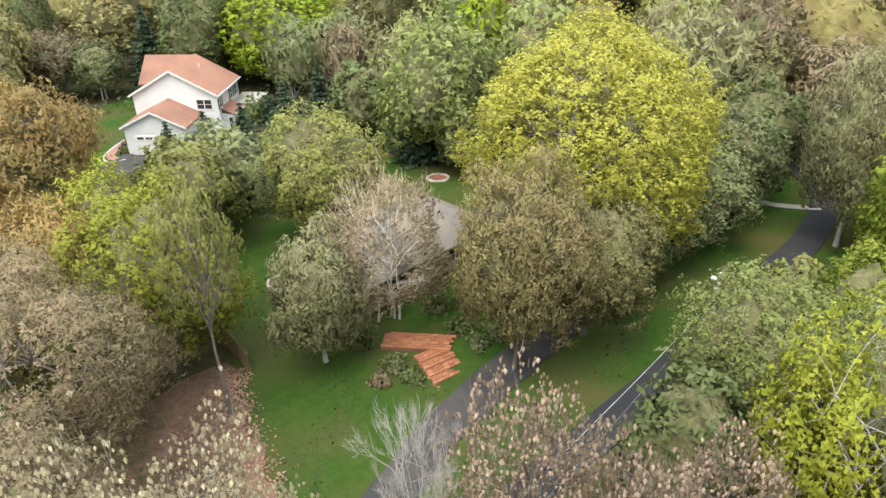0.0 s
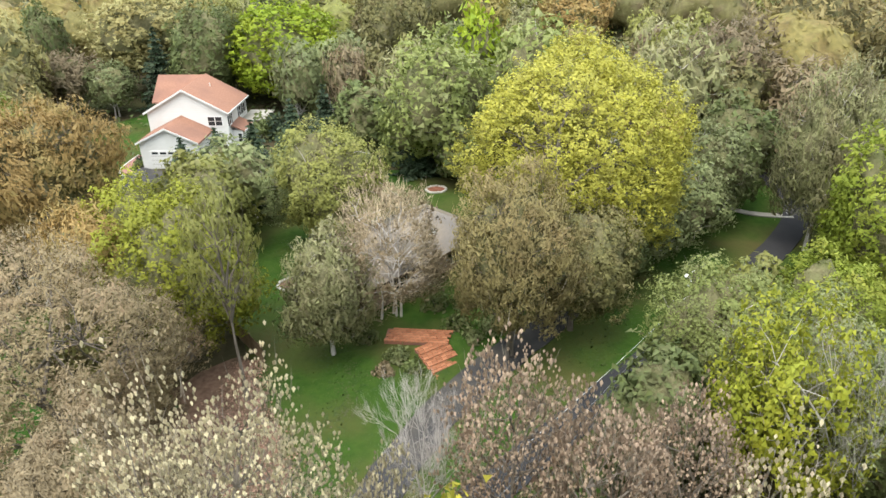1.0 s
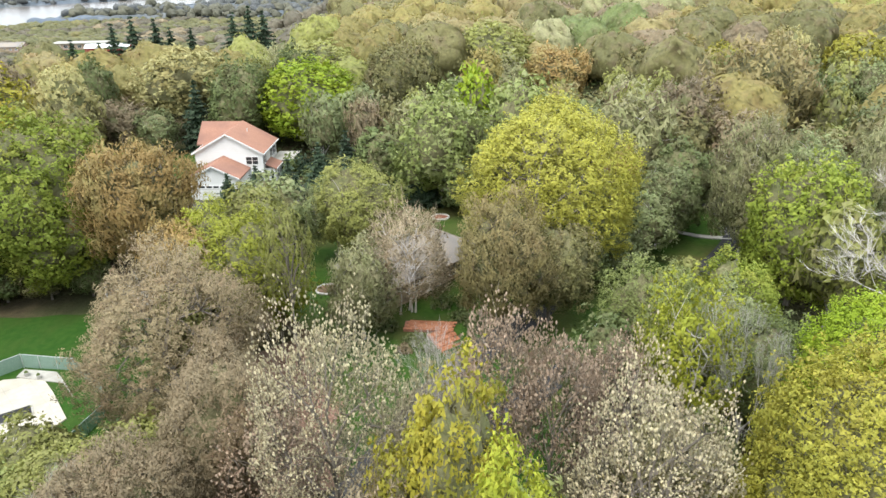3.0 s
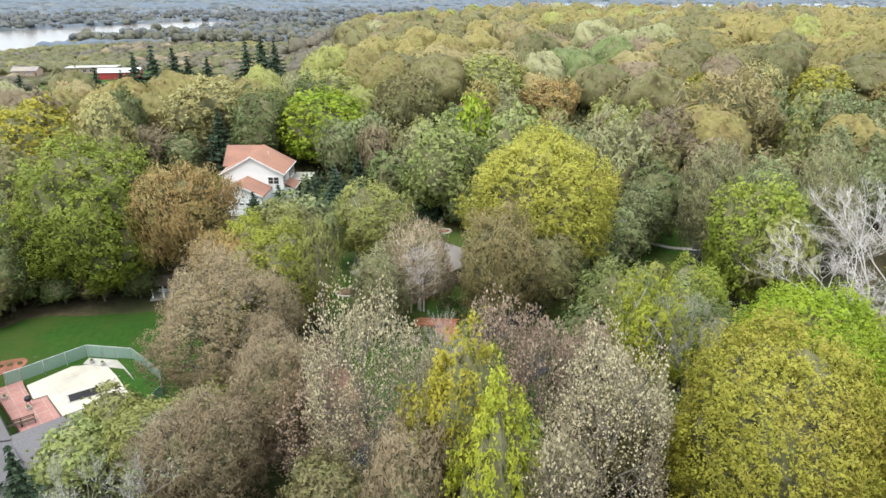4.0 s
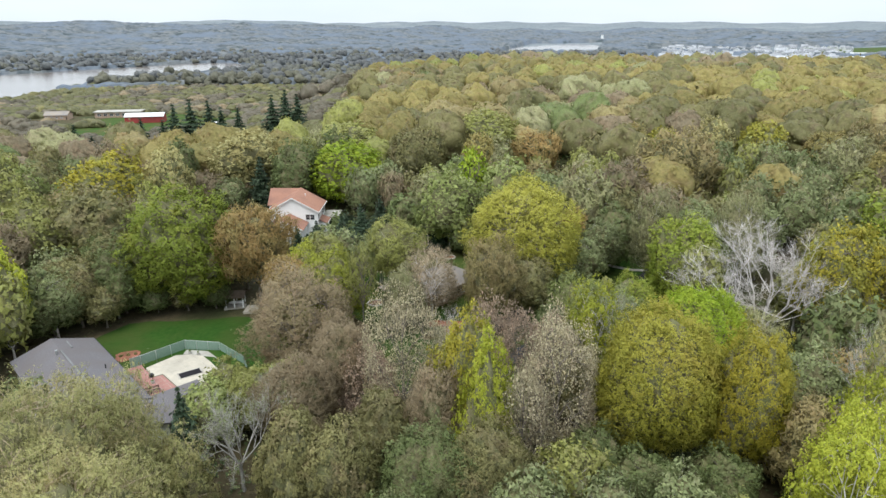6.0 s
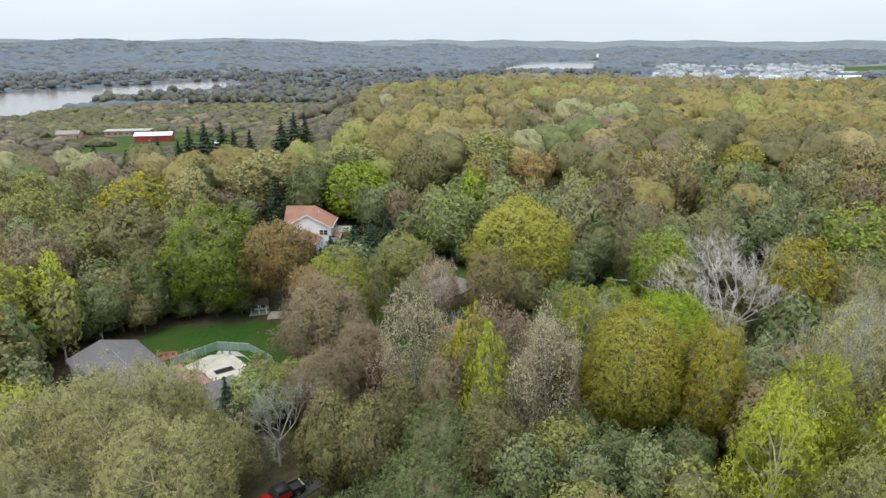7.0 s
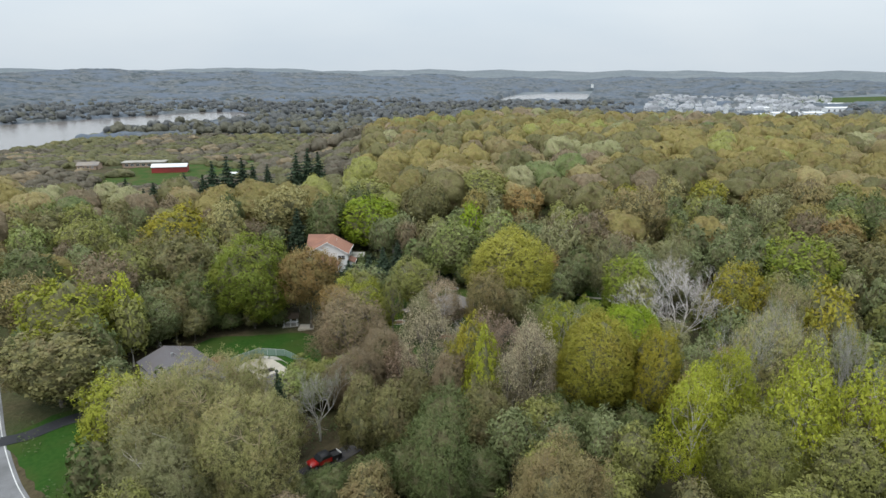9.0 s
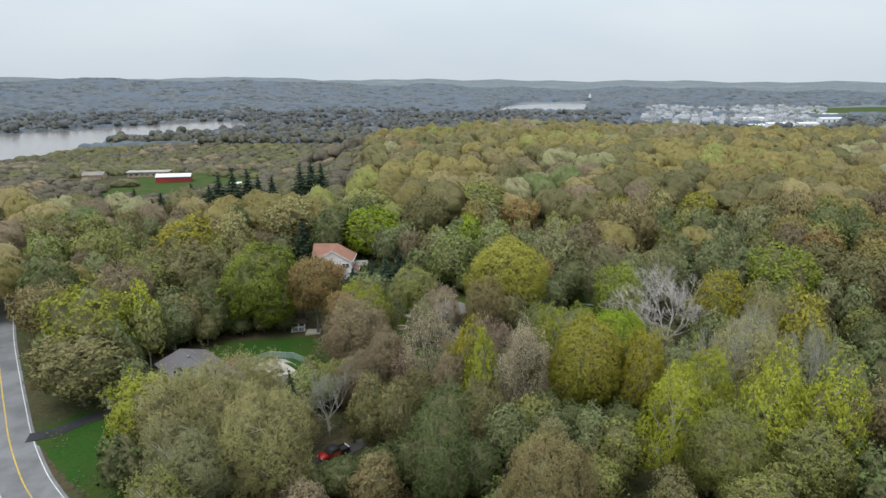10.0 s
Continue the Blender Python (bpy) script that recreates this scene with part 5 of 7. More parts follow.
def valley_canopy():
    """The woods of the valley and the hills beyond, as one rolling roof of crowns."""
    az = np.linspace(-0.70, 0.72, 430)
    radii = [720.0]
    while radii[-1] < 3300:
        radii.append(radii[-1] + 4.5 + (radii[-1] - 700) * 0.0062)
    rr, aa = np.meshgrid(np.array(radii), az, indexing="ij")
    x, y = rr * np.sin(aa), -116 + rr * np.cos(aa)
    g = ground_z(x, y)
    h = 3.5 + 7.5 * dome_field(x, y, 15.0) + 3.0 * dome_field(x + 400, y, 34.0)
    h += 2.5 * np.sin(x / 61 + y / 93) * np.sin(x / 43 - y / 71)
    wet = river_near(x, y)
    town = (x > 0.30 * y - 10) & (x < 0.64 * y) & (y > 1060) & (y < 1960)
    some = dome_field(x, y, 60.0)
    h = np.where(town, np.where(some > 0.8, h * 0.75, -0.4), h)
    meadow = (x > 820) & (x < 1320) & (y > 1480) & (y < 1980)
    h = np.where(meadow, -0.6, h)
    low = (x < -150) & (y < 1000) & (rr < 900)
    h = np.where(low, h * 0.7, h)
    h = np.where(rr < 1650, h * 0.55, h)
    h = np.where(rr < 930, -2.5, h)
    h = np.where(wet, -3.0, h)
    verts = np.stack([x, y, g + h], 2).reshape(-1, 3)
    n, k = x.shape
    i = (np.arange(n - 1)[:, None] * k + np.arange(k - 1)[None, :]).ravel()
    faces = np.stack([i, i + k, i + k + 1, i + 1], 1)
    m, nn, l, p = node_mat("hazed_valley_woods", 0.95)
    tc = nn.new("ShaderNodeTexCoord")
    v = nn.new("ShaderNodeTexVoronoi")
    v.inputs["Scale"].default_value = 1 / 15.0
    l.new(tc.outputs["Object"], v.inputs["Vector"])
    sep = nn.new("ShaderNodeSeparateColor")
    l.new(v.outputs["Color"], sep.inputs[0])
    # crown tones pushed to grey and blue: distance haze put into the colour
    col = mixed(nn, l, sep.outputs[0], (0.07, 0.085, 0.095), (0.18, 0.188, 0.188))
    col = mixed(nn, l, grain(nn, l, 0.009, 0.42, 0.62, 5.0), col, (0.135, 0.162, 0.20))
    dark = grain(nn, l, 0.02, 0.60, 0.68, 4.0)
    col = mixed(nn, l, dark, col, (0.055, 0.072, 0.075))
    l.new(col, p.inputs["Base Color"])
    bumped(nn, l, p, grain(nn, l, 0.5, 0.3, 0.7, 5.0), 0.7, 1.2)
    tagged(new("valley_woodland", mesh_from("valley_woodland", verts, faces, m, True)), "distant woods along the river valley, tinted blue-grey for haze", "woodland", kind="stuff")


def valley_crowns():
    """Single crowns over the valley floor, from the near foot of the hill to past the first river."""
    rng = np.random.default_rng(77)
    spots = {"valley": [], "valley_pale": [], "valley_olive": []}
    for _ in range(6600):
        rr, aa = rng.uniform(690, 1000) if rng.random() < 0.42 else rng.uniform(950, 1750), rng.uniform(-0.69, 0.70)
        x, y = rr * math.sin(aa), -116 + rr * math.cos(aa)
        if river_near(np.array(x), np.array(y)) or (0.30 * y - 10 < x < 0.64 * y and y > 1060) or y < 755 and -520 < x < 640:
            continue
        r = rng.uniform(5, 9)
        # farther crowns take greyer, bluer leaves: haze by colour
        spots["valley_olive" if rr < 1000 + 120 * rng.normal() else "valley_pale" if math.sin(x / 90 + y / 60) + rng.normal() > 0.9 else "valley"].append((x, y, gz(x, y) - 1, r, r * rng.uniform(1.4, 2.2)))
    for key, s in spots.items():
        far_wood("valley_trees", key, s, 16, 1.2, "trees along the river valley, leaf colour greyed for haze", 90 + len(key), 4, 0.5)


spread_far()
valley_canopy()
valley_crowns()


def fallen_leaves():
    rng = np.random.default_rng(5)
    k = 5200
    y = rng.uniform(9.5, 29, k)
    left, right = np.interp(y, [9, 24, 29.4], [-15, -15.5, -13.6]), np.interp(y, [9, 17.6, 23.5, 29.4], [-5.8, -7.2, -10.4, -13.4])
    x = left + (right - left) * rng.random(k) ** 0.8 + rng.normal(size=k) * 0.55
    c = np.stack([x, y, ground_z(x, y) + 0.13 + 0.05 * rng.random(k)], 1)
    n = rng.normal(size=(k, 3)) * 0.35 + np.array([0, 0, 1])
    ln = rng.uniform(0.05, 0.13, k)
    v, f = leaf_quads(rng, c, n, ln, ln * 0.7, True)
    tagged(new("fallen_leaf_carpet", mesh_from("fallen_leaf_carpet", v, f, LEAF["fallen"])), "scattered reddish brown fallen leaves", "fallen leaves", kind="stuff")


def grass_blades():
    """Uneven tufts over the near lawn."""
    rng = np.random.default_rng(15)
    k = 60000
    x, y = rng.uniform(-17, 30, k), rng.uniform(7, 50, k)
    left = np.interp(y, [7, 16, 22.9, 28.7, 36, 50], [-5, -7.3, -10, -13.2, -16.8, -19])
    right = np.interp(y, [7, 12, 22, 30, 50], [4, 12, 18, 26, 40])
    keep = (x > left) & (x < right)
    for line, w in ((DRIVE, 2.1), (LANE, 2.0)):
        for (ax, ay), (bx, by) in zip(line, line[1:]):
            t = np.clip(((x - ax) * (bx - ax) + (y - ay) * (by - ay)) / ((bx - ax) ** 2 + (by - ay) ** 2), 0, 1)
            keep &= np.hypot(x - ax - t * (bx - ax), y - ay - t * (by - ay)) > w
    keep &= np.hypot(x + 1.5, y - 41) > 8.5
    x, y = x[keep], y[keep]
    k = len(x)
    c = np.stack([x, y, ground_z(x, y) + 0.06], 1)
    ln = rng.uniform(0.05, 0.13, k) * (1 + 0.5 * np.sin(x * 0.9 + 1.3 * np.sin(y * 0.7)))
    n = rng.normal(size=(k, 3)) * 0.45 + np.array([0, 0, 1.0])
    v, f = leaf_quads(rng, c, n, ln, ln * 0.5, True)
    tagged(new("grass_tufts", mesh_from("grass_tufts", v, f, LEAF["grass"], normals=np.repeat(n * 0.3 + np.array([0, 0, 0.8]), 3, 0))), "uneven green grass tufts of the lawn", "grass", kind="stuff")


LEAF["grass"] = leaf("leaf_grass", (0.056, 0.10, 0.015), (0.036, 0.08, 0.011), (0.095, 0.095, 0.03), 0.2)
grass_blades()
def undergrowth():
    """Low leafy growth between the trunks."""
    rng = np.random.default_rng(21)
    k = 80000
    y = -62 + 330 * rng.random(k) ** 1.6
    x = rng.uniform(-1, 1, k) * (0.72 * (y + 118) + 4)
    keep = np.sin(x / 5.1 + 2 * np.sin(y / 7.3)) + np.sin(y / 4.3 + x / 9) + rng.normal(size=k) * 0.8 > -0.3
    for line, w in ((ROAD, 5.5), (DRIVE, 2.4), (LANE, 2.4)):
        for (ax, ay), (bx, by) in zip(line, line[1:]):
            t = np.clip(((x - ax) * (bx - ax) + (y - ay) * (by - ay)) / ((bx - ax) ** 2 + (by - ay) ** 2), 0, 1)
            keep &= np.hypot(x - ax - t * (bx - ax), y - ay - t * (by - ay)) > w
    for cx, cy, cr in CLEAR:
        keep &= np.hypot(x - cx, y - cy) > cr * 0.92
    keep &= ~((y > 6) & (y < 68) & (x > np.interp(y, [6, 23, 44, 68], [-15, -15.5, -25, -15])) & (x < np.interp(y, [6, 12, 40, 63], [5, 14, 38, 48])))
    x, y = x[keep], y[keep]
    k = len(x)
    c = np.stack([x, y, ground_z(x, y) + rng.uniform(0.1, 1.5, k) ** 1.3], 1)
    n = rng.normal(size=(k, 3)) * 0.5 + np.array([0, 0, 1.0])
    ln = rng.uniform(0.16, 0.42, k) * (1 + np.clip(y - 40, 0, 300) / 90)
    v, f = leaf_quads(rng, c, n, ln, ln * 0.6, True)
    tagged(new("undergrowth", mesh_from("undergrowth", v, f, LEAF["under"], normals=np.repeat(n * 0.5 + np.array([0, 0, 0.6]), 3, 0))), "low green undergrowth on the woodland floor", "undergrowth", kind="stuff")


LEAF["under"] = leaf("leaf_undergrowth", (0.10, 0.145, 0.034), (0.06, 0.095, 0.025), (0.12, 0.105, 0.042))
undergrowth()
LEAF["fallen"] = leaf("leaf_fallen", (0.42, 0.25, 0.19), (0.24, 0.15, 0.11), (0.34, 0.22, 0.17), 0.05)
fallen_leaves()


# ---- buildings: shared pieces ----
def pitched(bm, x0, x1, y0, y1, ze, zr, thick=0.22, along="y", over=0.0):
    """A gable roof as one thick folded slab, ridge along x or y."""
    if along == "y":
        xm = (x0 + x1) / 2
        pts = [(x0, ze), (xm, zr), (x1, ze), (x1, ze - thick), (xm, zr - thick), (x0, ze - thick)]
        return prism(bm, pts, y0 - over, y1 + over, "y")
    ym = (y0 + y1) / 2
    pts = [(y0, ze), (ym, zr), (y1, ze), (y1, ze - thick), (ym, zr - thick), (y0, ze - thick)]
    return prism(bm, pts, x0 - over, x1 + over, "x")


def gable_body(bm, x0, x1, y0, y1, zb, ze, zr, along="y"):
    """A walled block with gable ends that meet the roof."""
    if along == "y":
        pts = [(x0, zb), (x1, zb), (x1, ze), ((x0 + x1) / 2, zr), (x0, ze)]
        return prism(bm, pts, y0, y1, "y")
    pts = [(y0, zb), (y1, zb), (y1, ze), ((y0 + y1) / 2, zr), (y0, ze)]
    return prism(bm, pts, x0, x1, "x")


def add_window(parent, m, w, h, panes=1, shutters=False, frame_m=None):
    """A window in a wall: m puts its centre on the wall with -y pointing outwards."""
    fr = bmesh.new()
    t = 0.09
    for a in ((-w / 2 - t, w / 2 + t, -0.07, 0.05, h / 2, h / 2 + t), (-w / 2 - t, w / 2 + t, -0.10, 0.05, -h / 2 - t, -h / 2), (-w / 2 - t, -w / 2, -0.07, 0.05, -h / 2, h / 2), (w / 2, w / 2 + t, -0.07, 0.05, -h / 2, h / 2)):
        box(fr, *a, m=m)
    for i in range(1, panes):
        x = -w / 2 + w * i / panes
        box(fr, x - 0.05, x + 0.05, -0.06, 0.05, -h / 2, h / 2, m=m)
    box(fr, -w / 2, w / 2, -0.045, 0.03, -0.02, 0.02, m=m)
    win = part("window", fr, frame_m or TRIM, parent)
    for i in range(panes):
        a = -w / 2 + w * i / panes + (0.05 if i else 0)
        b = -w / 2 + w * (i + 1) / panes - (0.05 if i < panes - 1 else 0)
        part("pane", boxed(a, b, -0.028, 0.02, -h / 2, h / 2, m=m), GLASS, win)
    if shutters:
        for s in (-1, 1):
            x = s * (w / 2 + t + 0.22)
            part("shutter", boxed(x - 0.19, x + 0.19, -0.05, 0.0, -h / 2 - 0.05, h / 2 + 0.05, 0.01, m=m), BLACK, win, "dark louvred shutter")
    return win


def wall_at(x, y, z, turn):
    return Matrix.Translation((x, y, z)) @ Matrix.Rotation(radians(turn), 4, "Z")


# ---- the white two-storey house ----
def white_house():
    gx = gz(-36, 76)
    H = empty("house", pose(-41.73, 77.64, 0, 0, 0, 0.23), "white two-storey house with terracotta shingle roof and gabled garage", "house")
    zb = gx - 1.2
    e = 0.4
    part("wall", gable_body(bmesh.new(), e, 12.26 - e, 0.25, 9.8, zb, 5.72, 8.95), SIDING, H, "white clapboard siding")
    part("wall", gable_body(bmesh.new(), -0.9, 6.0, 6.4, 13.8, zb, 5.70, 8.75, "x"), SIDING, H)
    part("roof", pitched(bmesh.new(), 0, 12.26, -0.15, 10.2, 5.76, 9.12), SHINGLE_RED, H)
    part("roof", pitched(bmesh.new(), -1.25, 6.1, 6.0, 14.2, 5.74, 8.98, along="x"), SHINGLE_RED, H)
    # rake and fascia boards a little proud of the roof
    for a, b in ((0.0, 6.13), (12.26, 6.13)):
        bm = bmesh.new()
        z0, z1 = 5.76, 9.12
        vs = [(a, -0.19, z0 - 0.26), (b, -0.19, z1 - 0.26), (b, -0.19, z1 + 0.02), (a, -0.19, z0 + 0.02)]
        lo = [bm.verts.new(v) for v in vs]
        hi = [bm.verts.new((v[0], -0.153, v[2])) for v in vs]
        bm.faces.new(lo)
        bm.faces.new(hi[::-1])
        for i in range(4):
            bm.faces.new((lo[i], hi[i], hi[(i + 1) % 4], lo[(i + 1) % 4]))
        bmesh.ops.recalc_face_normals(bm, faces=bm.faces)
        part("rake_board", bm, TRIM, H)
    part("gutter", boxed(12.26, 12.38, -0.1, 10.2, 5.58, 5.72, 0.02), TRIM, H)
    part("gutter", boxed(-0.12, -0.003, -0.1, 5.9, 5.58, 5.72, 0.02), TRIM, H)
    part("downspout", tube(bmesh.new(), (11.98, 0.12, zb + 0.4), (11.98, 0.12, 5.6), 0.05, 0.05), TRIM, H)
    part("vent_pipe", tube(bmesh.new(), (8.0, 6.2, 7.6), (8.0, 6.2, 8.6), 0.07, 0.07), TRIM, H)
    add_window(H, wall_at(10.1, 0.25, 4.45, 0), 2.0, 1.25, 2)
    for y in (1.5, 6.3, 8.4):
        add_window(H, wall_at(11.86, y, 4.35, 90), 0.85, 1.35, 1, True)
    add_window(H, wall_at(-0.9, 10.1, 4.3, -90), 0.9, 1.3)
    add_window(H, wall_at(-0.9, 10.1, 1.2, -90), 0.9, 1.3)
    # garage in front
    g0, g1 = 0.92, 9.70
    part("garage_wall", gable_body(bmesh.new(), g0 + 0.4, g1 - 0.4, -5.9, 0.22, zb, 3.2, 5.2), SIDING, H)
    part("garage_roof", pitched(bmesh.new(), g0, g1, -6.25, 0.22, 3.26, 5.36), SHINGLE_RED, H)
    for a in (g0, g1):
        bm = bmesh.new()
        xm = (g0 + g1) / 2
        vs = [(a, 3.02), (xm, 5.12), (xm, 5.38), (a, 3.28)]
        prism(bm, vs, -6.30, -6.253, "y")
        part("rake_board", bm, TRIM, H)
    door = part("garage_door", boxed(2.6, 7.4, -5.98, -5.88, gx - 0.3, 2.1, 0.01), TRIM, H, "white panelled garage door")
    for j in range(3):
        part("panel_groove", boxed(2.65, 7.35, -5.992, -5.983, gx + 0.35 + 0.6 * j, gx + 0.39 + 0.6 * j), CONCRETE_GREY, door)
    for j in range(4):
        part("door_window", boxed(2.85 + 1.15 * j, 3.7 + 1.15 * j, -5.995, -5.984, 1.62, 1.92), GLASS, door)
    part("lamp", boxed(7.75, 7.95, -6.02, -5.9, 1.7, 2.05, 0.03), BLACK, H)
    # bay with a shed roof, then the screened porch
    part("bay_wall", boxed(11.84, 13.5, 1.6, 5.6, zb, 2.7), SIDING, H)
    bm = bmesh.new()
    prism(bm, [(11.87, 3.62), (13.85, 2.72), (13.85, 2.56), (11.87, 3.40)], 1.3, 5.75, "y")
    part("bay_roof", bm, SHINGLE_RED, H)
    part("fascia", boxed(13.853, 13.93, 1.28, 5.77, 2.52, 2.70), TRIM, H)
    add_window(H, wall_at(13.0, 1.6, 1.45, 0), 0.55, 1.5)
    add_window(H, wall_at(13.5, 3.3, 1.45, 90), 0.8, 1.5)
    porch = part("porch_roof", boxed(11.9, 15.8, 5.78, 11.6, 2.82, 3.02, 0.03), CONCRETE_GREY, H, "flat pale porch roof")
    for x, y in ((15.55, 5.95), (14.45, 5.95), (13.35, 5.95), (15.55, 7.3), (15.55, 8.7), (15.55, 10.1), (15.55, 11.4)):
        part("post", boxed(x - 0.07, x + 0.07, y - 0.07, y + 0.07, zb, 2.82), TRIM, porch)
    part("porch_rail", boxed(13.5, 15.6, 5.90, 6.0, 0.55, 0.67), TRIM, porch)
    part("porch_rail", boxed(15.50, 15.60, 6.05, 11.4, 0.55, 0.67), TRIM, porch)
    part("porch_glazing", boxed(13.45, 15.45, 5.93, 5.97, 0.7, 2.8), GLASS, porch)
    part("porch_glazing", boxed(15.53, 15.57, 6.05, 11.3, 0.7, 2.8), GLASS, porch)
    part("porch_base", boxed(12.0, 15.6, 5.88, 11.45, zb, 0.5), SIDING, porch)
    return H


white_house()
# curved path and planting bed beside the garage
tagged(strip("garden_path", ((-39.6, 71.2), (-41.3, 70.3), (-43.0, 71.5), (-43.2, 74.0), (-42.9, 77.0)), 1.1, BRICK_DECK, 0.14, 0.12), "curved brick garden path beside the garage", "path", kind="structure")
tagged(strip("path_edging", ((-40.2, 70.0), (-42.0, 69.3), (-43.7, 71.0), (-43.95, 74.0), (-43.6, 77.2)), 0.2, STONE, 0.2, 0.2), "pale stone edging along a curved path", "edging", kind="structure")


# ---- the low house under the birch ----
def hip_roof(x0, x1, y0, y1, ze, zr, thick=0.2):
    bm = bmesh.new()
    w = (y1 - y0) / 2
    ym = (y0 + y1) / 2
    lo = [(x0, y0, ze), (x1, y0, ze), (x1, y1, ze), (x0, y1, ze)]
    top = [bm.verts.new(v) for v in lo]
    r0, r1 = bm.verts.new((x0 + w * 0.9, ym, zr)), bm.verts.new((x1 - w * 0.9, ym, zr))
    bot = [bm.verts.new((v[0], v[1], ze - thick)) for v in lo]
    bm.faces.new((top[0], top[1], r1, r0))
    bm.faces.new((top[1], top[2], r1))
    bm.faces.new((top[2], top[3], r0, r1))
    bm.faces.new((top[3], top[0], r0))
    for i in range(4):
        bm.faces.new((top[i], bot[i], bot[(i + 1) % 4], top[(i + 1) % 4]))
    bm.faces.new(bot[::-1])
    bmesh.ops.recalc_face_normals(bm, faces=bm.faces)
    return bm


def low_house():
    c = (-2.3, 43.3)
    g = gz(*c)
    H = empty("house", pose(c[0], c[1], g, 0, 0, 47), "low brick ranch house with weathered grey hipped roof", "house")
    part("wall", boxed(-7.7, 7.7, -4.1, 4.1, -0.8, 2.75), TAN_WALL, H, "tan brick wall")
    part("roof", hip_roof(-8.6, 8.6, -5.0, 5.0, 2.85, 5.2), SHINGLE_BROWN, H, "weathered grey shingle roof")
    part("fascia", boxed(-8.68, 8.68, -5.08, -5.003, 2.62, 2.86), WOOD_DARK, H)
    part("fascia", boxed(-8.68, 8.68, 5.003, 5.08, 2.62, 2.86), WOOD_DARK, H)
    part("ridge_cap", boxed(-4.2, 4.2, -0.12, 0.12, 5.12, 5.24, 0.03), SHINGLE_GREY, H)
    add_window(H, wall_at(-3.6, -4.1, 1.4, 0), 1.6, 1.2, 2)
    add_window(H, wall_at(3.4, -4.1, 1.4, 0), 1.8, 1.2, 2)
    door = part("front_door", boxed(-0.5, 0.5, -4.18, -4.1, 0.05, 2.1, 0.01), WOOD_DARK, H, "dark wooden front door")
    part("door_handle", boxed(0.32, 0.40, -4.24, -4.18, 1.0, 1.1), METAL, door)
    for x, y in ((2.0, -2.6), (-0.8, 2.0)):
        sk = part("skylight", boxed(x - 0.5, x + 0.5, y - 0.35, y + 0.35, 3.9, 4.25, 0.03), TRIM, H, "white framed skylight")
        part("pane", boxed(x - 0.42, x + 0.42, y - 0.27, y + 0.27, 4.252, 4.28), GLASS, sk)
    part("roof_vent", tube(bmesh.new(), (3.5, 1.4, 4.3), (3.5, 1.4, 5.0), 0.12, 0.12), METAL, H)
    # attached garage towards the drive
    part("garage_wall", boxed(6.0, 13.2, -8.6, -2.0, -0.8, 2.6), TAN_WALL, H)
    part("garage_roof", hip_roof(5.4, 13.9, -9.2, -1.4, 2.72, 4.5), SHINGLE_BROWN, H)
    part("garage_door", boxed(7.2, 12.0, -8.66, -8.58, -0.3, 2.1, 0.01), TRIM, H)
    # chimney with two pots
    m = (Matrix.Rotation(-radians(47), 4, "Z") @ Matrix.Translation((-5.3 - c[0], 36.4 - c[1], 0))).translation
    ch = part("chimney", boxed(m.x - 0.55, m.x + 0.55, m.y - 0.4, m.y + 0.4, -0.6, 5.1, 0.02), BRICK_RED, H, "orange-red brick chimney")
    for k in range(8):
        z = 3.2 + 0.23 * k
        part("brick_course", boxed(m.x - 0.565, m.x + 0.565, m.y - 0.415, m.y + 0.415, z, z + 0.035), CONCRETE_GREY, ch)
    part("chimney_cap", boxed(m.x - 0.66, m.x + 0.66, m.y - 0.5, m.y + 0.5, 5.1, 5.25, 0.03), CONCRETE_GREY, ch)
    for s in (-0.25, 0.28):
        part("flue_pot", tube(bmesh.new(), (m.x + s, m.y, 5.25), (m.x + s, m.y, 5.62), 0.15, 0.13, 10), METAL, ch, "pale metal flue cap")


low_house()


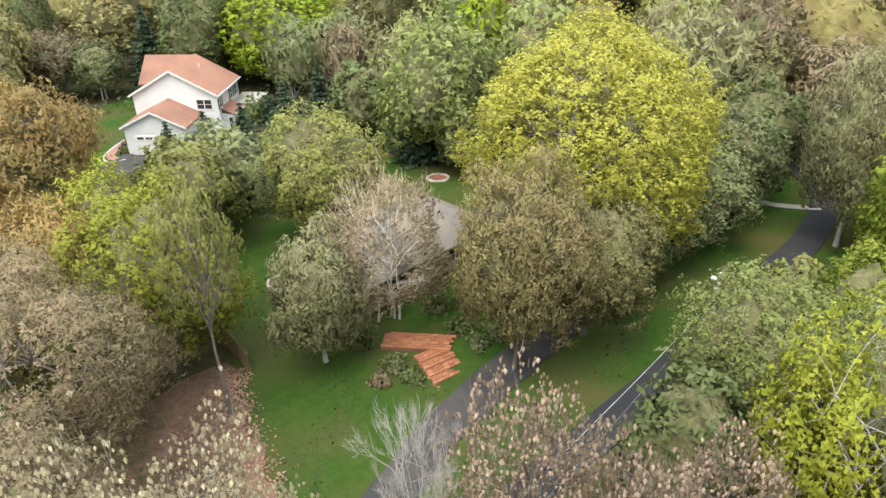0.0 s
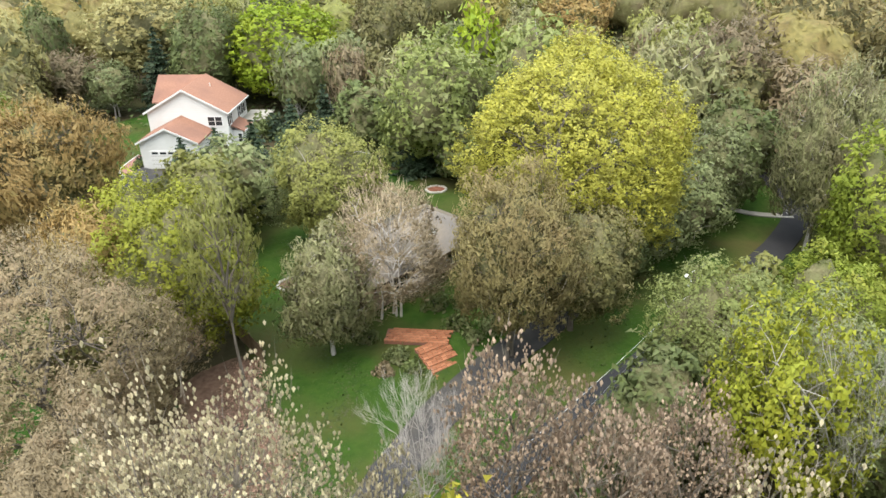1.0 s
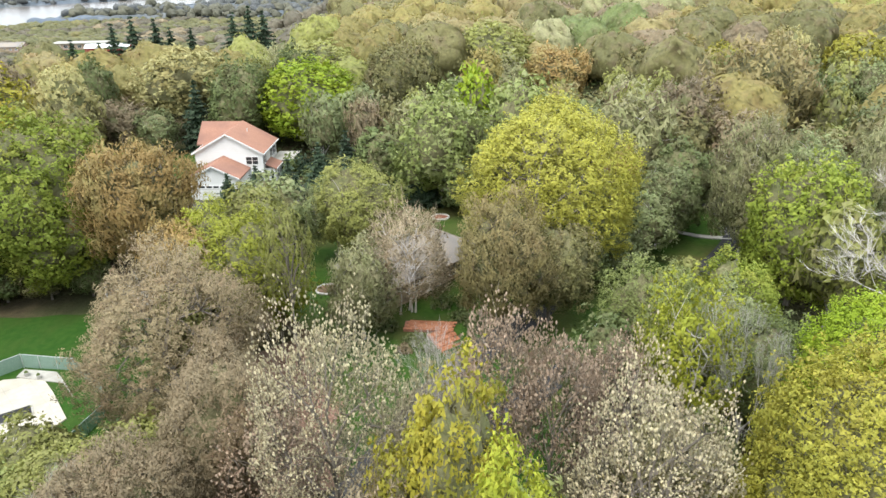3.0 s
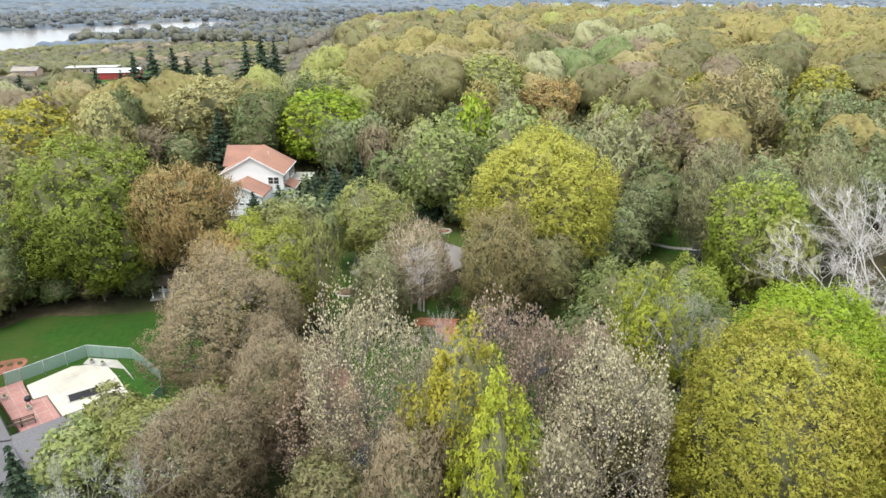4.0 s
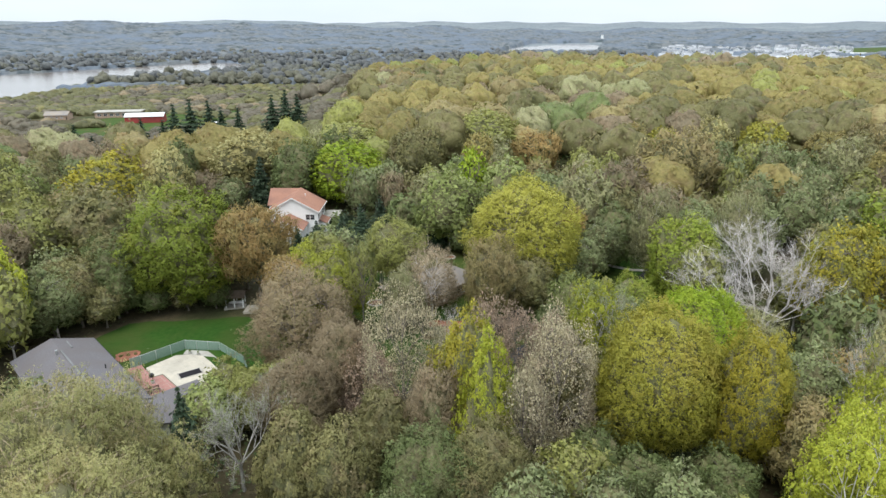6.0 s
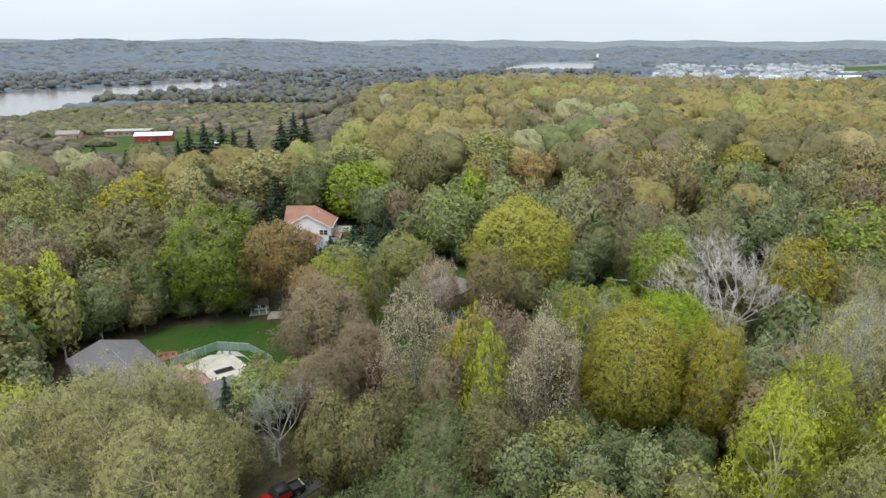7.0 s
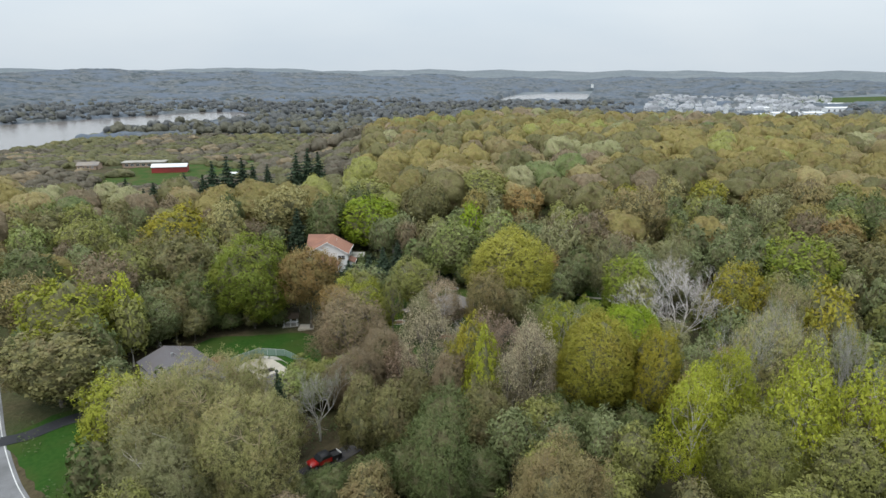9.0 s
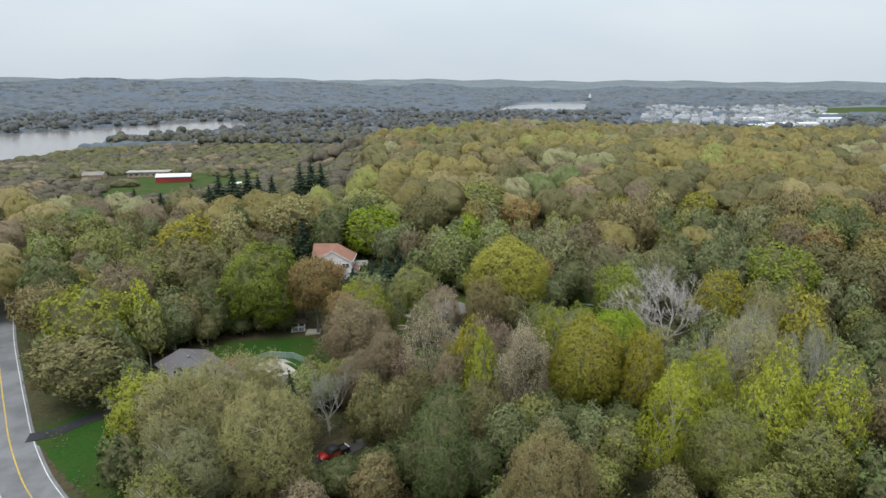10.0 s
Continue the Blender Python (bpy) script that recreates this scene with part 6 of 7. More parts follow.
# ---- brick terrace and steps down to the drive ----
def brick_steps():
    g = gz(1, 30)
    S = empty("garden_steps", pose(0, 31.5, g, 0, 0, -4), "orange brick terrace and broad steps beside the drive", "steps")
    rng = random.Random(3)
    m, n, l, p = node_mat("brick_paver", 0.9)
    oi = n.new("ShaderNodeObjectInfo")
    col = mixed(n, l, oi.outputs["Random"], (0.30, 0.115, 0.06), (0.47, 0.20, 0.11))
    l.new(mixed(n, l, grain(n, l, 2.2, 0.5, 0.72, 4.0), col, (0.22, 0.13, 0.08)), p.inputs["Base Color"])
    bumped(n, l, p, grain(n, l, 14.0, 0.3, 0.7, 3.0), 0.4, 0.01)
    bm = boxed(-0.225, 0.225, -0.155, 0.155, -0.11, 0, 0.014)
    me = bpy.data.meshes.new("brick")
    bm.to_mesh(me)
    bm.free()
    me.materials.append(m)

    def lay(x, y, z, turn=0.0):
        ob = new("brick", me)
        ob.parent = S
        ob.matrix_local = Matrix.Translation((x, y, z + rng.uniform(-0.014, 0.014))) @ Matrix.Rotation(turn + rng.uniform(-0.03, 0.03), 4, "Z") @ Matrix.Rotation(rng.uniform(-0.03, 0.03), 4, "X")
    # terrace in running bond, ragged at its ends
    for j in range(6):
        for i in range(11):
            x = -2.3 + 0.47 * i + 0.235 * (j % 2) + 0.06 * j
            if rng.random() < 0.06 and i in (0, 10):
                continue
            lay(x, -0.65 + 0.33 * j, 0.40)
    part("bedding", boxed(-2.5, 2.75, -0.8, 1.15, -0.7, 0.285), BRICK_RED, S)
    # steps fall towards the drive
    for k in range(6):
        cx, cy, z, turn = 1.55 + 0.42 * k, -1.15 - 0.66 * k, 0.36 - 0.10 * k, radians(40)
        c, q = math.cos(turn), math.sin(turn)
        for j in range(3):
            for i in range(6):
                u, v = -1.18 + 0.47 * i + 0.1 * (j % 2), -0.33 + 0.33 * j
                lay(cx + c * u - q * v, cy + q * u + c * v, z, turn)
        part("riser", boxed(-1.4, 1.42, -0.46, 0.44, -0.6, z - 0.115, m=Matrix.Translation((cx, cy, 0)) @ Matrix.Rotation(turn, 4, "Z")), BRICK_RED, S)


brick_steps()


def shrub(x, y, r, h, key, label, name="shrub", n=260, size=0.16):
    rng = np.random.default_rng(int(abs(x * 13 + y * 7)) + 5)
    root = empty(name, Matrix.Translation((x, y, gz(x, y))), label, "shrub")
    d = rng.normal(size=(n, 3))
    d[:, 2] = np.abs(d[:, 2])
    d /= np.linalg.norm(d, axis=1)[:, None]
    bulge = 1 + 0.22 * np.sin(3 * np.arctan2(d[:, 0], d[:, 1]) + rng.uniform(0, 6))
    c = d * np.array([r, r, h]) * (rng.uniform(0.55, 1.05, n) * bulge)[:, None] + np.array([0, 0, 0.05])
    ln = size * rng.uniform(0.7, 1.5, n) * max(1.0, r / 1.0) ** 0.5
    v, f = leaf_quads(rng, c, d + rng.normal(size=(n, 3)) * 0.5, ln, ln * 0.6)
    fo = new("foliage", mesh_from("foliage", v, f, LEAF[key]))
    fo.parent = root
    sv, sf = tubes([((0, 0, -0.1), tuple(c[i] * 0.8), 0.03, 0.012) for i in range(9)], 4)
    st = new("stem", mesh_from("stem", sv, sf, BARK))
    st.parent = root
    return root


for sx, sy, sr, sh, sk in ((3.6, 33.4, 1.3, 1.3, "green"), (5.0, 31.4, 1.0, 0.9, "greygreen"), (1.6, 36.4, 1.6, 1.7, "green"), (-4.2, 31.6, 1.2, 1.3, "green"), (-1.2, 28.9, 1.1, 1.1, "greygreen"),
                           (0.2, 27.6, 0.9, 0.8, "green"), (4.2, 36.6, 1.3, 1.2, "olive"), (6.4, 33.0, 1.2, 1.2, "greygreen"), (-5.6, 33.4, 1.1, 1.2, "olive"), (-2.2, 27.2, 0.9, 0.8, "brown")):
    shrub(sx, sy, sr, sh, sk, "low leafy garden shrub beside the brick steps")
for sx, sy, sr, sh, sk in ((-41.6, 73.0, 1.0, 0.9, "green"), (-42.0, 75.2, 0.9, 0.8, "spruce"), (-33.6, 70.6, 1.4, 2.0, "spruce"), (-31.6, 74.0, 1.3, 1.8, "spruce"), (-28.8, 76.2, 1.1, 1.4, "green")):
    shrub(sx, sy, sr, sh, sk, "clipped dark shrub planted against the white house")
for i in range(16):
    a = i / 15
    shrub(-26 + 22 * a + 1.2 * math.sin(i * 2.1), 82 + 3.5 * math.sin(i * 1.3) - 6 * a, 2.0 + 0.5 * math.sin(i * 3.3), 3.2 + 0.8 * math.cos(i * 2.7), "spruce" if i % 3 else "green", "tall dark evergreen bush behind the garden", "evergreen_bush", 420, 0.2)


# ---- garden things ----
def stone_ring(x, y, r, n, label, fill=None):
    R = empty("stone_ring", Matrix.Translation((x, y, gz(x, y))), label, "flower bed")
    bm = boxed(-0.17, 0.17, -0.12, 0.12, -0.08, 0.16, 0.04)
    me = bpy.data.meshes.new("stone")
    bm.to_mesh(me)
    bm.free()
    me.materials.append(STONE)
    rng = random.Random(n)
    for i in range(n):
        a = 6.283 * i / n
        ob = new("stone", me)
        ob.parent = R
        px_, py_ = r * math.sin(a), r * math.cos(a) * 0.8
        ob.matrix_local = Matrix.Translation((px_, py_, gz(x + px_, y + py_) - gz(x, y) + 0.06)) @ Matrix.Rotation(-a + rng.uniform(-0.2, 0.2), 4, "Z") @ Matrix.Diagonal((rng.uniform(0.8, 1.3), rng.uniform(0.8, 1.3), rng.uniform(0.8, 1.4), 1))
    bm = bmesh.new()
    bmesh.ops.create_circle(bm, cap_ends=True, segments=20, radius=r * 0.97)
    for v in bm.verts:
        v.co.y *= 0.8
        v.co.z = gz(x + v.co.x, y + v.co.y) - gz(x, y) + 0.10
    part("soil", bm, fill or MULCH, R)


stone_ring(0.8, 62.0, 1.25, 22, "round stone-edged flower bed on the lawn")
stone_ring(-12.4, 40.6, 1.5, 24, "stone-edged pond bed on the lawn", LITTER)


def picket_fence():
    a, b = Vector((-16.8, 34.0, 0)), Vector((-12.3, 28.8, 0))
    n = 24
    F = empty("fence", Matrix.Translation((a.x, a.y, gz(a.x, a.y))), "weathered wooden board fence at the lawn's edge", "fence")
    d = (b - a)
    turn = Matrix.Rotation(math.atan2(d.y, d.x), 4, "Z")
    rng = random.Random(9)
    bm = boxed(-0.12, 0.12, -0.015, 0.015, 0, 1.7, 0.008)
    me = bpy.data.meshes.new("board")
    bm.to_mesh(me)
    bm.free()
    me.materials.append(WOOD_FENCE)
    for i in range(n):
        p = d * (i / (n - 1))
        ob = new("board", me)
        ob.parent = F
        ob.matrix_local = Matrix.Translation((p.x, p.y, gz(a.x + p.x, a.y + p.y) - gz(a.x, a.y) + rng.uniform(-0.05, 0.05))) @ turn @ Matrix.Rotation(rng.uniform(-0.03, 0.03), 4, "Y")
    for i in range(4):
        p = d * (i / 3)
        part("post", boxed(p.x - 0.06, p.x + 0.06, p.y + 0.03, p.y + 0.15, -0.3, 1.75, 0.01), WOOD_FENCE, F)


picket_fence()


def utility_pole():
    x, y = 22.2, 31.3
    g = gz(x, y)
    P = empty("utility_pole", Matrix.Translation((x, y, g)), "dark wooden utility pole with a white lamp and cables", "utility pole")
    part("pole", tube(bmesh.new(), (0, 0, -0.5), (0.35, 0.25, 6.6), 0.17, 0.13, 10), POLE_WOOD, P)
    part("lamp_arm", tube(bmesh.new(), (0.2, 0.15, 5.2), (-0.55, -0.5, 6.1), 0.04, 0.04), TRIM, P)
    bm = bmesh.new()
    bmesh.ops.create_uvsphere(bm, u_segments=12, v_segments=8, radius=0.22, matrix=Matrix.Translation((-0.6, -0.55, 6.12)) @ Matrix.Diagonal((1, 1, 0.65, 1)))
    part("lamp_head", bm, TRIM, P, "white lamp head", True)
    part("transformer", tube(bmesh.new(), (-0.12, -0.28, 4.3), (-0.12, -0.28, 5.1), 0.2, 0.2, 12), METAL, P)
    for z in (4.0, 5.4, 6.3):
        part("insulator", tube(bmesh.new(), (0.1, -0.05, z), (-0.15, -0.3, z + 0.05), 0.05, 0.04), TRIM, P)
    part("conduit", tube(bmesh.new(), (0.22, -0.12, 0.0), (0.42, 0.05, 4.6), 0.045, 0.045), METAL, P)

    def cable(name, a, b, r, sag, mat, label):
        pts = [Vector(a).lerp(Vector(b), i / 24) - Vector((0, 0, sag * 4 * (i / 24) * (1 - i / 24))) for i in range(25)]
        segs = [(tuple(p), tuple(q), r, r) for p, q in zip(pts, pts[1:])]
        v, f = tubes(segs, 5)
        tagged(new(name, mesh_from(name, v, f, mat)), label, "cable")
    cable("cable", (x - 0.1, y - 0.25, g + 4.2), (1.5, 7.0, gz(1.5, 7) + 6.3), 0.013, 0.5, TRIM, "white twisted service cable hanging from the pole")
    cable("cable", (x + 0.1, y - 0.3, g + 4.0), (2.6, 6.4, gz(2, 6) + 6.0), 0.008, 0.6, METAL, "thin grey wire hanging from the pole")


utility_pole()


def small_house(x, y, turn, w, d, h, wall_m, roof_m, label, rise=1.8):
    g = gz(x, y)
    H = empty("house", pose(x, y, g, 0, 0, turn), label, "house")
    part("wall", gable_body(bmesh.new(), -w / 2, w / 2, -d / 2, d / 2, -0.8, h, h + rise - 0.1, "x"), wall_m, H)
    part("roof", pitched(bmesh.new(), -w / 2, w / 2, -d / 2 - 0.5, d / 2 + 0.5, h + 0.02, h + rise + 0.05, 0.18, "x", 0.4), roof_m, H)
    for i in range(max(2, int(w / 3.5))):
        add_window(H, wall_at(-w / 2 + 1.6 + i * 3.2, -d / 2, h * 0.55, 0), 1.2, 1.1, 2)
    part("door", boxed(w / 2 - 1.2, w / 2 - 0.3, -d / 2 - 0.06, -d / 2 - 0.003, -0.05, 2.0), WOOD_DARK, H)
    return H


small_house(19.5, 68.5, 12, 10, 6.5, 2.6, TAN_WALL, CONCRETE_GREY, "pale-roofed house hidden behind the yellow maple")


def van():
    x, y = 26.6, 52.0
    V = empty("van", pose(x, y, gz(x, y), 0, 0, 38), "white van parked under the trees", "van")
    bm = bmesh.new()
    prism(bm, [(-2.6, 0.4), (2.4, 0.4), (2.5, 1.1), (1.8, 1.3), (1.1, 2.05), (-2.5, 2.1), (-2.6, 1.9)], -0.95, 0.95, "y")
    bmesh.ops.bevel(bm, geom=bm.edges[:], offset=0.09, segments=2, affect="EDGES")
    part("body", bm, TRIM, V, "white painted body", True)
    part("windscreen", boxed(1.25, 1.8, -0.8, 0.8, 1.28, 1.95, m=Matrix.Translation((0.02, 0, 0.03))), GLASS, V)
    for sx in (-1.7, 1.6):
        for sy in (-0.9, 0.9):
            w = part("wheel", tube(bmesh.new(), (sx, sy - 0.12, 0.34), (sx, sy + 0.12, 0.34), 0.34, 0.34, 16), BLACK, V)
            part("rim", tube(bmesh.new(), (sx, sy - 0.13, 0.34), (sx, sy + 0.13, 0.34), 0.19, 0.19, 12), METAL, w)


van()


# ---- the house with the fenced pool ----
def pool_house():
    g = gz(-48, 15)
    ax = math.degrees(math.atan2(-17.8, 17.1))
    # local x runs along the ridge from the far gable, local y towards the pool
    H = empty("house", pose(-56.3, 25.6, 0, 0, 0, ax), "long house with slate-grey shingle roof beside the pool", "house")
    L, W, ze, zr = 24.7, 11.8, -0.55, 1.35
    part("wall", gable_body(bmesh.new(), 0.4, L - 0.4, -W + 0.5, -0.5, g - 1.2, ze - 0.2, zr - 0.25, "x"), SIDING, H, "white clapboard wall")
    part("roof", pitched(bmesh.new(), 0, L, -W, 0, ze, zr, 0.2, "x"), SHINGLE_GREY, H)
    part("ridge_vent", boxed(5.5, L - 4, -W / 2 - 0.16, -W / 2 + 0.16, zr - 0.05, zr + 0.09, 0.03), ASPHALT_OLD, H, "raised pale ridge vent")
    part("ridge_vent", boxed(1.5, 4.4, -W / 2 + 1.6, -W / 2 + 1.85, zr - 0.55, zr - 0.40, 0.03), ASPHALT_OLD, H)
    part("gutter", boxed(0.1, L - 1.0, 0.003, 0.11, ze - 0.18, ze - 0.05, 0.02), BLACK, H)
    part("vent_pipe", tube(bmesh.new(), (13.2, -2.2, ze + 0.5), (13.2, -2.2, ze + 1.35), 0.09, 0.09), BLACK, H)
    part("vent_pipe", tube(bmesh.new(), (6.0, -6.6, zr - 0.4), (6.0, -6.6, zr + 0.5), 0.2, 0.2), METAL, H, "shiny metal flue")
    for x in (3.2, 8.0, 12.5, 16.0):
        add_window(H, wall_at(x, -0.5, g + 1.5, 180), 1.4, 1.3, 2)
    add_window(H, wall_at(0.4, -4.2, g + 1.6, -90), 1.2, 1.3, 2)
    # wing towards the drive with its own gable, and the flat-roofed shed by the pool
    part("wing_wall", gable_body(bmesh.new(), L - 0.3, L + 7.0, -8.0, -0.6, g - 2.2, ze - 0.4, zr - 0.85, "x"), SIDING, H, "cream gable wall")
    part("wing_roof", pitched(bmesh.new(), L + 0.02, L + 7.5, -8.5, -0.1, ze - 0.15, zr - 0.5, 0.2, "x"), SHINGLE_GREY, H)
    part("rake_board", boxed(L + 0.03, L + 0.12, -8.4, -4.4, -0.10, 0.10, m=Matrix.Translation((0, 0, zr - 0.55)) @ Matrix.Translation((0, -4.4, 0)) @ Matrix.Rotation(radians(18), 4, "X") @ Matrix.Translation((0, 4.4, 0))), TRIM, H)
    part("ridge_vent", boxed(L + 0.6, L + 7.3, -4.44, -4.16, zr - 0.55, zr - 0.42, 0.03), ASPHALT_OLD, H)
    # dark brown puts the shadow on this wall into its colour
    part("shaded_shed_wall", boxed(L - 0.2, L + 5.6, -0.5, 6.1, g - 2.2, -1.7), WOOD_DARK, H)
    bm = bmesh.new()
    prism(bm, [(L - 0.7, -0.60), (L + 6.1, -1.50), (L + 6.1, -1.68), (L - 0.7, -0.78)], -0.45, 6.6, "y")
    part("shed_roof", bm, SHINGLE_GREY, H)


pool_house()
small_house(-71, 13, -52, 14, 7, 2.5, SIDING, CONCRETE_GREY, "low outbuilding with a pale roof near the road", 1.0)


def paving(name, outline, z, thick, mat, label, joints=0.0, dirs=(1.0, 0.0)):
    """A level slab of paving cut into bays by open joints."""
    bm = bmesh.new()
    prism(bm, outline, z - thick, z, "z")
    P = tagged(new(name), label, name.replace("_", " "))
    P.empty_display_size = 0.3
    part("slab", bm, mat, P)
    if joints:
        d = Vector((dirs[0], dirs[1], 0)).normalized()
        for axis in (d, Vector((-d.y, d.x, 0))):
            k = [Vector((x, y, 0)).dot(axis) for x, y in outline]
            c = min(k) + joints
            while c < max(k) - 0.3:
                cuts = []
                for (ax_, ay_), (bx_, by_) in zip(outline, outline[1:] + outline[:1]):
                    a, b = Vector((ax_, ay_, 0)), Vector((bx_, by_, 0))
                    u, v = a.dot(axis) - c, b.dot(axis) - c
                    if u * v < 0:
                        cuts.append(a.lerp(b, u / (u - v)))
                if len(cuts) == 2:
                    a, b = cuts
                    part("joint", boxed(0, (b - a).length, -0.018, 0.018, z + 0.002, z + 0.008, m=Matrix.Translation(a) @ Matrix.Rotation(math.atan2((b - a).y, (b - a).x), 4, "Z")), CONCRETE_GREY, P)
                c += joints
    return P


PZ = -3.12
paving("pool_deck", [(-46.0, 20.5), (-43.0, 24.6), (-41.3, 24.9), (-38.6, 24.5), (-36.7, 22.6), (-33.2, 18.6), (-34.4, 15.5), (-37.8, 13.9), (-42.6, 18.7), (-43.7, 17.9)], PZ, 0.7, CONCRETE, "cream concrete deck round the covered pool", 2.4, (0.62, -0.6))
paving("brick_patio", [(-49.3, 19.6), (-41.0, 11.6), (-37.9, 13.75), (-42.6, 18.5), (-43.7, 17.7), (-46.2, 20.4), (-47.2, 21.6)], PZ - 0.06, 0.7, BRICK_DECK, "pink brick patio between house and pool", 1.2, (0.69, -0.72))
paving("gravel_strip", [(-42.0, 25.2), (-36.6, 24.2), (-31.6, 19.0), (-30.2, 19.6), (-30.6, 21.4), (-36.2, 25.9), (-42.0, 26.6)], PZ - 0.04, 0.6, CONCRETE_GREY, "grey gravel strip inside the pool fence")


def pool_cover():
    P = empty("pool_opening", pose(-38.5, 18.9, PZ, 0, 0, 36), "dark rectangular pool opening in the pale deck", "pool")
    part("cover", boxed(-1.55, 1.55, -0.8, 0.8, 0.004, 0.03), COVER, P)
    for a in ((-1.75, 1.75, -0.98, -0.82), (-1.75, 1.75, 0.82, 0.98), (-1.75, -1.57, -0.82, 0.82), (1.57, 1.75, -0.82, 0.82)):
        part("coping", boxed(*a, 0.004, 0.05, 0.01), CONCRETE_GREY, P)


pool_cover()


def pool_fence():
    pts = [(-48.4, 20.6), (-47.2, 21.6), (-42.3, 27.0), (-36.4, 26.3), (-31.0, 21.6), (-29.6, 18.6), (-30.4, 14.4), (-33.0, 11.6)]
    F = empty("fence", Matrix.Identity(4), "green mesh fence on metal posts round the pool", "fence")
    for (ax_, ay_), (bx_, by_) in zip(pts, pts[1:]):
        a, b = Vector((ax_, ay_, 0)), Vector((bx_, by_, 0))
        n = max(1, round((b - a).length / 2.2))
        for i in range(n):
            p, q = a.lerp(b, i / n), a.lerp(b, (i + 1) / n)
            zp, zq = PZ - 0.1, PZ - 0.1
            part("post", tube(bmesh.new(), (p.x, p.y, zp - 0.9), (p.x, p.y, zp + 1.65), 0.045, 0.045, 6), METAL, F)
            bm = bmesh.new()
            d = (q - p).normalized()
            s = Vector((-d.y, d.x, 0)) * 0.012
            lo = [bm.verts.new((v + o).to_tuple()[:2] + (z,)) for v, o, z in ((p, s, zp + 0.02), (q, s, zq + 0.02), (q, -s, zq + 0.02), (p, -s, zp + 0.02))]
            hi = [bm.verts.new((v + o).to_tuple()[:2] + (z,)) for v, o, z in ((p, s, zp + 1.6), (q, s, zq + 1.6), (q, -s, zq + 1.6), (p, -s, zp + 1.6))]
            bm.faces.new(lo[::-1])
            bm.faces.new(hi)
            for j in range(4):
                bm.faces.new((lo[j], lo[(j + 1) % 4], hi[(j + 1) % 4], hi[j]))
            part("mesh_panel", bm, SCREEN, F)
            part("rail", tube(bmesh.new(), (p.x, p.y, zp + 1.62), (q.x, q.y, zq + 1.62), 0.028, 0.028, 6), METAL, F)


pool_fence()


def patio_things():
    T = empty("grill", pose(-43.3, 16.6, PZ, 0, 0, 20), "black round kettle grill on the patio", "grill")
    bm = bmesh.new()
    bmesh.ops.create_uvsphere(bm, u_segments=14, v_segments=10, radius=0.36, matrix=Matrix.Translation((0, 0, 0.95)))
    part("bowl", bm, BLACK, T, "", True)
    for i in range(3):
        a = 2.09 * i
        part("leg", tube(bmesh.new(), (0.15 * math.sin(a), 0.15 * math.cos(a), 0.7), (0.32 * math.sin(a), 0.32 * math.cos(a), 0.0), 0.02, 0.02, 6), BLACK, T)
    for k, (x, y, t) in enumerate(((-41.6, 13.6, 40), (-42.6, 12.9, 30))):
        B = empty("bench", pose(x, y, PZ - 0.06, 0, 0, t), "dark metal garden bench on the brick patio", "bench")
        for i in range(4):
            part("seat_slat", boxed(-0.65, 0.65, -0.24 + 0.12 * i, -0.15 + 0.12 * i, 0.42, 0.46), WOOD_DARK, B)
        for i in range(2):
            part("back_slat", boxed(-0.65, 0.65, 0.26, 0.30, 0.58 + 0.18 * i, 0.68 + 0.18 * i), WOOD_DARK, B)
        for sx in (-0.6, 0.6):
            for sy in (-0.22, 0.28):
                part("leg", boxed(sx - 0.03, sx + 0.03, sy - 0.03, sy + 0.03, 0.0, 0.85 if sy > 0 else 0.42), BLACK, B)
    for x, y in ((-43.0, 16.0), (-46.8, 17.9), (-39.5, 25.0), (-41.0, 25.4)):
        U = empty("planter", pose(x, y, PZ - 0.05), "pale stone planter with a small plant", "planter")
        part("pot", tube(bmesh.new(), (0, 0, 0), (0, 0, 0.42), 0.2, 0.28, 12), STONE, U)
        part("plant", tube(bmesh.new(), (0, 0, 0.40), (0, 0, 0.62), 0.24, 0.08, 9), LEAF["green"], U)
    M = tagged(drape("mulch_bed", ((-53.6, 25.6), (-51.8, 26.9), (-49.4, 26.7), (-49.2, 25.2), (-50.6, 23.8), (-52.6, 24.0)), MULCH, 0.12, 1.0), "red mulch bed on the dark lawn", "mulch bed", kind="structure")


patio_things()
for sx, sy in ((-51.2, 25.6), (-50.2, 25.9), (-52.2, 25.2)):
    shrub(sx, sy, 0.35, 0.4, "olive", "small plant in the red mulch bed", n=90, size=0.1)


def pavilion():
    x, y = -38.6, 42.2
    P = empty("pavilion", pose(x, y, gz(x, y), 0, 0, 8), "small white garden pavilion with posts at the lawn's edge", "pavilion")
    for sx in (-1.5, 0.0, 1.5):
        for sy in (-1.2, 1.2):
            part("post", boxed(sx - 0.09, sx + 0.09, sy - 0.09, sy + 0.09, -0.3, 2.2), TRIM, P)
    part("roof", pitched(bmesh.new(), -2.0, 2.0, -1.7, 1.7, 2.25, 3.1, 0.14, "x"), WOOD_DARK, P)
    part("floor", boxed(-1.9, 1.9, -1.5, 1.5, -0.5, 0.12), CONCRETE_GREY, P)
    part("bench", boxed(-1.3, 1.3, 0.7, 1.1, 0.12, 0.55, 0.02), TRIM, P)
    paving("terrace", [(-36.2, 38.6), (-32.6, 39.0), (-32.8, 41.8), (-36.2, 41.6)], gz(-35, 40) + 0.35, 0.9, CONCRETE, "pale concrete terrace beside the pavilion")


pavilion()


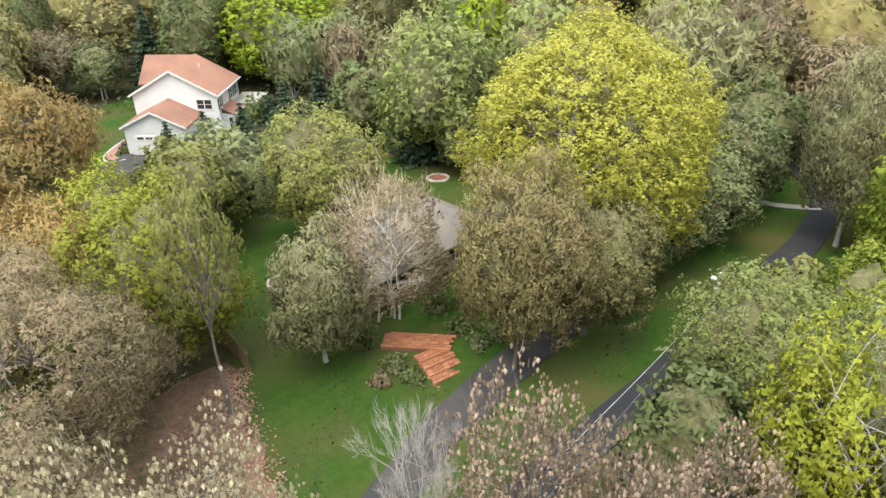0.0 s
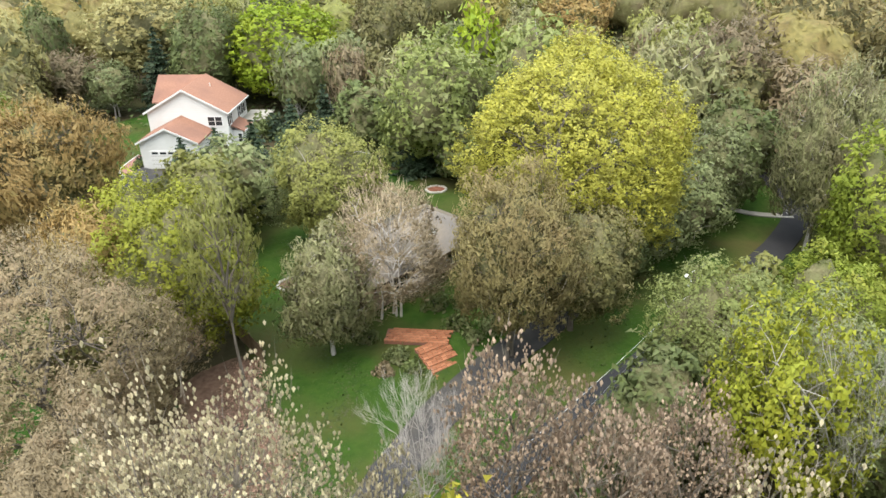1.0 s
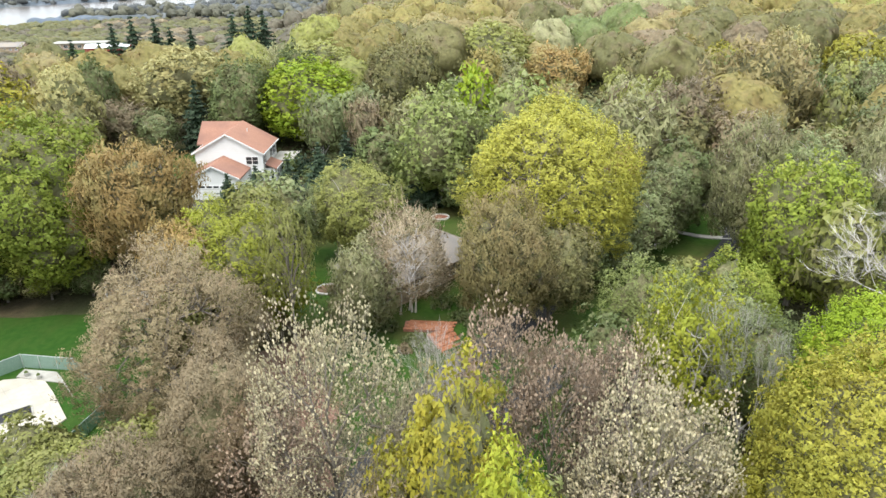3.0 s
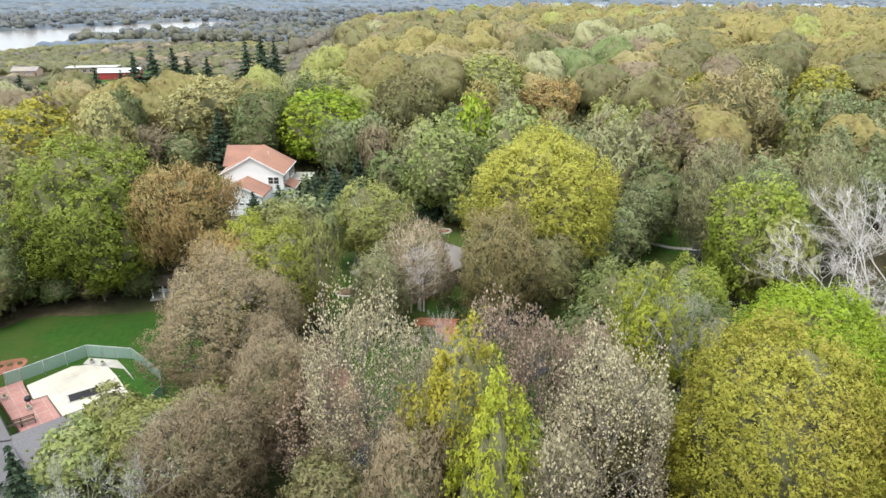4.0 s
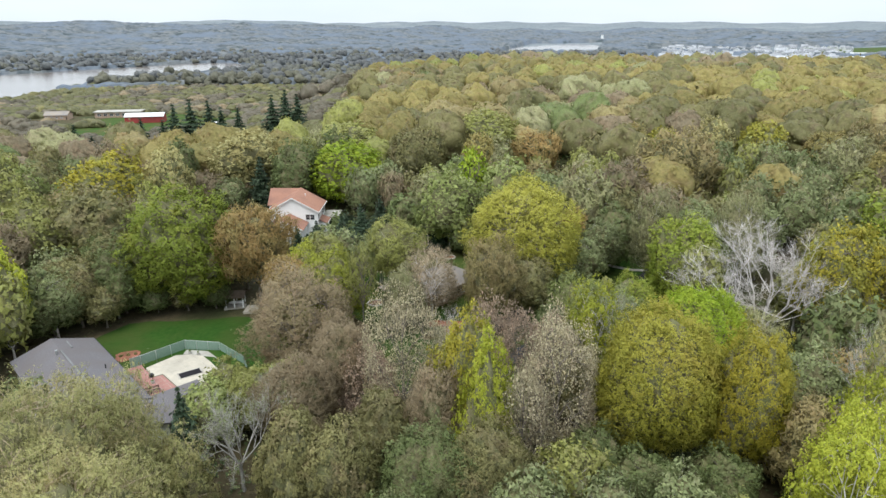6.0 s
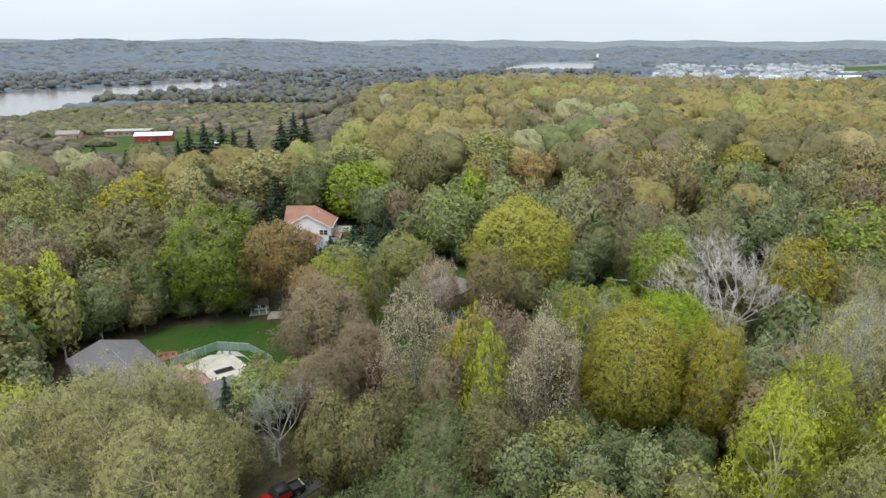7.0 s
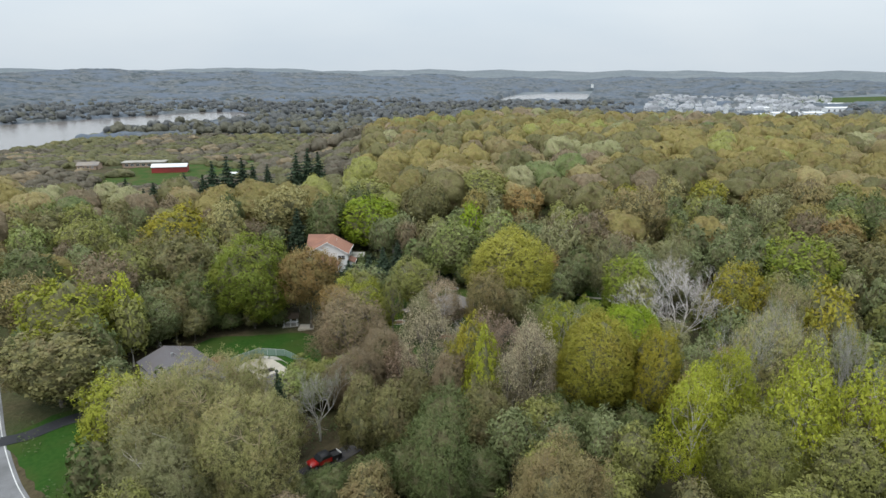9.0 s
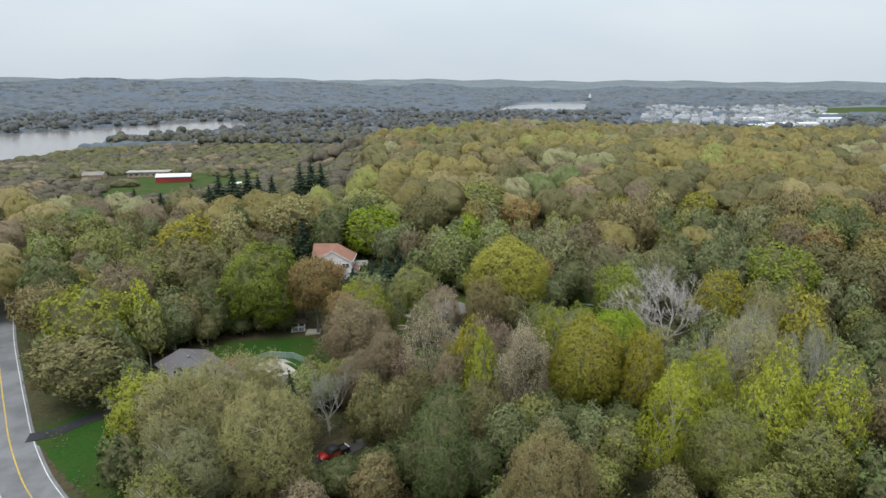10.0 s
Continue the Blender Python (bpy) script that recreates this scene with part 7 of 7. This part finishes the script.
# ---- red pickup on the drive ----
def pickup():
    V = empty("pickup_truck", pose(-20.6, -14.2, gz(-20.6, -14.2) + 0.14, 0, 0, 41), "red pickup truck with a black bed on the drive", "pickup truck")
    bm = bmesh.new()
    prism(bm, [(-2.7, 0.55), (-2.75, 0.95), (-2.6, 1.1), (-1.35, 1.18), (-1.3, 0.5)], -0.92, 0.92, "y")
    bmesh.ops.bevel(bm, geom=bm.edges[:], offset=0.07, segments=2, affect="EDGES")
    part("hood", bm, CAR_RED, V, "red bonnet and wings", True)
    bm = bmesh.new()
    prism(bm, [(-1.4, 0.5), (-1.4, 1.15), (-0.7, 1.85), (0.85, 1.86), (1.1, 1.2), (1.1, 0.5)], -0.9, 0.9, "y")
    bmesh.ops.bevel(bm, geom=bm.edges[:], offset=0.07, segments=2, affect="EDGES")
    cab = part("cab", bm, BLACK, V, "black cab roof", True)
    part("windscreen", boxed(-0.02, 0.02, -0.75, 0.75, -0.38, 0.38, m=Matrix.Translation((-1.09, 0, 1.54)) @ Matrix.Rotation(radians(45), 4, "Y")), GLASS, cab)
    for s in (-1, 1):
        part("side_window", boxed(-0.75, 0.75, s * 0.905 - 0.01, s * 0.905 + 0.01, 1.25, 1.72), GLASS, cab)
        part("door_panel", boxed(-1.25, 1.0, s * 0.91 - 0.02, s * 0.91 + 0.02, 0.5, 1.2, 0.01), CAR_RED, cab)
        part("mirror", boxed(-1.2, -1.05, s * 1.05 - 0.12, s * 1.05 + 0.12, 1.2, 1.4, 0.02), BLACK, cab)
        part("headlight", boxed(-2.76, -2.68, s * 0.68 - 0.16, s * 0.68 + 0.16, 0.78, 0.98, 0.02), TRIM, V)
        part("bed_side", boxed(1.12, 2.85, s * 0.86 - 0.05, s * 0.86 + 0.05, 0.5, 1.2, 0.02), BLACK, V)
    part("bed", boxed(1.12, 2.8, -0.8, 0.8, 0.5, 0.95), BLACK, V)
    part("tailgate", boxed(2.80, 2.88, -0.85, 0.85, 0.5, 1.2, 0.02), TRIM, V, "pale tailgate")
    for sx in (-1.95, 1.85):
        for sy in (-0.85, 0.85):
            w = part("wheel", tube(bmesh.new(), (sx, sy - 0.13, 0.4), (sx, sy + 0.13, 0.4), 0.4, 0.4, 16), BLACK, V)
            part("rim", tube(bmesh.new(), (sx, sy - 0.14, 0.4), (sx, sy + 0.14, 0.4), 0.22, 0.22, 12), METAL, w)


pickup()


def sign_post(x, y):
    S = empty("sign_post", Matrix.Translation((x, y, gz(x, y))), "white box on a post beside the drive", "post")
    part("post", boxed(-0.06, 0.06, -0.06, 0.06, -0.2, 1.3), WOOD_DARK, S)
    part("panel", boxed(-0.28, 0.28, -0.08, 0.08, 1.0, 1.75, 0.02), TRIM, S)


sign_post(-11.6, -1.2)


# ---- farm in the valley ----
def barn():
    x, y = -202, 372
    g = gz(x, y)
    B = empty("barn", pose(x, y, g, 0, 0, 12), "long red barn with a white metal roof", "barn")
    part("wall", gable_body(bmesh.new(), -12, 12, -5, 5, -2.5, 4.2, 5.9, "x"), BARN_RED, B)
    part("roof", pitched(bmesh.new(), -12.4, 12.4, -5.5, 5.5, 4.3, 6.2, 0.2, "x"), ROOF_PALE, B)
    for i in range(4):
        part("barn_door", boxed(-10 + 5.5 * i, -7.5 + 5.5 * i, -5.1, -5.003, 0, 3.2), BARN_RED, B)
    for i in range(9):
        part("roof_rib", boxed(-11.2 + 2.8 * i, -11.1 + 2.8 * i, -5.45, -5.35, 4.3, 4.4), METAL, B)
    F = empty("farm_building", pose(-232, 398, gz(-232, 398), 0, 0, 10), "low grey farm building beside the red barn", "farm building")
    part("wall", boxed(-15, 15, -5, 5, -3, 3.6), TAN_WALL, F)
    part("roof", boxed(-15.8, 15.8, -5.8, 5.8, 3.6, 4.2, 0.1), CONCRETE_GREY, F)
    for i in range(7):
        add_window(F, wall_at(-12 + 4 * i, -5, 2.0, 0), 2.2, 1.6, 2)


barn()
small_house(-268, 385, 8, 15, 9, 3.2, TAN_WALL, SHINGLE_BROWN, "tan farmhouse at the far field's edge", 2.2)
small_house(-150, 352, 20, 7, 4, 2.2, SIDING, ROOF_PALE, "small pale shed in the pasture", 0.9)


# ---- the town across the valley ----
def town():
    rng = random.Random(21)
    protos = []
    for w, d, h, rise in ((16, 11, 6.5, 4.5), (13, 10, 6, 4.5), (21, 12, 7, 4.5)):
        H = empty("town_house", Matrix.Translation((700, 1500, -26)), "far pale town house with a grey gable roof", "house", "houses of the town")
        part("wall", gable_body(bmesh.new(), -w / 2, w / 2, -d / 2, d / 2, -2, h, h + rise - 0.1, "x"), TOWN_WALL, H)
        part("roof", pitched(bmesh.new(), -w / 2 - 0.5, w / 2 + 0.5, -d / 2 - 0.6, d / 2 + 0.6, h, h + rise, 0.3, "x"), TOWN_ROOF, H)
        for i in range(3):
            part("window", boxed(-w / 2 + 1.6 + i * (w - 4) / 2, -w / 2 + 2.9 + i * (w - 4) / 2, -d / 2 - 0.12, -d / 2 - 0.01, h * 0.55, h * 0.8), GLASS, H)
        protos.append(H)
    used = set()
    made = 0
    while made < 170:
        t = rng.random()
        depth = rng.uniform(1200, 1900)
        lo, hi = 0.305 * depth + 20, 0.60 * depth
        x, y = lo + (hi - lo) * rng.random(), depth
        if any((x - a) ** 2 + (y - b) ** 2 < 21 ** 2 for a, b in used):
            continue
        used.add((x, y))
        m = pose(x, y, gz(x, y) + 0.2, 0, 0, rng.choice((0, 90, 20, -25, 60)) + rng.uniform(-8, 8))
        k = rng.randrange(3)
        if made < 3:
            protos[made].matrix_world = m
        else:
            copy_thing(protos[k], m)
        made += 1
    for x, y, w, d, h in ((610, 1120, 52, 26, 8), (672, 1140, 40, 22, 7), (560, 1100, 30, 18, 6), (830, 1300, 105, 24, 7), (640, 1290, 46, 20, 7), (930, 1480, 120, 14, 6)):
        W = empty("warehouse", pose(x, y, gz(x, y), 0, 0, 6), "long white warehouse at the edge of the town", "warehouse", "warehouses")
        part("wall", boxed(-w / 2, w / 2, -d / 2, d / 2, -3, h), TRIM, W)
        part("roof", pitched(bmesh.new(), -w / 2 - 0.5, w / 2 + 0.5, -d / 2 - 0.5, d / 2 + 0.5, h + 0.02, h + 2.2, 0.3, "x"), ROOF_PALE, W)
        for i in range(int(w / 14)):
            part("dock_door", boxed(-w / 2 + 4 + 12 * i, -w / 2 + 8 + 12 * i, -d / 2 - 0.15, -d / 2 - 0.01, 0, 4.5), ASPHALT_OLD, W)
    for x, y, h in ((520, 2330, 22),):
        T = empty("tower", Matrix.Translation((x, y, gz(x, y))), "small pale tower by the far river bend", "tower")
        part("shaft", tube(bmesh.new(), (0, 0, -2), (0, 0, h), 5, 4, 12), TRIM, T)
        part("cap", tube(bmesh.new(), (0, 0, h), (0, 0, h + 3), 5, 1, 12), TOWN_ROOF, T)


town()
tagged(drape("far_field", ((860, 1560), (1080, 1500), (1300, 1800), (1150, 1950), (950, 1800)), GRASS, 0.6, 60), "far green field beside the town", "field", kind="structure")
tagged(strip("poolhouse_drive", ((-80, -4.2), (-76, -2.6), (-72, 1.5), (-66, 6), (-60, 10)), 3.4, ASPHALT, 0.13, 0.14, 0, 0.1), "dark drive branching off the road", "driveway", kind="structure")
